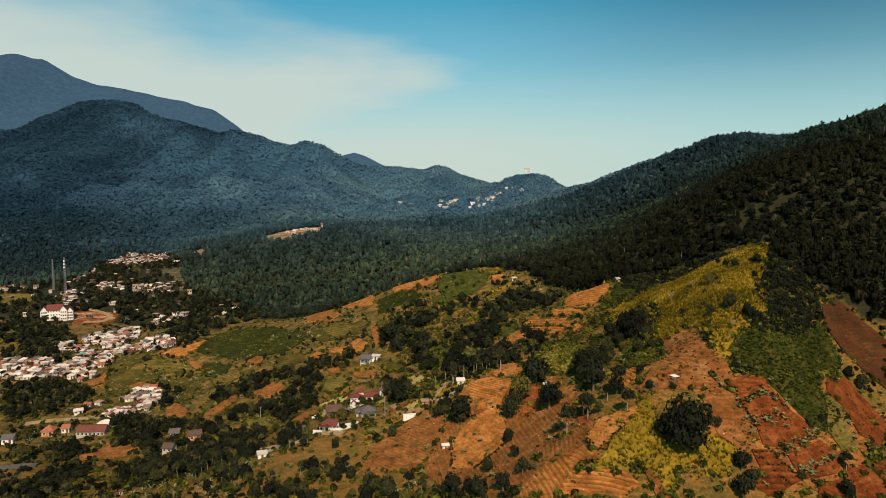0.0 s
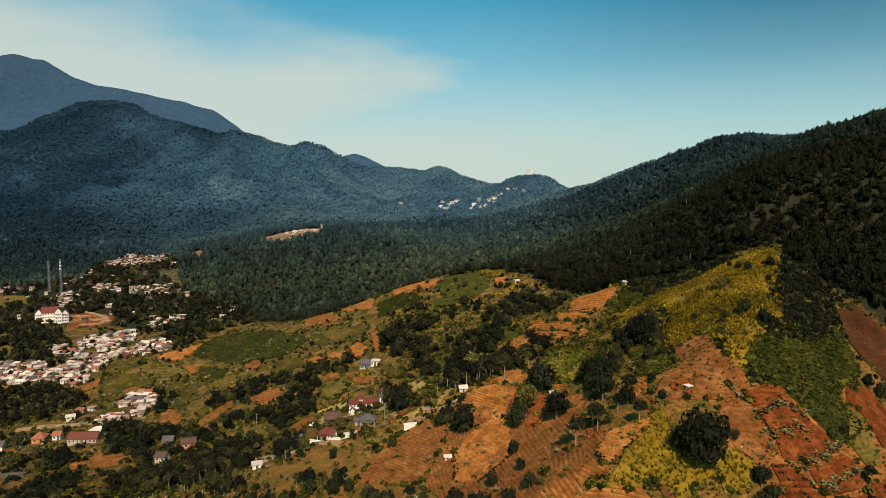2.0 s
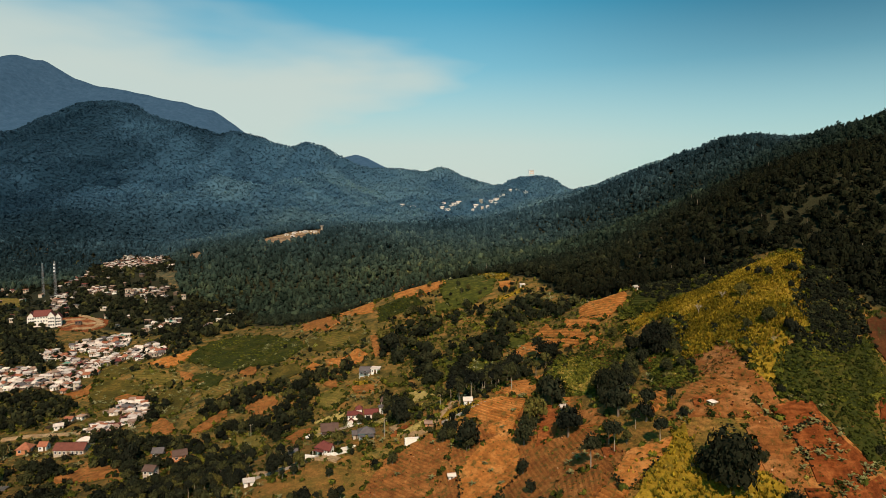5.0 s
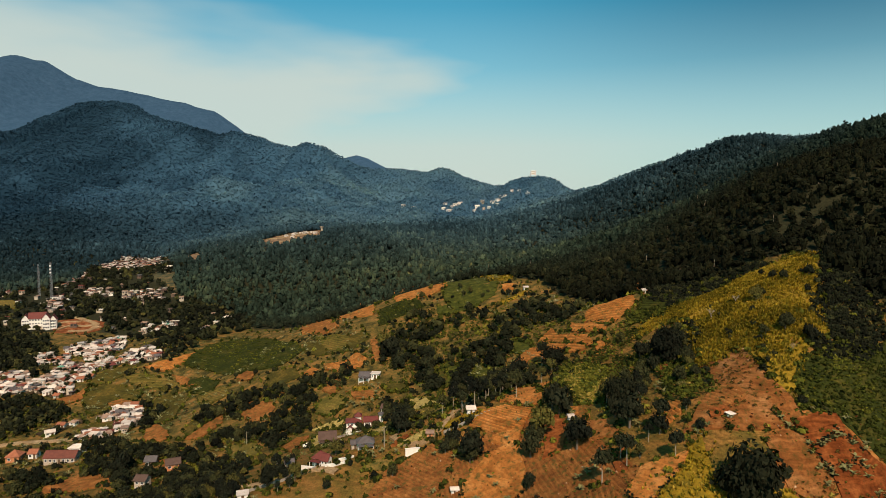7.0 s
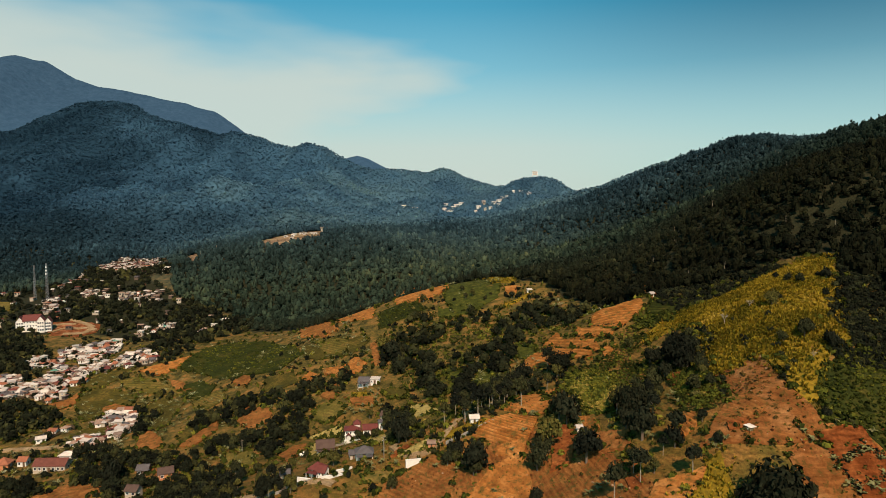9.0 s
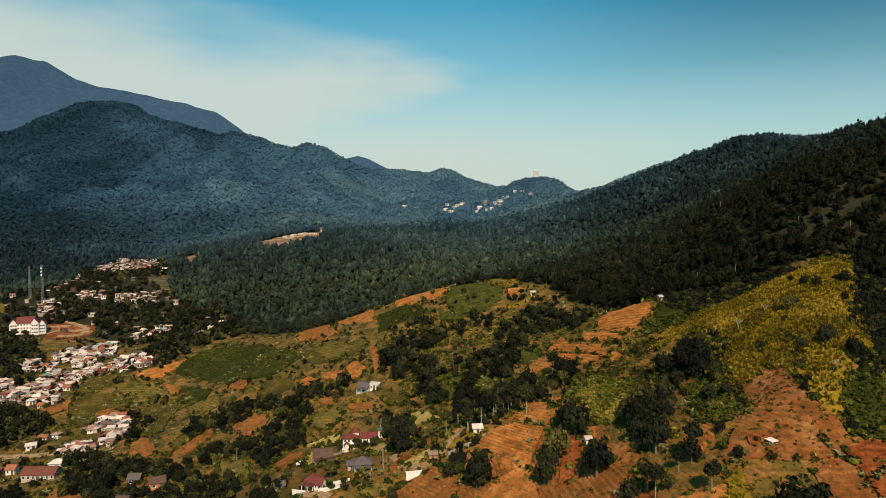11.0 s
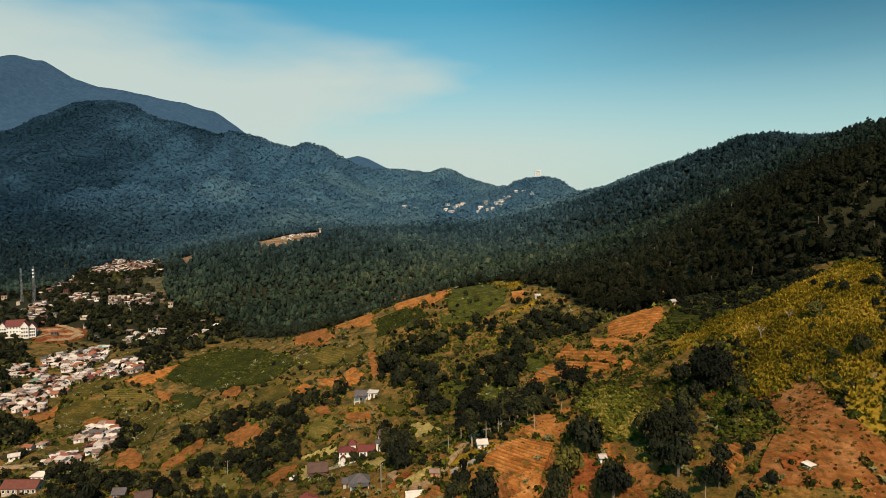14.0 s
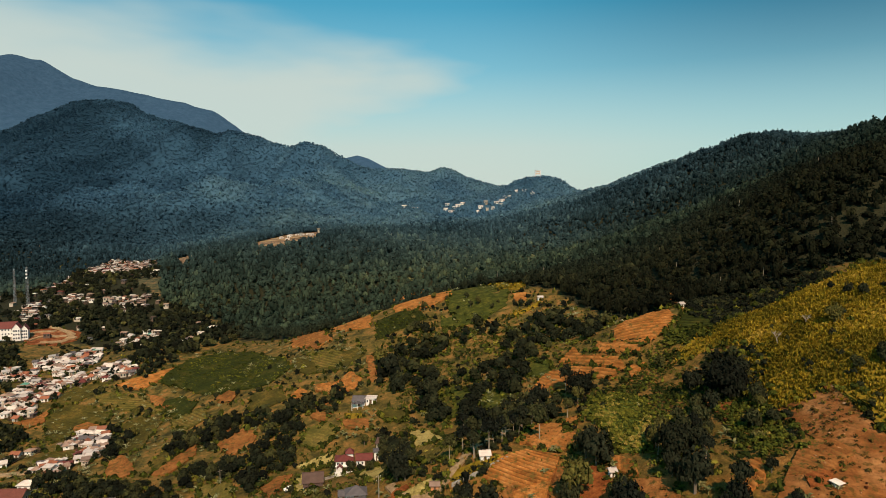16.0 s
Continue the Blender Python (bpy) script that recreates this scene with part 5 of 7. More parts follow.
def house(name, label, x, y, yaw, w, d, h, rise, roof, wall, roof_mat, windows=3, storeys=1, porch=False, chimney=False, group="", z=None, category="house"):
    ob = thing(name, label, category, x, y, z, yaw, group)
    part("wall", walls_with_gable(w, d, h, rise, roof == "gable"), M[wall], ob)
    bm = dict(gable=gable_roof, hip=hip_roof, shed=shed_roof)[roof](w, d, h, rise)
    part("roof", bm, M[roof_mat], ob)
    per = h / storeys
    for s in range(storeys):
        for k in range(windows):
            wx = -w / 2 + w * (k + 0.5) / windows
            if s == 0 and k == windows // 2:
                opening(ob, "doorway", wx, -d / 2, 0.05, min(1.1, w / 4), min(2.1, per * 0.8), 0)
            else:
                opening(ob, "window", wx, -d / 2, s * per + per * 0.33, min(1.3, w / windows * 0.55), per * 0.42, 0)
        for side, sx in ((1, w / 2), (3, -w / 2)):
            opening(ob, "window", sx, 0, s * per + per * 0.33, min(1.3, d * 0.25), per * 0.42, side)
    if porch:
        bm = bmesh.new()
        box(bm, -w / 2, w / 2, -d / 2 - 2.2, -d / 2 - 0.1, h * 0.72, h * 0.72 + 0.12)
        part("porch_roof", bm, M[roof_mat], ob)
        for px in (-w / 2 + 0.2, 0, w / 2 - 0.2):
            bm = bmesh.new()
            box(bm, px - 0.09, px + 0.09, -d / 2 - 2.1, -d / 2 - 1.92, -2.0, h * 0.72)
            part("porch_post", bm, M["white"], ob)
    if chimney:
        bm = bmesh.new()
        box(bm, w * 0.28 - 0.35, w * 0.28 + 0.35, -0.35, 0.35, h, h + rise + 1.0)
        part("chimney", bm, M["white"], ob)
    return ob


def hamlet():
    # white house: tall main block with a red hip roof, upper tower room, long low wing
    ob = house("house", "white two-storey house with dark red tiled roofs", -41.7, 290, 8, 6.2, 5.0, 4.4, 1.1, "hip", "white", "red_roof", 4, 2)
    part("tower_room", walls_with_gable(2.6, 3.0, 6.0, 1.1, False, -3.5), M["white"], ob, at=pose(1.9, 1.6, 0))
    part("tower_roof", hip_roof(2.6, 3.0, 6.0, 1.4, 0.4), M["red_roof"], ob, at=pose(1.9, 1.6, 0))
    part("porch_gable", gable_roof(2.0, 1.8, 2.3, 0.9, 0.3), M["red_roof"], ob, at=pose(-1.6, -3.4, 0, 0, 0, 90))
    part("porch_wall", walls_with_gable(2.0, 1.7, 2.3, 0.9, True), M["white"], ob, at=pose(-1.6, -3.3, 0, 0, 0, 90))
    for wx in (-2.4, 0.4):
        bm = bmesh.new()
        box(bm, wx - 0.9, wx + 0.9, -3.1, -2.5, 2.3, 2.45)
        part("balcony", bm, M["white"], ob)
    house("house", "low white wing with a red tiled roof beside the white house", -34.1, 288.2, 8, 5.6, 4.2, 2.5, 1.3, "gable", "white", "red_roof", 4, 1)
    house("gatehouse", "narrow white end block of the white house", -29.6, 287.6, 8, 1.5, 3.0, 3.8, 0.6, "hip", "white", "grey_roof", 1, 1)
    house("outbuilding", "long brown-roofed outbuilding behind the white house", -25.0, 294, -18, 10, 3.8, 2.2, 1.1, "gable", "cream", "brown_roof", 3)
    house("barn", "dark timber house with a brown tiled roof", -51.2, 280, 12, 6.8, 5.4, 2.7, 2.2, "gable", "board", "brown_roof", 3, 1, porch=True)
    house("house", "white house with a grey hipped roof", -30.8, 246.0, 10, 5.6, 4.4, 2.4, 1.6, "hip", "white", "grey_roof", 3, 1, porch=True)
    house("shed", "low grey-roofed lean-to beside the grey house", -34.9, 248.2, 10, 2.6, 3.6, 2.0, 0.7, "gable", "cream", "grey_roof", 1)
    house("house", "white villa with steep dark red roofs", -45.4, 238.5, -20, 4.4, 4.0, 2.3, 1.9, "hip", "white", "red_roof", 3, 1, porch=True)
    house("house", "small red-roofed front block of the villa", -42.9, 235.3, -20, 2.6, 2.8, 2.1, 1.5, "gable", "white", "red_roof", 2)
    house("hut", "small grey-roofed hut by the garden", -58.5, 246.0, 15, 3.0, 2.6, 2.0, 0.8, "gable", "cream", "grey_roof", 1)
    house("hut", "small white hut with a pale roof on the ridge field", 7.0, 240.8, 8, 2.7, 2.2, 2.0, 0.7, "gable", "white", "tin", 1)
    house("house", "white house with a grey gabled roof above the terraces", -43.0, 338.5, -6, 5.4, 4.2, 2.5, 1.5, "gable", "white", "grey_roof", 3, 1, porch=True)
    house("house", "low white house with a pale flat roof", -37.6, 337.4, -6, 4.2, 3.4, 2.4, 0.3, "shed", "white", "tin", 3)
    house("hall", "long cream hall with a reddish brown roof", -181.5, 309, 3, 14, 6, 3.0, 2.2, "gable", "cream", "red_brown", 7, 1, category="hall")
    house("house", "white block behind the long hall", -180, 319, 3, 7, 4.6, 3.0, 1.2, "hip", "white", "tin", 3)
    house("house", "house with a bright terracotta pyramid roof", -207.5, 314, 10, 5.8, 5.4, 2.6, 2.5, "hip", "ochre", "terracotta", 2)
    house("house", "small pale house with a terracotta roof", -199.5, 316, 5, 3.8, 3.8, 2.6, 1.3, "gable", "white", "terracotta", 2)
    house("house", "brown-roofed timber house among trees", -124.0, 269.5, -8, 4.6, 4.2, 4.4, 1.4, "gable", "cream", "brown_roof", 2, 2)
    house("house", "dark grey-roofed house among trees", -132.0, 293.5, 5, 4.6, 3.8, 2.6, 1.5, "gable", "board", "grey_roof", 2)
    house("house", "orange-walled house with a brown roof", -120.0, 288, 25, 5.6, 4.6, 2.6, 1.6, "gable", "ochre", "brown_roof", 2)
    house("house", "white house with a dark roof at the edge of the grove", -224.5, 308, 8, 5.4, 4.6, 2.8, 1.6, "gable", "white", "grey_roof", 2)
    house("hut", "tiny white hut beside the upper terrace", 90.0, 313, 20, 1.6, 1.4, 1.7, 0.4, "gable", "white", "tin", 1)
    house("hut", "tiny pale field hut on the farm spur", 46.5, 398, 10, 2.6, 1.7, 1.7, 0.4, "gable", "white", "tin", 1)
    house("hut", "small white field shelter among banana plants", 37.5, 219, 12, 1.5, 1.3, 1.7, 0.4, "gable", "white", "tin", 1)
    house("hut", "small pale shelter on the red field", 0.8, 206, 8, 1.9, 1.2, 1.3, 0.3, "gable", "white", "tin", 1)
    house("hut", "low white flat-roofed hut by the lower lane", -68.5, 225.0, 20, 3.2, 2.8, 1.7, 0.2, "shed", "white", "tin", 1)
    house("hut", "small red hut beside the lane", -7.2, 236.5, 0, 2.2, 1.9, 1.9, 0.5, "gable", "ochre", "rust", 1)
    house("shack", "patched white sheet-metal shack on the stony field", 71.5, 185.0, 25, 1.4, 1.2, 1.0, 0.2, "shed", "board", "tin", 1, category="shack")
    house("house", "pale two-storey house at the forest edge", -181.0, 525, 5, 7, 5, 4.8, 1.0, "hip", "cream", "tin", 3, 2)
    house("house", "long low pale house at the forest edge", -172.5, 526, 5, 7, 4, 2.8, 0.9, "gable", "white", "rust", 3)
    # retaining walls, pond wall
    for name, label, x, y, yaw, w, h in (("retaining_wall", "white plastered retaining wall", -12.8, 231, 12, 5.2, 1.9), ("garden_wall", "white garden wall before the villa", -38.5, 233.0, 22, 9, 0.8), ("garden_wall", "low white terrace wall beside the villa", -48.6, 234.0, -14, 6, 1.1), ("garden_wall", "white parapet on the terrace of the villa", -36.5, 236.5, 30, 6, 0.9), ("garden_wall", "white wall along the garden of the white house", -40.0, 283.6, 10, 8, 0.7)):
        ob = thing(name, label, "wall", x, y, yaw=yaw)
        mat = M["white"] if "white" in label else M["stone"]
        bm = bmesh.new()
        n = max(3, int(w / 2.0))
        for k in range(n):
            lift = 0.08 * (k % 2)
            box(bm, -w / 2 + w * k / n, -w / 2 + w * (k + 1) / n, -0.25, 0.25, -2.5, h - 0.2 + lift * 0.4)
        part("masonry", bm, mat, ob)
        bm = bmesh.new()
        box(bm, -w / 2 - 0.1, w / 2 + 0.1, -0.34, 0.34, h - 0.16, h + 0.04)
        part("coping", bm, mat, ob)


def big_white_hall():
    """The large white building with red roofs at the edge of the town."""
    ob = house("hotel", "large white building with steep red tiled roofs", -338.0, 527, 26, 12, 7.5, 8.8, 4.2, "gable", "white", "red_roof", 6, 3, category="building")
    for px, py, turn, w, d, h, rise in ((6.6, -5.0, 90, 8.0, 5.2, 9.0, 3.6), (11.4, -3.6, 90, 7.5, 4.6, 7.6, 3.2), (-8.2, 0.4, 90, 8.0, 5.4, 8.2, 3.6)):
        part("wing_wall", walls_with_gable(w, d, h, rise, True, 4.0), M["white"], ob, at=pose(px, py, 0, 0, 0, turn))
        part("wing_roof", gable_roof(w, d, h, rise), M["red_roof"], ob, at=pose(px, py, 0, 0, 0, turn))
        for s in range(3):
            for k in (-1, 0, 1):
                opening(ob, "window", px + k * (d if turn else w) * 0.29, py - (w if turn else d) / 2, 0.9 + s * h / 3.2, 1.2, 1.4, 0)


def town_kinds():
    """A dozen plain town houses, built once and then copied."""
    rng = random.Random(77)
    kinds = []
    looks = [("tin", "white", "small pale-walled house with a whitish sheet roof"), ("tin", "cream", "small cream house with a pale sheet roof"), ("rust", "cream", "small house with a rusty brown roof"),
             ("terracotta", "white", "small white house with a terracotta roof"), ("red_roof", "white", "small white house with a dark red roof"), ("tin", "white", "flat-roofed pale concrete house"),
             ("grey_roof", "cream", "small house with a dark grey roof"), ("rust", "white", "pale house with a weathered brown roof"), ("tin", "cream", "narrow two-storey house with a pale roof"),
             ("terracotta", "cream", "cream house with a faded tile roof"), ("tin", "white", "long pale row house with a sheet roof"), ("teal", "white", "white house with a green painted roof")]
    for k, (roof, wall, words) in enumerate(looks):
        w, d = rng.uniform(3.0, 4.6), rng.uniform(2.7, 3.5)
        st = 2 if k == 8 else 1
        kind = ("gable", "hip", "shed")[k % 3] if k != 5 else "shed"
        kinds.append(house("town_house", words, -420 + 14 * k, -300, 0, 6.2 if k == 10 else w, d, 1.9 * st, 0.85 if kind != "shed" else 0.35, kind, wall, roof, 2 + (k == 10) * 2, st, group="houses of the town"))
    return kinds


TOWN.update(
    belt_far=[(-305.1, 413.4), (-297.7, 419.5), (-285.8, 419.5), (-273.0, 411.8), (-264.2, 395.2), (-271.4, 386.7), (-285.6, 386.2)],
    belt_west=[(-290.1, 421.2), (-279.5, 427.0), (-261.6, 411.4), (-260.5, 432.1), (-245.2, 438.0), (-236.8, 405.8), (-226.3, 394.2), (-237.4, 390.3), (-252.1, 397.2), (-268.1, 390.8)],
    belt_middle=[(-260.7, 426.6), (-265.8, 446.5), (-248.6, 443.6), (-237.6, 451.8), (-221.1, 439.5), (-222.3, 431.0), (-237.7, 431.7), (-229.7, 417.8), (-238.3, 414.1), (-236.8, 405.8)],
    belt_north=[(-285.0, 476.9), (-286.0, 492.2), (-276.7, 506.1), (-263.6, 519.1), (-248.5, 494.8), (-241.7, 459.3), (-250.0, 446.0), (-263.5, 465.3)],
    belt_east=[(-229.8, 448.4), (-230.1, 460.2), (-217.4, 467.2), (-193.3, 437.4), (-195.5, 430.2), (-211.1, 431.2)],
    belt_edge=[(-293.0, 452.0), (-295.5, 467.7), (-279.4, 458.5), (-277.2, 469.8), (-261.1, 443.9), (-281.0, 440.2)],
    cluster=[(-196.8, 363.7), (-195.2, 375.0), (-186.4, 383.0), (-179.9, 378.6), (-166.5, 352.3), (-166.5, 336.3), (-178.2, 349.7), (-187.3, 363.6)],
    cluster_low=[(-194.2, 339.2), (-191.1, 348.7), (-182.9, 347.3), (-172.3, 336.3), (-175.1, 328.8), (-180.9, 329.1)],
    low_lane=[(-218.9, 345.5), (-216.2, 352.6), (-211.5, 359.7), (-205.7, 365.4), (-202.3, 359.8), (-207.0, 352.5), (-208.9, 341.7)],
    upper=[(-506, 908), (-490, 952), (-405, 900), (-335, 735), (-391, 758), (-464, 847)],
    terrace=[(-372, 645), (-344, 648), (-326, 619), (-357, 624)], terrace_east=[(-322, 629), (-284, 641), (-270, 609), (-308, 606)],
    lane=[(-387, 615), (-379, 631), (-345, 573), (-360, 573)], upper_lane=[(-455, 747), (-490, 850), (-411, 721), (-405, 675)],
    small_east=[(-297, 456), (-279, 468), (-264, 443), (-282, 435)], garden_side=[(-258, 535), (-238, 558), (-221, 518), (-245, 519)], forest_side=[(-199, 500), (-187, 519), (-179, 498), (-189, 487)],
    west=[(-496, 678), (-470, 690), (-446, 645), (-466, 636)])


DISTANT = ("upper", "upper_lane", "west", "lane", "terrace", "terrace_east")


def build_distant_houses():
    """The upper town, too far off to tell its houses apart singly."""
    rng = random.Random(12)
    nrng = np.random.default_rng(13)
    bm = bmesh.new()
    for name in DISTANT + ("belt_far", "belt_west", "belt_middle", "belt_north", "belt_east", "belt_edge", "cluster", "cluster_low", "among_trees"):
        annex = "belt" in name or "cluster" in name
        plan, step = (TOWN[name], 3.7 if annex else 5.0) if name in TOWN else (VALLEY_TREES, 25.0)
        for px, py in zip(*scatter(plan, step, nrng, 0.7)):
            if rng.random() < 0.2:
                continue
            w, d, h, rise = (rng.uniform(1.6, 3.8), rng.uniform(1.4, 2.8), rng.choice((1.2, 1.5, 1.8, 2.3)), rng.uniform(0.15, 0.6)) if annex else (rng.uniform(2.6, 5.4), rng.uniform(2.4, 3.8), rng.choice((1.4, 1.8, 2.2, 2.8)), rng.uniform(0.4, 0.9))
            first = len(bm.faces)
            v = box(bm, -w / 2, w / 2, -d / 2, d / 2, -4, h)
            a = [bm.verts.new(q) for q in ((-w / 2 - .4, -d / 2 - .4, h), (w / 2 + .4, -d / 2 - .4, h), (w / 2 + .4, d / 2 + .4, h), (-w / 2 - .4, d / 2 + .4, h), (-w / 2 - .3, 0, h + rise), (w / 2 + .3, 0, h + rise))]
            roof = [bm.faces.new([a[i] for i in f]) for f in ((0, 1, 5, 4), (2, 3, 4, 5), (1, 2, 5), (3, 0, 4), (3, 2, 1, 0))]
            door = []
            for k in range(2):
                wx = -w / 4 + k * w / 2
                door += box(bm, wx - w / 8, wx + w / 8, -d / 2 - 0.06, -d / 2, 0.3 * h, 0.8 * h)
            dark = {f for q in door for f in q.link_faces}
            wall, top = rng.choice((0, 1, 1, 9, 9)), rng.choice((2, 2, 2, 3, 3, 3, 4, 5, 7, 8))
            m = pose(px, py, ground_z(px, py) + (0.4 if name in TOWN else 1.0), 0, 0, rng.choice((0, 20, 90, -15)) + rng.uniform(-6, 6))
            bmesh.ops.transform(bm, matrix=m, verts=v + a + door)
            for f in {f for q in v for f in q.link_faces}:
                f.material_index = wall
            for f in roof:
                f.material_index = top
            for f in dark:
                f.material_index = 6
    me = bpy.data.meshes.new("distant_houses")
    bm.to_mesh(me)
    bm.free()
    for k in ("white", "cream", "tin", "rust", "terracotta", "red_roof", "glass", "grey_roof", "brown_roof", "board"):
        me.materials.append(M[k])
    tagged(new("distant_houses", me), "crowded small houses and annexes of the town", "houses", kind="stuff")


def build_town():
    kinds = town_kinds()
    rng = np.random.default_rng(91)
    used = set()
    for name, poly in TOWN.items():
        if name in DISTANT:
            continue
        step = 4.9 if "belt" in name else 4.5 if "cluster" in name else 7.5
        x, y = scatter(poly, step, rng, 0.55)
        for px, py in zip(x, y):
            k = int(rng.choice(12, p=[.16, .16, .12, .06, .05, .12, .08, .12, .06, .04, .02, .01]))
            yaw = 20 * round(rng.normal(0.3, 0.9)) + rng.normal(0, 9) + (90 if rng.random() < 0.3 else 0)
            m = pose(float(px), float(py), ground_z(px, py) + rng.uniform(0, 0.6), 0, 0, yaw)
            if k in used:
                copy_thing(kinds[k], m)
            else:
                kinds[k].matrix_basis = m
                used.add(k)
    for x, y, k in ((-262, 512, 11), (-235, 540, 11)):
        if k in used:
            copy_thing(kinds[k], pose(x, y, ground_z(x, y) + 0.5, 0, 0, 15))
        else:
            kinds[k].matrix_basis = pose(x, y, ground_z(x, y) + 0.5, 0, 0, 15)
            used.add(k)
    # white houses of the far hill village and by the clearing
    for x, y in ((-6, 1342), (6, 1346), (18, 1350), (30, 1352), (12, 1334), (68, 1300), (78, 1304), (90, 1304), (102, 1306), (114, 1308), (96, 1296), (84, 1292), (152, 1330), (165, 1334), (-70, 1290), (-82, 1285), (-2, 1352), (24, 1342), (40, 1356), (108, 1300), (120, 1312), (74, 1296), (60, 1296), (140, 1324), (178, 1338), (-176, 872), (-190, 868), (-246, 835), (-200, 880), (-212, 872), (-222, 896), (-186, 890), (-206, 905), (-198, 846), (-232, 862), (-305, 706), (-310, 702)):
        k = (10, 0, 5, 8, 0)[(x * 3 + y) % 5]
        x, y = x + rng.normal(0, 4), y + rng.normal(0, 5)
        q = copy_thing(kinds[k], pose(x, y, ground_z(x, y) + (2.2 if y > 1000 else 0.4), 0, 0, rng.uniform(-50, 50)))
        q.scale = (rng.uniform(1.2, 2.2), 1.3, rng.uniform(1.0, 1.5)) if y > 1000 else (1.2, 1.0, 1.0)
        q["label"] = "white building of the village on the far hill" if y > 1000 else "pale building beside the clearing in the forest"
        q["group"] = "houses of the far village"
    for k, ob in enumerate(kinds):
        if k not in used:
            ob.matrix_basis = pose(-250 - 3 * k, 470, ground_z(-250 - 3 * k, 470), 0, 0, 10)


def lattice_mast(label, x, y, height, foot, top, dishes):
    ob = thing("radio_mast", label, "mast", x, y, group="radio masts")
    corner = ((-1, -1), (1, -1), (1, 1), (-1, 1))

    def at(k, t):
        w = foot + (top - foot) * t
        return Vector((corner[k][0] * w, corner[k][1] * w, -1 + (height + 1) * t))

    def bar(bm, a, b, r):
        q = (b - a).to_track_quat("Z", "Y")
        v = [bm.verts.new(p + q @ Vector((sx * r, sy * r, 0))) for p in (a, b) for sx, sy in corner]
        for k in range(4):
            bm.faces.new((v[k], v[(k + 1) % 4], v[4 + (k + 1) % 4], v[4 + k]))

    for k in range(4):
        bm = bmesh.new()
        bar(bm, at(k, 0), at(k, 1), 0.07)
        part("leg", bm, M["steel"], ob)
    n = int(height / 2.5)
    for k in range(4):
        bm = bmesh.new()
        for s in range(n):
            bar(bm, at(k, s / n), at((k + 1) % 4, (s + 1) / n), 0.03)
            bar(bm, at((k + 1) % 4, s / n), at(k, (s + 1) / n), 0.03)
            bar(bm, at(k, (s + 1) / n), at((k + 1) % 4, (s + 1) / n), 0.03)
        part("bracing", bm, M["steel"], ob)
    for s in range(dishes):
        bm = bmesh.new()
        bmesh.ops.create_cone(bm, cap_ends=True, segments=12, radius1=0.9, radius2=0.6, depth=0.5)
        part("dish", bm, M["sign"], ob, at=pose(0, -top - 0.5, height * (0.72 + 0.09 * s), 90, 0, 0))
    return ob


def towers():
    lattice_mast("tall grey lattice mast above the town", -402, 625, 34, 0.9, 0.4, 0)
    lattice_mast("tall grey lattice mast with white dishes above the town", -386, 619, 36, 1.0, 0.45, 3)
    # the twin frame on the far hilltop
    ob = thing("lookout_tower", "white steel lookout tower on the wooded hilltop", "tower", 200, 1452)
    for sx in (-5.5, 5.5):
        for sy in (-3, 3):
            bm = bmesh.new()
            box(bm, sx - 0.45, sx + 0.45, sy - 0.45, sy + 0.45, -2, 19)
            part("post", bm, M["sign"], ob)
    for z in (9, 13.5, 18):
        bm = bmesh.new()
        box(bm, -7, 7, -4, 4, z, z + 1.0)
        part("deck", bm, M["sign"], ob)
    for z in (14.5, 10):
        bm = bmesh.new()
        box(bm, -4.8, 4.8, -3.4, -3.1, z, z + 2.6)
        part("panel", bm, M["cream"], ob)
    ob = thing("water_tower", "grey concrete water tower beside the clearing", "tower", -172, 866)
    bm = bmesh.new()
    bmesh.ops.create_cone(bm, cap_ends=True, segments=10, radius1=1.6, radius2=1.2, depth=9, matrix=Matrix.Translation((0, 0, 3.5)))
    part("shaft", bm, M["cream"], ob)
    bm = bmesh.new()
    bmesh.ops.create_cone(bm, cap_ends=True, segments=12, radius1=1.5, radius2=2.8, depth=2.6, matrix=Matrix.Translation((0, 0, 9)))
    part("tank", bm, M["cream"], ob)


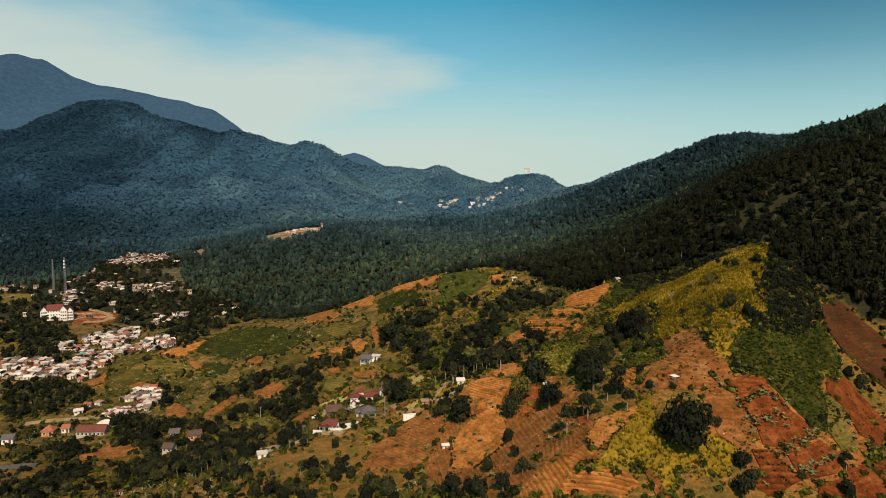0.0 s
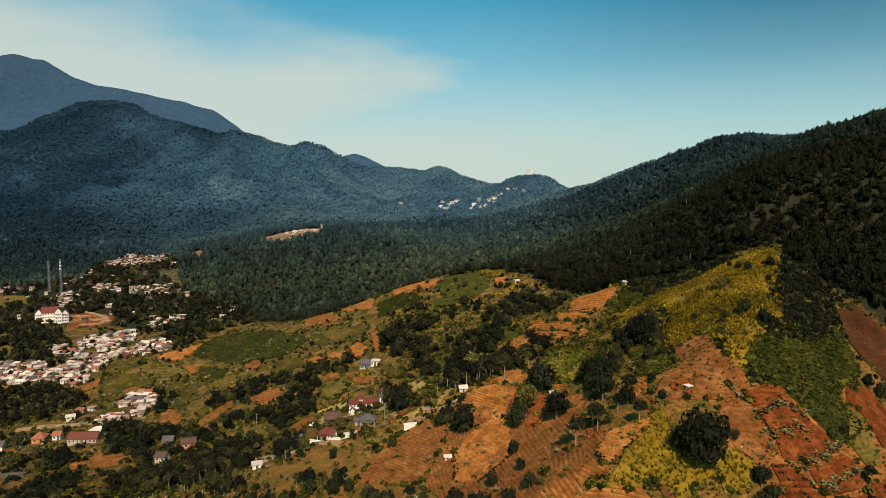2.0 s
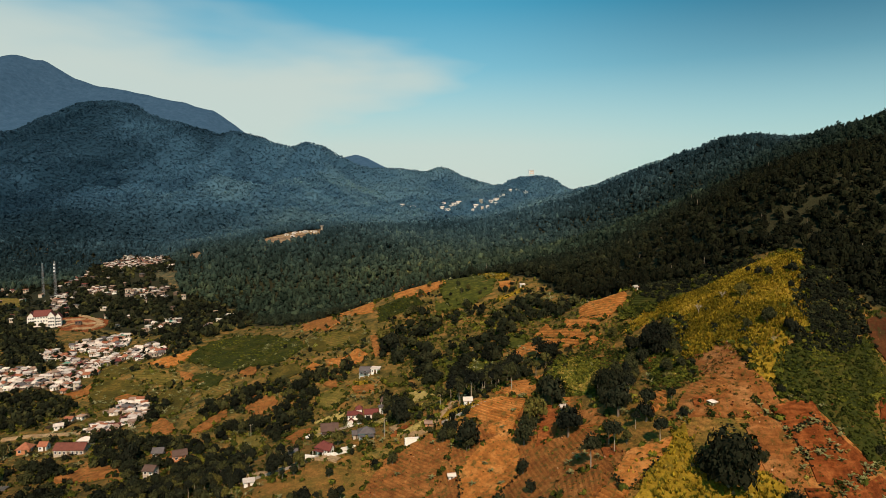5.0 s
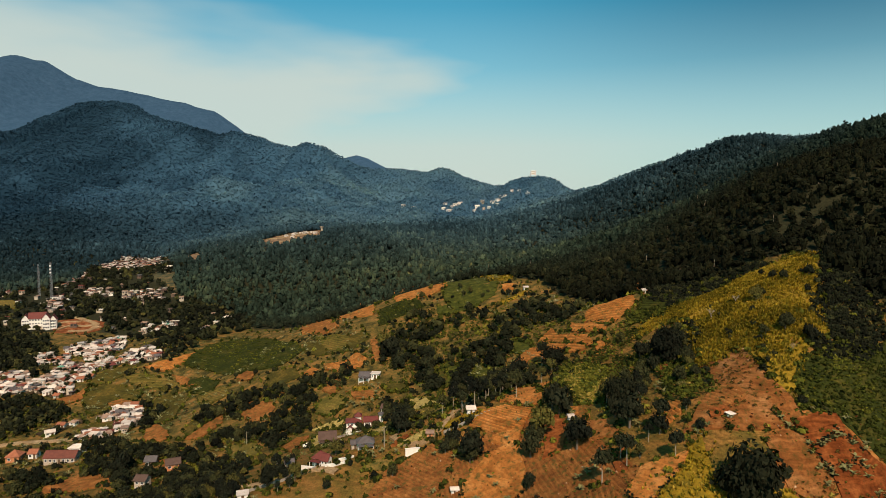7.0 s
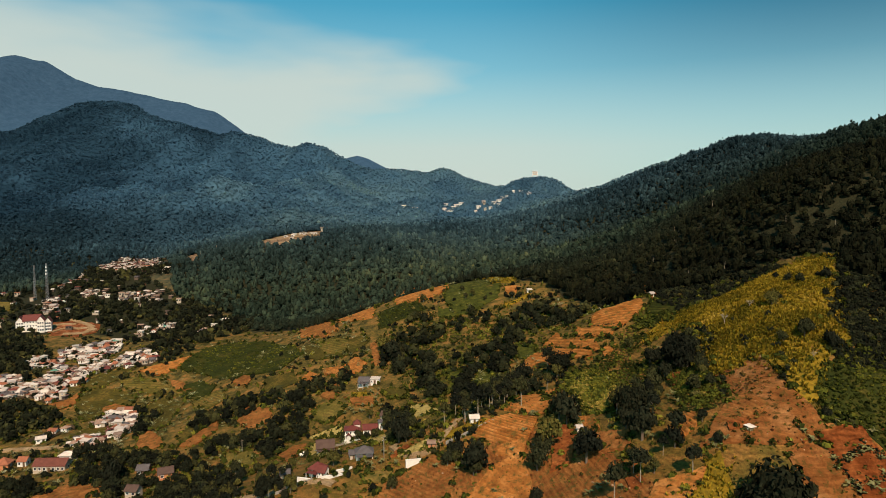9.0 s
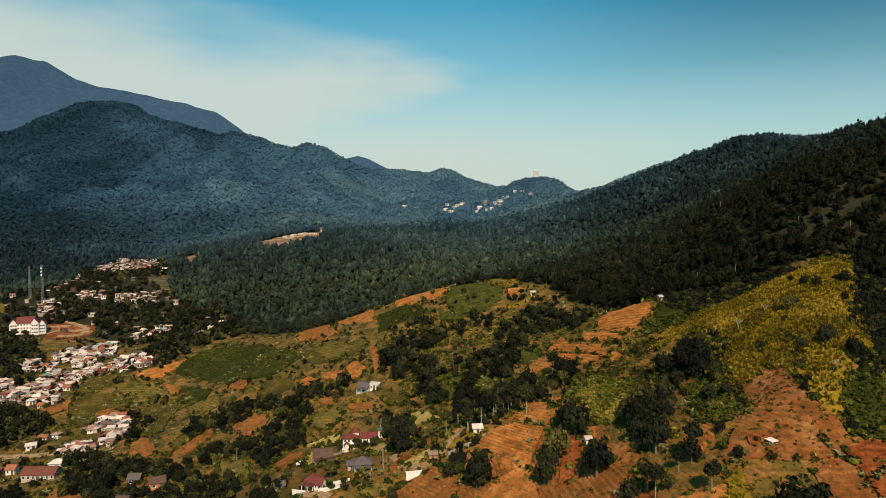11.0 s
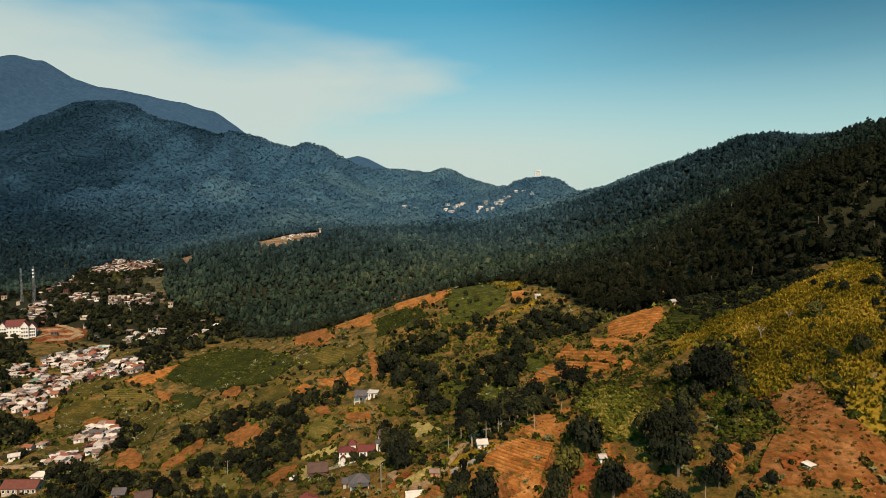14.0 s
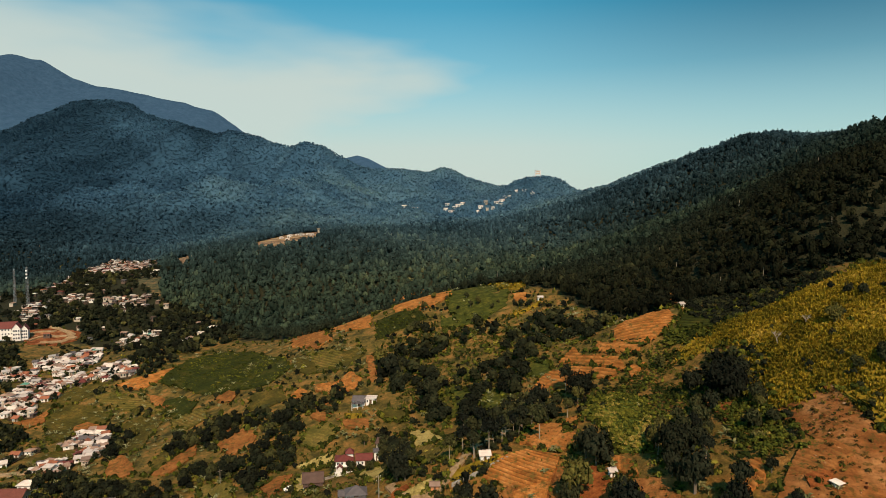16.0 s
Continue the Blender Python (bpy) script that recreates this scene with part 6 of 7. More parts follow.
def bare_tree(x, y, h):
    """A leafless tree: a pale forked trunk with crooked limbs that split into twigs."""
    rng = random.Random(int(x * 7 + y))
    ob = thing("bare_tree", "leafless pale tree with crooked spreading limbs", "tree", x, y, yaw=rng.uniform(0, 360))

    def limb(bm, a, b, r0, r1):
        q = (b - a).to_track_quat("Z", "Y")
        v = [bm.verts.new(c + q @ Vector((math.cos(t * 1.2566) * r, math.sin(t * 1.2566) * r, 0))) for c, r in ((a, r0), (b, r1)) for t in range(5)]
        for t in range(5):
            bm.faces.new((v[t], v[(t + 1) % 5], v[5 + (t + 1) % 5], v[5 + t]))

    bm = bmesh.new()
    fork = Vector((0.1 * h, 0.02 * h, 0.45 * h))
    limb(bm, Vector((0, 0, -0.5)), fork, 0.05 * h, 0.035 * h)
    part("trunk", bm, M["pale_bark"], ob)
    for k in range(5):
        bm = bmesh.new()
        a = k * 1.2566 + rng.uniform(-0.3, 0.3)
        tip = fork + Vector((math.cos(a) * 0.4 * h, math.sin(a) * 0.4 * h, rng.uniform(0.25, 0.5) * h))
        mid = (fork + tip) / 2 + Vector((0, 0, 0.08 * h))
        limb(bm, fork, mid, 0.028 * h, 0.018 * h)
        limb(bm, mid, tip, 0.018 * h, 0.006 * h)
        for _ in range(4):
            limb(bm, mid, mid + Vector((rng.uniform(-0.25, 0.25), rng.uniform(-0.25, 0.25), rng.uniform(0.1, 0.3))) * h, 0.010 * h, 0.003 * h)
        part("limb", bm, M["pale_bark"], ob)


def utility_pole(x, y):
    """A wooden pole with a cross-arm and insulators."""
    ob = thing("utility_pole", "weathered wooden utility pole with a cross-arm", "pole", x, y, yaw=35, group="utility poles")
    bm = bmesh.new()
    bmesh.ops.create_cone(bm, cap_ends=True, segments=8, radius1=0.14, radius2=0.09, depth=7.5, matrix=Matrix.Translation((0, 0, 2.9)))
    part("post", bm, M["pale_bark"], ob)
    bm = bmesh.new()
    box(bm, -0.8, 0.8, -0.06, 0.06, 6.0, 6.12)
    part("cross_arm", bm, M["bark"], ob)
    for px in (-0.7, 0.0, 0.7):
        bm = bmesh.new()
        bmesh.ops.create_cone(bm, cap_ends=True, segments=6, radius1=0.06, radius2=0.04, depth=0.2, matrix=Matrix.Translation((px, 0, 6.22)))
        part("insulator", bm, M["sign"], ob)


def parked_car(x, y, yaw):
    """A small white car: lower body with bonnet and boot, glazed cabin, four wheels."""
    ob = thing("car", "small white car parked on the grass by the timber house", "car", x, y, ground_z(x, y) + 0.7, yaw)
    side = [(-1.95, 0.35), (-1.95, 0.78), (-1.2, 0.88), (1.15, 0.92), (1.95, 0.80), (1.98, 0.35)]
    roof = [(-1.05, 0.88), (-0.55, 1.38), (0.75, 1.42), (1.25, 0.92)]
    for name, line, half, inner, mat in (("body", side, 0.80, 0.80, "white"), ("cabin", roof, 0.74, 0.62, "glass"), ("roof_panel", [(-0.6, 1.37), (-0.55, 1.45), (0.75, 1.48), (0.8, 1.41)], 0.64, 0.62, "white")):
        bm = bmesh.new()
        top = max(q[1] for q in line)
        rows = [[bm.verts.new((px, sgn * (inner if pz > top - 0.1 else half), pz)) for px, pz in line] for sgn in (-1, 1)]
        bm.faces.new(rows[0])
        bm.faces.new(rows[1][::-1])
        for k in range(len(line)):
            j = (k + 1) % len(line)
            bm.faces.new((rows[0][k], rows[1][k], rows[1][j], rows[0][j]))
        bmesh.ops.recalc_face_normals(bm, faces=bm.faces)
        part(name, bm, M[mat], ob)
    for px in (-1.25, 1.25):
        for py in (-0.76, 0.76):
            bm = bmesh.new()
            bmesh.ops.create_cone(bm, cap_ends=True, segments=14, radius1=0.32, radius2=0.32, depth=0.2, matrix=pose(px, py, 0.32, 90))
            wheel = part("wheel", bm, M["glass"], ob)
            bm = bmesh.new()
            bmesh.ops.create_cone(bm, cap_ends=True, segments=10, radius1=0.17, radius2=0.17, depth=0.24, matrix=pose(px, py, 0.32, 90))
            part("rim", bm, M["steel"], wheel)



# ---------------------------------------------------------------- laying it all out
field("red", 1, [(8, 166), (30, 158), (50, 170), (44, 190), (38, 215), (24, 236), (2, 222), (-8, 196)], note="fallow")
field("red", 0, [(74, 168), (96, 162), (122, 172), (146, 202), (132, 206), (112, 190), (92, 186), (80, 184)], note="fallow")
field("red", 1, [(-8, 196), (2, 222), (-6, 232), (-22, 226), (-30, 206)], note="fallow")
field("tan", 0, [(-341.4, 544.2), (-322.5, 558.8), (-295.5, 549.4), (-289.5, 533.5), (-297.2, 518.2), (-316.8, 515.5)], note="earth")
field("olive", 0, [(-457.9, 625.4), (-417.4, 616.0), (-397.6, 583.5), (-415.4, 566.5)])
field("red", 1, [(-112.3, 497.0), (-99.0, 515.2), (-74.8, 432.4), (-80.3, 417.3), (-102.6, 450.5)])
field("tan", 0, [(-93.8, 543.2), (-72.4, 567.7), (-61.1, 564.3), (-48.8, 425.3), (-64.1, 436.0), (-76.4, 450.6)])
field("tan", 1, [(-49.5, 577.0), (-30.2, 599.1), (-3.3, 598.0), (-1.8, 449.4), (-16.2, 429.9), (-20.0, 423.7), (-36.1, 454.5)])
field("crop", 2, [(-46.2, 426.7), (-21.6, 428.5), (-15.4, 409.2), (-42.6, 404.1)])
field("olive", 2, [(-87.8, 421.1), (-62.0, 403.3), (-59.4, 385.6), (-72.9, 391.5)])
field("tan", 0, [(-249.9, 852.6), (-231.7, 946.7), (-190.5, 960.6), (-167.8, 837.9), (-206.7, 784.0), (-222.4, 775.3)], note='clearing')
field("tan", 0, [(-336.8, 816.2), (-336.5, 854.4), (-286.4, 729.9), (-295.2, 724.7)], note='clearing')
field("crop", 0, [(-45.5, 430.9), (-31.9, 435.2), (-19.9, 429.8), (-23.9, 418.6), (-41.5, 415.3)])
field("grass", 0, [(88.0, 287.0), (104.0, 293.5), (118.0, 292.5), (127.5, 287.0), (138.5, 286.0), (147.6, 294.0), (148.2, 281.8), (133.1, 250.3), (125.4, 235.3), (116.7, 217.1), (108.9, 213.1), (96.9, 200.0), (92.2, 191.8), (86.9, 190.0), (88.3, 201.9), (90.2, 218.3), (84.0, 215.3), (76.6, 217.0), (72.6, 211.0), (77.5, 232.2), (91.3, 266.8)], note="long")
field("grass", 0, [(76.9, 278.5), (78.5, 286.0), (104.2, 293.2), (113.0, 290.1), (126.3, 292.1), (132.0, 278.3), (150.5, 291.3), (156.8, 289.1), (98.5, 206.0), (92.0, 208.5), (91.3, 217.3), (85.3, 216.4), (78.7, 211.9), (78.5, 222.2), (86.5, 241.2), (92.5, 268.2), (85.1, 277.3)], note="long")
field("tan", 0, [(90.2, 218.3), (87.6, 202.4), (87.2, 195.0), (89.5, 187.8), (89.6, 184.1), (84.4, 182.0), (79.7, 181.0), (74.4, 180.8), (71.0, 180.8), (64.9, 182.8), (58.6, 184.7), (66.5, 192.7), (75.5, 197.8), (75.1, 209.9), (76.6, 217.0), (83.1, 215.4)], note="stony")
field("red", 1, [(70.4, 196.5), (76.2, 198.2), (79.4, 191.6), (75.3, 188.7), (69.4, 188.4), (65.1, 191.1)], note="fallow")
field("red", 0, [(67.5, 189.0), (71.3, 189.7), (72.2, 187.3), (70.1, 185.6), (67.0, 186.1)])
field("tan", 0.5, [(83.2, 181.2), (87.8, 180.2), (91.1, 172.6), (86.5, 169.7), (81.3, 169.2), (78.5, 170.1), (77.5, 173.6), (77.2, 179.3)], note="stony")
field("red", 1, [(86.4, 182.8), (99.1, 185.6), (100.0, 183.2), (87.8, 180.2)])
field("red", 0, [(87.8, 180.2), (100.0, 183.2), (105.4, 180.7), (113.7, 179.8), (105.4, 174.4), (98.6, 171.1), (91.8, 170.6), (91.6, 173.7), (88.5, 177.8)])
field("tan", 0, [(98.3, 170.6), (112.4, 177.6), (120.7, 177.1), (113.5, 170.9), (100.6, 165.7), (99.0, 168.8)])
field("red", 2, [(87.7, 168.8), (93.0, 169.7), (100.4, 165.4), (96.0, 163.2), (89.2, 159.2), (83.8, 160.8), (88.6, 165.7)])
field("crop", 0, [(90.5, 186.0), (96.9, 200.0), (115.3, 213.7), (144.8, 232.1), (146.7, 220.9), (129.8, 203.6), (123.1, 195.8), (127.4, 190.4), (118.1, 181.4), (112.1, 180.1), (106.2, 182.2), (100.3, 184.6)], note="bush")
field("red", 0, [(149.5, 238.2), (158.1, 243.1), (170.0, 230.9), (160.5, 216.8), (153.7, 221.7), (149.4, 225.1), (146.2, 230.8)], note="dark")
field("red", 0, [(128.7, 201.1), (142.8, 214.5), (150.3, 210.2), (153.4, 206.4), (140.6, 188.6), (131.3, 187.9), (130.8, 195.9), (124.6, 195.1)])
field("olive", 0, [(123.9, 195.5), (129.8, 194.8), (126.1, 180.6), (119.5, 178.0), (117.5, 181.8)])
field("tan", 0, [(105.5, 165.9), (114.1, 169.8), (114.6, 165.5), (103.4, 162.4)])
field("red", 0, [(116.9, 173.2), (127.3, 176.7), (129.6, 173.0), (126.5, 168.7), (115.0, 165.6)])
field("tan", 2, [(122.1, 173.5), (137.0, 183.6), (129.8, 173.5), (128.5, 177.2)])
field("grass", 0, [(56.6, 177.9), (62.7, 181.3), (61.3, 172.1), (63.0, 163.1), (69.1, 163.0), (76.6, 169.6), (84.1, 168.2), (77.7, 160.9), (69.8, 156.9), (70.3, 162.0), (61.7, 155.5), (57.9, 149.2), (53.5, 153.2), (52.1, 158.0), (46.6, 154.4), (41.2, 156.5), (40.3, 158.8), (45.2, 163.3), (49.8, 171.4)], note="long")
field("tan", 0, [(52.0, 157.7), (54.4, 156.0), (57.8, 148.9), (53.7, 148.5)], note="stony")
field("tan", 0, [(40.9, 171.6), (46.9, 179.2), (54.8, 177.6), (58.4, 178.2), (54.8, 173.1), (48.8, 169.1), (43.2, 164.6), (41.9, 165.8)])
field("tan", 2, [(37.7, 167.8), (42.7, 163.9), (40.7, 161.8), (34.4, 159.5), (33.7, 163.6)])
field("tan", 2, [(20.9, 161.1), (35.0, 170.3), (35.3, 157.9), (29.8, 152.9), (19.9, 158.7)])
field("tan", 2, [(32.5, 157.8), (48.3, 155.5), (50.1, 151.7), (45.0, 148.8), (30.4, 152.7)])
field("red", 1, [(29.0, 183.5), (39.6, 177.0), (37.6, 169.1), (32.6, 166.4), (27.1, 171.7)], note="fallow")
field("tan", 0.5, [(3.2, 209.2), (11.5, 217.6), (20.0, 219.7), (21.6, 204.8), (19.7, 195.7), (13.9, 192.7), (10.0, 187.7), (2.9, 192.6)])
field("tan", 0, [(17.7, 246.7), (26.7, 267.2), (33.6, 262.2), (31.3, 244.4), (22.4, 247.3)])
field("red", 0, [(31.0, 225.1), (35.5, 226.6), (36.4, 213.1), (32.1, 204.5), (26.5, 205.3), (28.9, 216.8)])
field("tan", 0, [(38.5, 231.7), (43.1, 222.0), (42.5, 213.5), (38.5, 219.4)])
field("red", 0, [(41.9, 187.6), (46.2, 190.9), (43.8, 180.5), (41.5, 181.4)])
field("tan", 2, [(61.5, 203.2), (63.9, 199.0), (62.1, 193.2), (56.9, 190.8)])
field("tan", 2, [(62.0, 309.4), (64.2, 317.3), (80.7, 334.0), (85.7, 333.0), (85.4, 306.0), (78.2, 299.0), (70.2, 298.4)], along=(16, -11))
field("tan", 1, [(57.6, 318.2), (69.6, 297.6), (66.8, 294.8), (61.6, 301.5), (55.6, 312.4)], along=(12, -18.5))
field("tan", 2, [(42.4, 319.1), (49.6, 325.7), (51.4, 314.6), (61.4, 297.6), (62.0, 288.1), (55.4, 298.8), (48.5, 309.4)], along=(12, -19))
field("tan", 2, [(39.9, 314.1), (46.5, 309.6), (51.4, 303.9), (58.5, 292.2), (57.7, 286.4), (48.7, 297.4), (38.0, 297.7), (27.0, 301.8), (35.6, 312.4)], along=(12, -17))
field("tan", 2, [(63.5, 290.5), (68.1, 288.3), (61.8, 284.4), (61.6, 287.3)], along=(5, -6))
field("red", 0, [(91.7, 351.1), (105.7, 368.5), (113.6, 353.2), (89.3, 309.8), (87.8, 331.9)], note="fallow")
field("crop", 2, [(88.2, 306.8), (109.9, 300.9), (96.8, 290.7), (83.3, 299.5)])
field("crop", 0, [(78.8, 299.0), (91.8, 293.7), (91.6, 283.5), (81.7, 289.1), (77.3, 294.3)], note="bush")
field("tan", 0, [(16.5, 252.3), (25.4, 259.2), (34.6, 250.4), (35.6, 239.4), (30.5, 238.1), (21.4, 243.1)])
field("tan", 0, [(32.0, 265.8), (40.8, 267.2), (36.0, 257.7)])
field("tan", 2, [(11.0, 239.0), (19.5, 241.7), (27.6, 235.8), (23.7, 226.2), (17.5, 225.2), (11.7, 228.5), (5.7, 232.8)])
field("tan", 0, [(13.7, 225.2), (23.6, 225.7), (20.9, 218.1), (12.6, 221.6)])
field("crop", 0, [(46.7, 280.5), (56.0, 278.1), (60.6, 267.4), (53.0, 232.8), (48.3, 223.0), (41.4, 230.5), (43.4, 251.0), (41.6, 266.6)], note="bright")
field("red", 0, [(32.8, 226.6), (35.7, 226.0), (35.8, 211.9), (30.8, 210.9), (28.4, 212.8), (31.7, 221.3)])
field("red", 0, [(39.3, 228.3), (43.3, 218.6), (40.5, 216.3), (39.6, 223.5)])
field("red", 0, [(40.9, 212.8), (48.7, 207.5), (46.2, 196.9), (38.4, 204.2)], note="fallow")
field("red", 0, [(68.1, 243.7), (74.1, 231.5), (66.8, 221.7), (68.1, 231.8)])
field("crop", 0, [(-174.7, 425.2), (-175.4, 440.1), (-168.6, 457.1), (-151.8, 466.3), (-128.5, 456.2), (-100.8, 425.0), (-89.6, 400.9), (-98.1, 387.5), (-117.0, 394.3), (-135.6, 398.4), (-155.3, 413.4)])
field("tan", 0, [(-200.0, 424.0), (-185.5, 432.9), (-173.2, 444.0), (-175.4, 426.7), (-182.4, 417.8), (-190.5, 419.6)])
field("pasture", 0, [(-231.1, 423.5), (-222.3, 431.0), (-206.4, 429.5), (-206.3, 418.4), (-214.7, 410.4), (-222.3, 405.1), (-229.2, 413.8)])
field("pasture", 0, [(-222.4, 398.0), (-220.6, 408.3), (-196.5, 402.6), (-186.0, 395.6), (-186.9, 387.2), (-200.6, 390.8), (-198.8, 378.6), (-203.4, 367.0), (-217.4, 385.0)])
field("olive", 2, [(-208.4, 415.5), (-196.5, 417.0), (-173.2, 405.4), (-157.0, 391.8), (-167.5, 392.6), (-176.5, 397.2), (-189.0, 401.8), (-200.7, 407.4)])
field("red", 0, [(-176.8, 413.3), (-162.9, 405.9), (-149.1, 390.9), (-154.8, 390.8), (-166.0, 400.9)], note="fallow")
field("crop", 0, [(-161.5, 402.6), (-151.6, 404.0), (-138.0, 391.1), (-136.8, 379.0), (-145.0, 379.0), (-157.4, 388.8)])
field("olive", 2, [(-145.4, 376.1), (-134.4, 381.5), (-128.9, 380.0), (-124.7, 368.3), (-131.8, 361.8), (-139.2, 364.9)])
field("pasture", 0, [(-176.1, 385.7), (-167.5, 392.6), (-151.6, 379.3), (-149.9, 360.6), (-146.7, 346.7), (-155.8, 347.0), (-169.8, 370.6)])
field("red", 0, [(-156.5, 336.6), (-154.4, 344.1), (-143.0, 332.3), (-137.5, 323.4), (-142.2, 318.8), (-150.7, 323.9)], note="fallow")
field("red", 0, [(-202.9, 385.9), (-197.0, 390.4), (-189.1, 386.9), (-190.6, 381.6), (-198.4, 380.8)])
field("red", 0, [(-128.4, 318.3), (-124.4, 328.4), (-120.4, 336.4), (-119.2, 348.7), (-113.8, 330.0), (-116.2, 321.9), (-120.3, 315.0)])
field("red", 0, [(-108.9, 340.4), (-106.5, 351.1), (-94.8, 342.0), (-88.4, 335.0), (-88.2, 324.4), (-94.2, 321.5), (-101.6, 327.4)], note="fallow")
field("pasture", 0, [(-198.6, 348.8), (-196.2, 360.1), (-183.4, 359.1), (-182.0, 351.1), (-191.7, 342.2)])
field("olive", 0, [(-100.2, 300.3), (-86.9, 298.4), (-81.2, 283.8), (-89.8, 284.6), (-96.8, 290.9)])
field("red", 0, [(-172.2, 278.9), (-166.5, 284.6), (-162.8, 290.4), (-148.7, 287.1), (-139.5, 279.2), (-143.6, 274.1), (-153.7, 271.9), (-169.5, 274.9)], note="fallow")
field("red", 0, [(-137.8, 276.2), (-133.7, 277.1), (-127.4, 267.3), (-132.8, 267.0)], note="dark")
field("red", 0, [(-130.1, 296.3), (-121.9, 297.6), (-116.3, 287.7), (-123.7, 288.0)], note="fallow")
field("tan", 0, [(-238.4, 386.7), (-227.9, 394.1), (-226.1, 405.5), (-220.4, 390.1), (-225.9, 382.7)], note="fallow")
field("red", 0, [(-128.0, 391.4), (-122.7, 395.9), (-115.6, 389.8), (-116.2, 381.1), (-124.4, 384.2)])
field("tan", 1, [(-101.9, 445.0), (-109.5, 503.8), (-90.6, 485.7), (-71.7, 427.0), (-79.6, 420.2)])
field("pasture", 0, [(-93.0, 415.4), (-67.5, 402.7), (-53.7, 403.3), (-47.4, 394.3), (-57.5, 382.8), (-78.1, 387.4), (-87.3, 395.3)])
field("tan", 0, [(-72.2, 374.4), (-58.4, 368.8), (-53.2, 375.9), (-45.1, 363.4), (-47.1, 355.0), (-59.2, 355.1), (-68.9, 365.8)])
field("tan", 0, [(-81.5, 366.4), (-78.5, 373.8), (-73.5, 368.3), (-77.4, 361.7)])
field("red", 0, [(-65.4, 338.0), (-63.1, 343.9), (-58.3, 349.8), (-55.3, 337.6), (-57.8, 331.0)])
field("red", 0, [(-47.0, 390.7), (-41.6, 387.4), (-37.0, 359.5), (-41.4, 358.3)], note="fallow")
field("pasture", 0, [(-33.5, 326.5), (-29.5, 328.3), (-20.9, 322.6), (-19.7, 313.0), (-28.6, 318.0)])
field("olive", 0, [(-65.1, 319.1), (-64.5, 329.5), (-54.7, 329.4), (-50.2, 322.1), (-51.0, 315.8), (-57.0, 312.1)])
field("red", 1, [(-52.1, 330.5), (-37.2, 323.1), (-35.0, 315.8), (-45.0, 320.5)], note="fallow")
field("lawn", 0, [(-63.0, 303.5), (-60.7, 304.8), (-50.3, 304.1), (-48.0, 297.8), (-54.2, 297.8)])
field("red", 0, [(-73.6, 291.0), (-69.4, 298.6), (-63.1, 298.4), (-63.5, 284.6), (-66.1, 276.3)])
field("pasture", 0, [(-95.1, 286.0), (-84.6, 283.5), (-77.9, 269.9), (-85.9, 266.9), (-90.1, 272.4)])
field("lawn", 0, [(-17.6, 303.5), (-10.6, 296.7), (-3.1, 280.5), (-6.6, 280.8), (-16.1, 285.4)])
field("olive", 2, [(-16.0, 282.8), (-6.5, 277.6), (-0.9, 252.7), (-1.9, 246.9), (-10.3, 256.4), (-15.4, 271.7)])
field("lawn", 0, [(-18.7, 238.3), (-15.9, 240.2), (-10.8, 242.0), (-7.4, 241.9), (-6.7, 237.8), (-11.5, 236.5), (-16.3, 236.9)])
field("red", 0, [(-21.3, 239.2), (-18.5, 243.4), (-14.2, 243.7), (-16.0, 240.6), (-19.3, 238.7)])
field("grass", 0, [(-4.9, 240.9), (0.0, 240.5), (7.8, 240.4), (11.7, 240.9), (11.4, 237.2), (3.8, 236.1), (-1.9, 236.3)])
field("grass", 0, [(-48.4, 333.9), (-40.8, 329.8), (-40.3, 325.4), (-47.5, 328.0)])
field("pasture", 0, [(-10.0, 322.9), (-1.9, 322.2), (-0.6, 309.3), (-7.1, 311.4)])
field("olive", 0, [(-30.1, 232.3), (-20.7, 232.2), (-18.2, 225.6), (-28.6, 228.2)])
field("pasture", 0, [(-132.0, 347.1), (-124.4, 339.3), (-123.7, 328.1), (-126.6, 320.5), (-133.7, 329.1)])
field("olive", 0, [(-157.4, 324.5), (-145.4, 319.8), (-145.7, 314.9), (-160.6, 317.7)])
field("pasture", 0, [(-105.9, 379.6), (-89.2, 378.4), (-82.6, 364.1), (-90.7, 359.6), (-101.0, 362.9)])
field("tan", 0, [(-51.3, 566.7), (-38.3, 583.9), (-4.5, 583.5), (-0.8, 437.6), (-10.9, 426.0), (-24.6, 428.9), (-35.6, 438.8)])
field("pasture", 0, [(2.8, 583.3), (17.4, 452.6), (32.9, 428.1), (28.3, 396.6), (17.0, 389.4), (2.0, 394.4), (-4.2, 416.8)], note="verdant")
field("grass", 0, [(24.1, 576.9), (43.9, 537.4), (41.9, 432.3), (38.5, 418.1), (25.9, 424.9)])
field("grass", 0, [(25.7, 384.5), (38.1, 388.8), (46.9, 397.4), (44.2, 389.3), (31.3, 381.6)])
field("tan", 0, [(32.8, 411.1), (40.8, 410.8), (39.5, 400.1), (33.3, 400.6)])
field("pasture", 0, [(-7.3, 405.8), (14.3, 395.4), (16.9, 386.4), (-1.1, 390.2), (-7.2, 396.5)], note="verdant")
field("lawn", 0, [(-61.7, 304.1), (-56.3, 305.5), (-49.3, 307.1), (-46.9, 297.9), (-52.5, 297.9)])
field("lawn", 0, [(-58.8, 280.5), (-60.4, 293.8), (-57.4, 297.9), (-54.9, 284.0), (-48.5, 269.0), (-51.0, 267.2)])
field("lawn", 0, [(-35.4, 273.0), (-34.3, 278.9), (-24.7, 274.8), (-22.7, 260.3), (-27.9, 260.0)])
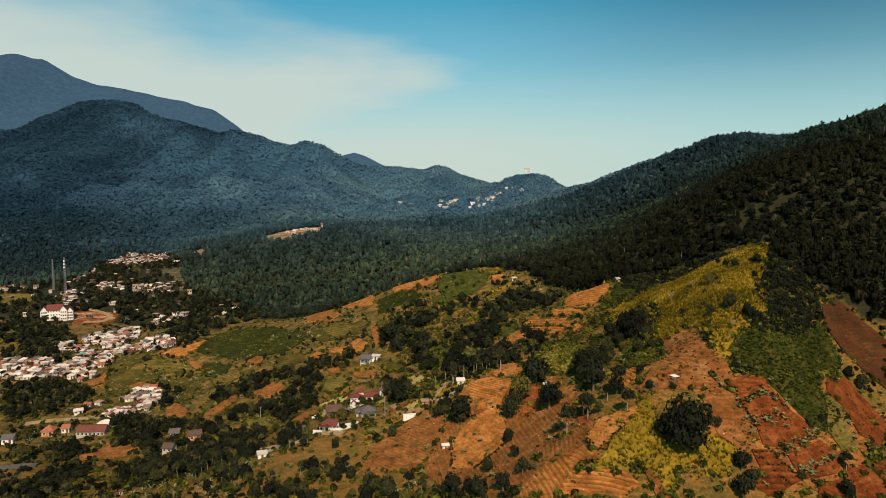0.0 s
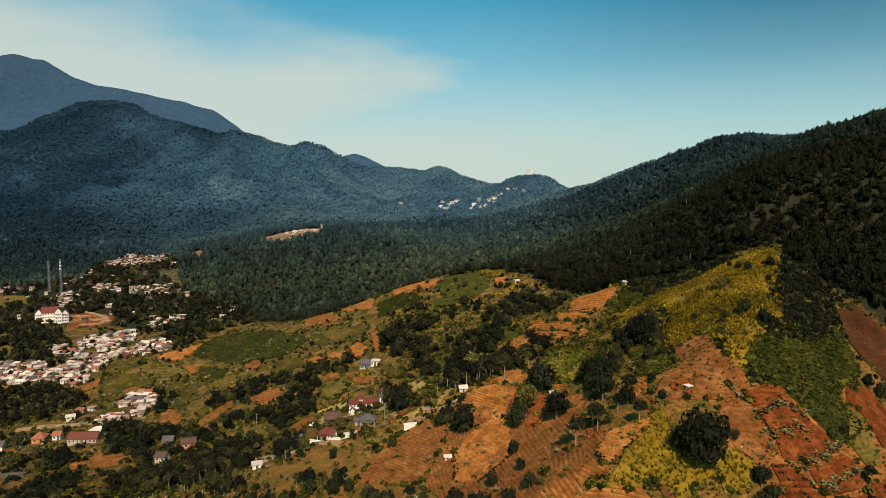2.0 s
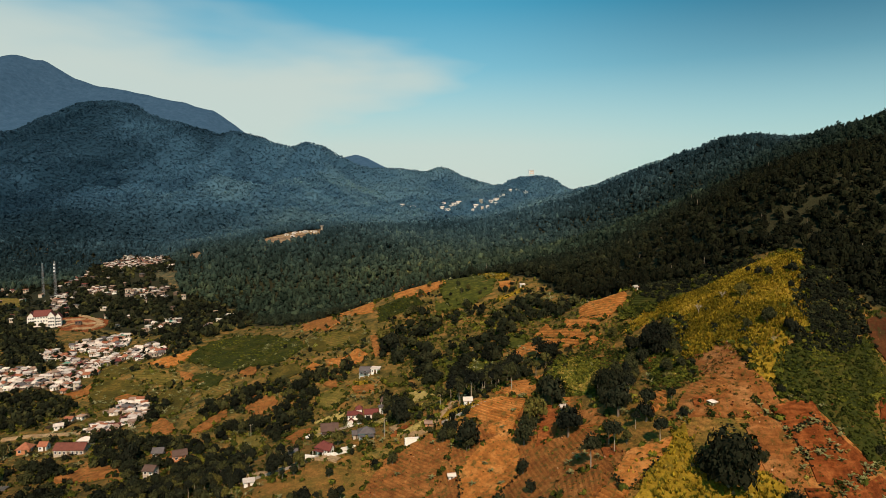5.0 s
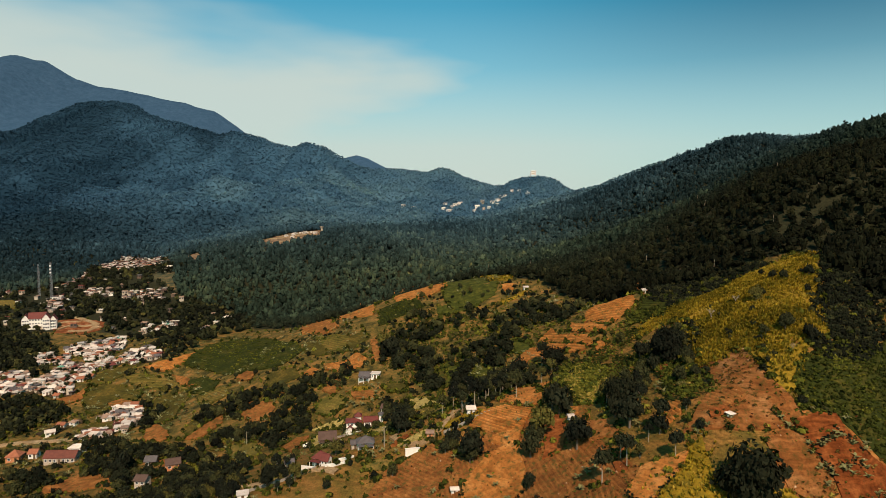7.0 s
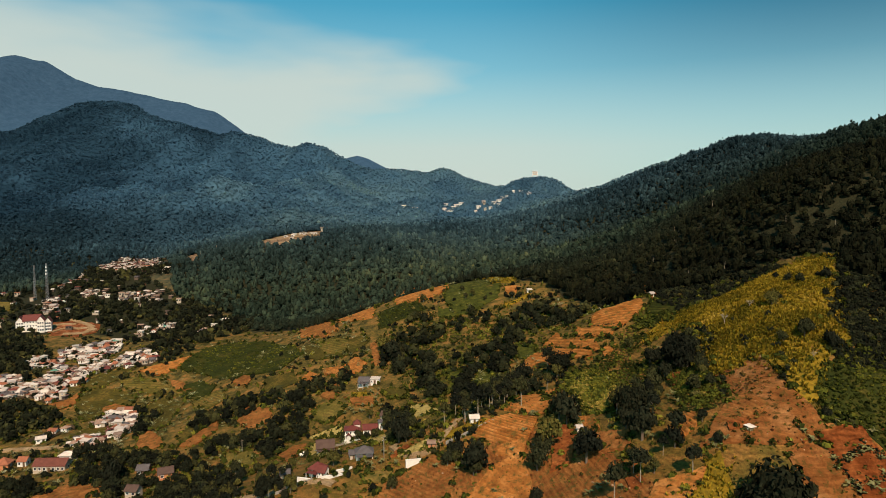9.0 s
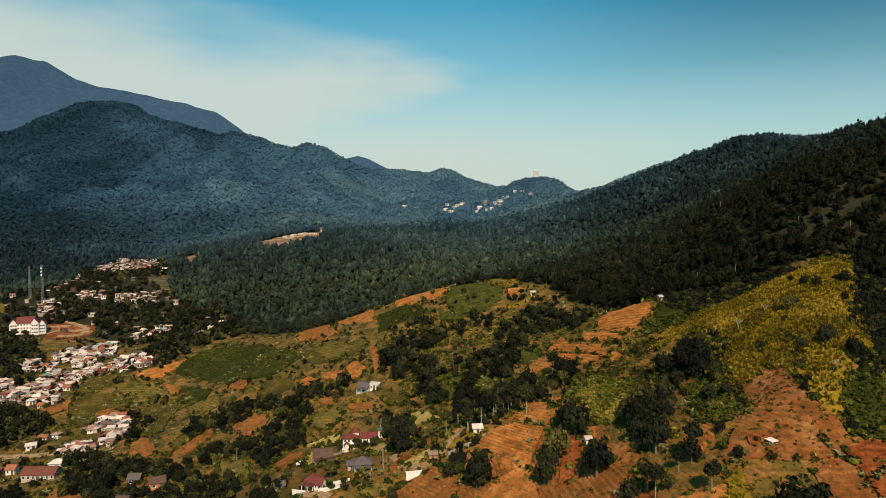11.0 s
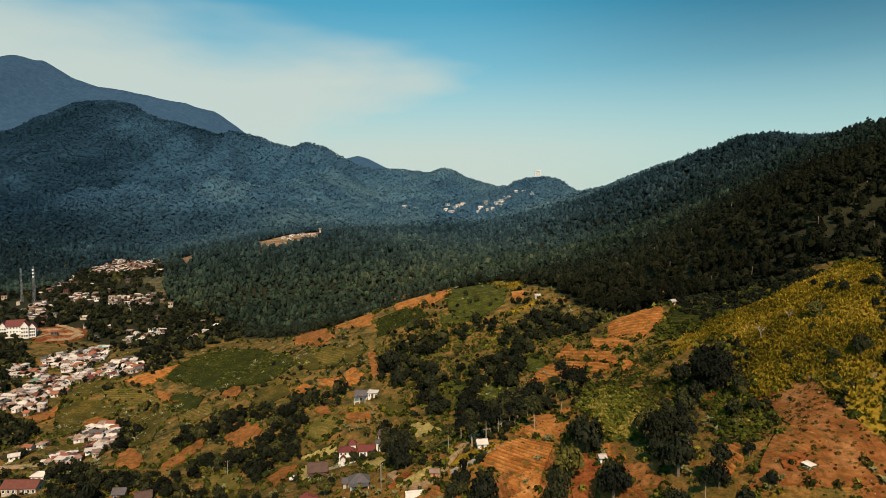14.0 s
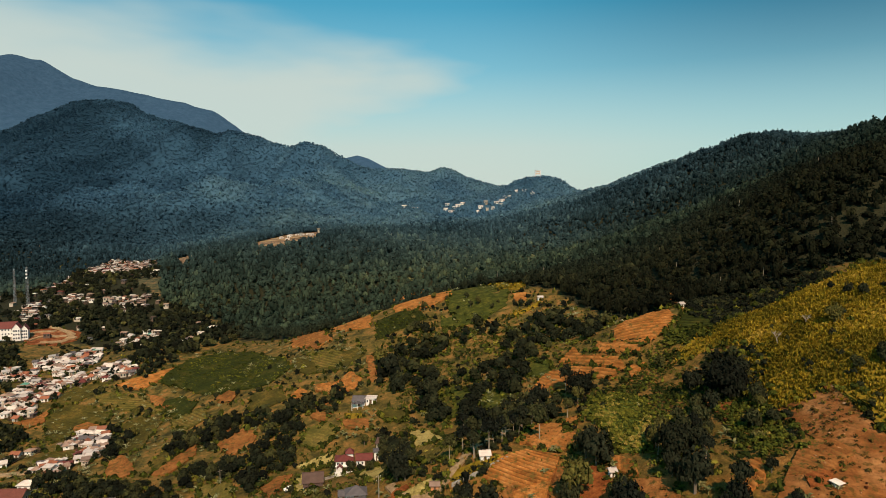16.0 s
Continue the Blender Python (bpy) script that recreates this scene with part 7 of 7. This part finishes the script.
field("pasture", 0, [(-6.4, 323.0), (-1.5, 329.9), (5.6, 319.5), (5.6, 306.4), (-1.7, 301.9)], note="verdant")
field("pasture", 0, [(10.4, 311.2), (15.0, 317.3), (18.7, 305.5), (15.3, 291.3), (10.8, 299.0)], note="verdant")
field("pasture", 0, [(2.5, 341.2), (10.2, 339.7), (10.9, 329.6), (4.7, 330.0)], note="verdant")
field("pasture", 0, [(30.6, 328.7), (38.2, 322.7), (40.1, 312.3), (33.2, 312.6), (28.2, 319.0)], note="verdant")
ribbon("lane", "pale worn lane winding below the hamlet", [(-38, 228), (-47, 233), (-60, 231), (-72, 236), (-80, 250)], 2.6, M["path"])
ribbon("lane", "pale earth lane along the ridge to the hamlet", [(-21, 248), (-17, 238), (-9, 233), (-4, 238), (4, 250), (14, 262), (26, 280)], 2.8, M["path"])
ribbon("stone_wall", "low grey stone terrace wall below the villa", [(-72, 229), (-64, 230.5), (-54, 229.5), (-46, 233)], 0.7, M["stone"], 0.9)
ribbon("stone_wall", "grey stone terrace wall of the white house", [(-57, 284), (-50, 284.5), (-43, 283.5)], 0.7, M["stone"], 0.9)
ribbon("stone_wall", "dark stone wall along the ridge lane", [(-2.5, 235.1), (2.6, 234.8), (7.5, 236.0), (13.4, 238.9)], 0.8, M["stone"], 0.9)
ribbon("path", "narrow pale footpath through the grove", [(6.4, 302.7), (7.2, 310.9), (10.2, 316.4), (13.1, 324.2), (15.0, 332.1), (14.6, 340.9)], 2.0, M["path"])
ribbon("road", "grey asphalt road climbing through the town", [(-345, 570), (-357, 591), (-374, 629), (-382, 655), (-407, 686)], 5.0, M["asphalt"])
ribbon("track", "pale dirt track across the dug earth", [(-342, 560), (-330, 562), (-312, 552), (-298, 543), (-296, 528), (-310, 521)], 4.0, M["path"], 1.0)
for pts in [[(-320.0, 521.8), (-317.5, 536.4), (-303.3, 536.3), (-297.7, 544.7)], [(-331.7, 536.5), (-326.2, 546.7), (-315.4, 548.7)], [(-303.2, 520.6), (-296.8, 529.3), (-293.2, 538.6)]]:
    ribbon("track", "pale dirt cut across the dug earth", pts, 2.6, M["path"], 1.3)
for pts in ([(-246, 862), (-222, 850), (-196, 860), (-174, 848)], [(-240, 890), (-214, 878), (-190, 886), (-176, 878)], [(-236, 925), (-212, 908), (-192, 914)], [(-228, 800), (-206, 808), (-190, 826)]):
    ribbon("terrace", "pale worn terrace of the clearing in the forest", pts, 7.0, M["path"], 1.2)
ribbon("road", "pale road past the long hall", [(-232, 331), (-220, 335), (-202, 334), (-190, 338)], 3.4, M["path"])
ribbon("road", "grey lane at the edge of the grove", [(-215, 268), (-200, 272), (-186, 272)], 4.0, M["asphalt"])
ribbon("road", "pale road through the forest to the clearing", [(-300, 770), (-285, 795), (-262, 815), (-245, 840)], 6.0, M["path"], 3.0)

for k, x, y, h in [(1, -19, 222, 5.7), (1, -25, 223, 4.3), (1, -36, 207, 6.0), (1, -34, 232, 3.0), (1, -29, 298, 7.6), (1, -19, 250, 12.0), (1, -41, 243, 7.5), (1, -86, 275, 7.3), (1, -40, 220, 4.3), (1, -30, 281, 3.6)]:
    tree(k, x, y, h)
for k, x, y, h in [(0, 2, 282, 8.1), (2, 66, 163, 17.4)]:
    tree(k, x, y, h)
for k, x, y, h in [(1, -17, 423, 6.7), (1, -12, 442, 5.6), (1, -31, 359, 13.8), (1, -37, 374, 12.0), (1, -26, 365, 8.2), (1, -11, 324, 12.4), (1, -104, 409, 4.0), (1, -74, 433, 4.2)]:
    tree(k, x, y, h)
for k, x, y, h in [(1, -81, 427, 4.2), (1, -83, 550, 3.9), (0, 40, 292, 11.3), (0, 25, 278, 9.8), (0, 8, 277, 9.7), (1, 29, 285, 11.9), (1, 42, 280, 8.1), (1, -214, 307, 9.5), (1, -175, 317, 8.1), (1, -141, 286, 13.2), (1, -198, 277, 10.9), (1, -162, 370, 5.8), (1, -109, 234, 4.9)]:
    tree(k, x, y, h)
for k, x, y, h in [(1, -204, 415, 6.6), (1, -171, 395, 5.5), (1, -165, 393, 4.8)]:
    tree(k, x, y, h)
for x, y, h in [(4, 244, 9), (10, 247, 8), (1, 251, 10), (13, 252, 9), (17, 257, 8), (20, 260, 10), (24, 266, 9), (28, 270, 8), (-3, 248, 9), (33, 274, 9), (36, 268, 8)]:
    tree(0, x, y, h)


for x, y in [(-23, 244), (-28, 238)]:
    banana(x, y)
for x, y in [(-26, 234), (-32, 206), (-44, 314), (-47, 318), (-41, 314), (-54, 211), (-91, 340), (-17, 215), (-92, 387), (-98, 386), (-79, 403), (-38, 426), (-34, 408), (-44, 417), (-8, 411), (-38, 327), (-136, 412), (-109, 403)]:
    banana(x, y)
for k, x, y, h in [(1, 6.0, 216.7, 13.5), (1, 1.3, 226.4, 7.0), (1, 23.6, 208.9, 9.8), (1, 28.1, 215.3, 13.3), (1, 35.3, 225.5, 13.9), (1, 35.8, 201.4, 12.2), (1, 21.6, 196.2, 6.2), (1, 22.3, 183.4, 4.9), (1, 22.7, 168.9, 6.4), (1, 13.5, 181.0, 6.2), (0, 37.3, 179.3, 11.0), (0, 44.1, 181.6, 9.6), (0, 43.9, 186.3, 7.9), (0, 54.6, 177.0, 8.5), (0, 55.4, 189.7, 10.0), (0, 51.8, 188.4, 6.0), (1, 48.0, 183.5, 4.9), (1, 63.1, 183.5, 3.9), (1, 79.2, 171.8, 4.3), (1, 82.4, 163.6, 8.1), (1, 84.2, 160.9, 6.7), (1, 78.7, 154.9, 9.2), (1, 90.7, 186.5, 4.2), (1, 38.7, 157.4, 3.1)]:
    tree(k, x, y, h)
for k, x, y, h in [(1, 2.6, 172.7, 9.4), (1, 10.5, 165.6, 8.1), (1, 16.6, 163.8, 7.1), (1, 7.5, 171.6, 5.9), (1, 49.9, 198.8, 12.5), (1, 48.0, 206.8, 8.6), (0, 117.4, 172.5, 6.9), (1, 112.8, 164.8, 7.3), (1, 116.5, 183.0, 4.4), (1, 149.9, 214.2, 7.9), (1, 145.1, 214.9, 5.7), (1, 107.3, 244.2, 7.8), (1, 103.2, 218.0, 5.7), (1, 106.8, 210.8, 7.5), (1, 97.1, 219.5, 3.5), (1, 97.0, 226.5, 2.2), (1, 91.0, 230.9, 2.2), (1, 89.7, 225.0, 2.2), (1, 93.9, 217.5, 2.1), (1, 90.8, 204.2, 2.4), (1, 131.6, 254.4, 6.2), (1, 125.7, 244.8, 4.0), (1, 120.9, 259.3, 5.0), (1, 131.5, 290.8, 3.7)]:
    tree(k, x, y, h)
for k, x, y, h in [(1, 105.3, 300.2, 2.5), (1, 99.8, 263.2, 2.5), (2, 72.6, 235.0, 13.5), (2, 51.6, 213.7, 11.5), (1, 75.5, 223.4, 7.5), (1, 68.8, 212.3, 7.0), (1, 73.0, 211.3, 5.0), (2, 43.3, 283.6, 11.8), (0, 23.8, 248.2, 11.9), (0, 18.6, 255.8, 6.7), (0, 15.2, 261.2, 5.3), (0, 8.5, 244.4, 11.6), (0, 3.4, 248.5, 7.3), (0, 4.3, 244.1, 7.5), (1, 34.1, 232.4, 11.1), (1, 36.7, 226.9, 7.0), (0, 35.6, 224.3, 3.8), (1, 26.1, 215.0, 9.0), (1, 6.8, 224.0, 7.2), (1, 1.6, 228.3, 4.4), (1, 36.9, 208.3, 7.9), (1, 35.3, 207.3, 6.3), (0, 48.6, 218.2, 7.1), (1, 48.8, 209.8, 4.8)]:
    tree(k, x, y, h)
for k, x, y, h in [(1, 63.8, 184.2, 3.6), (1, 63.8, 194.2, 4.2), (1, 90.5, 203.2, 2.3), (1, 101.8, 215.4, 7.3), (1, 96.6, 216.9, 4.3), (1, 90.5, 227.0, 3.4), (1, 97.1, 224.5, 2.6), (1, 92.9, 211.0, 2.8), (1, 102.6, 237.3, 3.2), (1, 110.2, 245.9, 4.6), (1, 96.2, 247.5, 2.9), (1, 122.7, 255.1, 5.4), (1, 122.8, 271.0, 3.8), (1, 53.0, 201.7, 5.6), (1, 69.2, 250.9, 9.0), (1, 71.1, 281.8, 6.9), (1, 50.6, 230.2, 5.4), (1, 55.1, 189.4, 7.3), (1, 67.7, 232.6, 7.4)]:
    tree(k, x, y, h)
for x, y in [(88.0, 178.7), (91.0, 177.8), (96.4, 182.0), (94.9, 180.6), (100.8, 180.3), (104.5, 182.4), (89.0, 175.3), (91.5, 173.5), (89.6, 172.9), (95.1, 175.7), (97.7, 175.9), (100.9, 177.1), (101.6, 175.3), (108.5, 178.4), (101.0, 172.4), (104.7, 174.6), (110.6, 177.5), (113.3, 179.2), (104.0, 168.9), (105.7, 167.6), (101.2, 166.9), (103.9, 167.3), (111.5, 173.2), (115.7, 174.5), (128.4, 189.1), (126.6, 183.5), (127.1, 183.0), (133.8, 184.9), (157.4, 214.7), (151.3, 214.7), (83.7, 182.5), (84.8, 181.0), (101.1, 186.1), (91.7, 185.0), (89.2, 160.6), (97.7, 169.3)]:
    banana(x, y)
for x, y in [(37.3, 191.1), (34.9, 187.8), (38.4, 187.3), (32.2, 182.3), (39.3, 183.5), (32.2, 187.3), (36.1, 189.3), (-5.1, 226.1), (1.3, 220.8), (-4.7, 207.5), (11.0, 206.0), (12.7, 201.9), (15.3, 176.5), (16.5, 170.9), (-6.3, 193.3), (6.8, 198.5), (15.9, 194.3), (26.5, 239.0), (28.2, 239.1), (27.5, 240.1), (23.3, 228.9), (17.8, 222.2), (33.7, 234.5), (38.2, 223.8), (38.3, 221.3), (51.5, 198.0), (51.1, 200.1), (64.1, 211.0), (64.1, 215.6), (62.6, 215.3), (62.5, 208.9), (76.9, 266.1), (56.4, 259.7), (51.6, 196.7), (40.4, 235.8)]:
    banana(x, y)
for k, x, y, h in [(1, -171.5, 392.4, 6.8), (1, -164.3, 389.2, 5.5), (1, -161.7, 364.4, 7.5), (1, -160.3, 367.5, 6.8), (1, -205.7, 413.8, 6.0), (1, -203.3, 414.7, 6.9), (1, -191.8, 418.5, 4.3), (1, -187.2, 416.3, 4.3), (1, -85.7, 335.4, 4.5), (1, -36.4, 305.5, 5.6), (1, -20.1, 260.6, 9.7), (1, -17.3, 267.0, 9.0), (1, -27.6, 293.6, 7.6), (1, -1.9, 224.6, 7.0), (1, 0.8, 224.0, 6.0), (1, 6.7, 216.6, 7.2), (1, -30.3, 274.6, 5.5), (1, -38.4, 283.3, 5.7), (1, -34.1, 277.9, 4.6), (1, -58.2, 249.9, 4.7), (1, -63.5, 303.7, 3.4), (1, -45.2, 288.8, 5.4), (1, -79.3, 261.9, 7.6), (1, -84.4, 262.8, 7.7), (1, -8.7, 253.4, 4.5), (1, -13.0, 270.4, 3.4)]:
    tree(k, x, y, h)
for x, y in [(-48.3, 315.8), (-45.8, 316.8), (-42.8, 314.5), (-40.1, 314.0), (-37.4, 313.6), (-42.1, 318.7), (-35.6, 320.4), (-34.7, 325.0), (-36.0, 316.7), (-32.1, 313.1), (-35.8, 329.5), (-39.3, 329.1), (-21.4, 240.0), (-23.0, 237.2), (-25.3, 240.3), (-18.9, 233.5), (-29.1, 239.2), (-98.0, 324.7), (-90.8, 323.8), (-97.9, 316.2), (-110.5, 336.9), (-11.0, 311.7), (-7.0, 305.3), (-13.8, 314.0), (-101.0, 457.7), (-78.4, 414.0), (-84.0, 415.2), (-106.2, 411.0), (-98.1, 387.5), (-140.8, 457.4), (-154.9, 441.5), (-159.4, 414.6)]:
    banana(x, y)
for k, x, y, h in [(1, -58.2, 276.9, 4.0), (1, -52.5, 266.5, 3.3), (1, -40.7, 252.3, 4.0), (1, -61.1, 265.7, 4.3), (1, -75.6, 269.7, 5.4), (1, -64.5, 240.3, 6.1), (1, -56.1, 231.0, 5.4)]:
    tree(k, x, y, h)
for k, x, y, h in [(1, 7.5, 423.7, 4.9), (1, 13.4, 408.7, 6.1), (1, 9.3, 408.5, 4.7), (1, 2.3, 410.6, 3.4), (1, 35.5, 392.1, 5.8), (1, 25.6, 421.7, 2.5), (1, 42.5, 418.5, 3.5), (1, 20.6, 397.2, 3.9), (1, 28.2, 380.3, 4.4), (1, -4.2, 430.6, 3.6)]:
    tree(k, x, y, h)
for (x0, y0), (x1, y1) in AGAVE_ROWS:
    k = max(2, int(math.hypot(x1 - x0, y1 - y0) / 2.0))
    for j in range(k):
        banana(x0 + (x1 - x0) * j / (k - 1), y0 + (y1 - y0) * j / (k - 1))
for name in ("belt_far", "belt_west", "belt_middle", "belt_north", "belt_east", "belt_edge", "cluster", "cluster_low", "low_lane", "small_east"):
    field("tan", 0, TOWN[name], note="yard")
for x, y, h in [(94.5, 249.8, 4.2), (103.5, 252.0, 3.6), (99.0, 206.5, 2.8)]:
    bare_tree(x, y, h)
for x, y in [(-91.4, 298.8), (-23.4, 240.8), (-23.8, 243.3)]:
    utility_pole(x, y)
parked_car(-59.6, 279.8, 20)
hamlet()
big_white_hall()
build_town()
build_distant_houses()
towers()
build_woods()
build_scrub()
build_forest()
build_mountain_canopy()
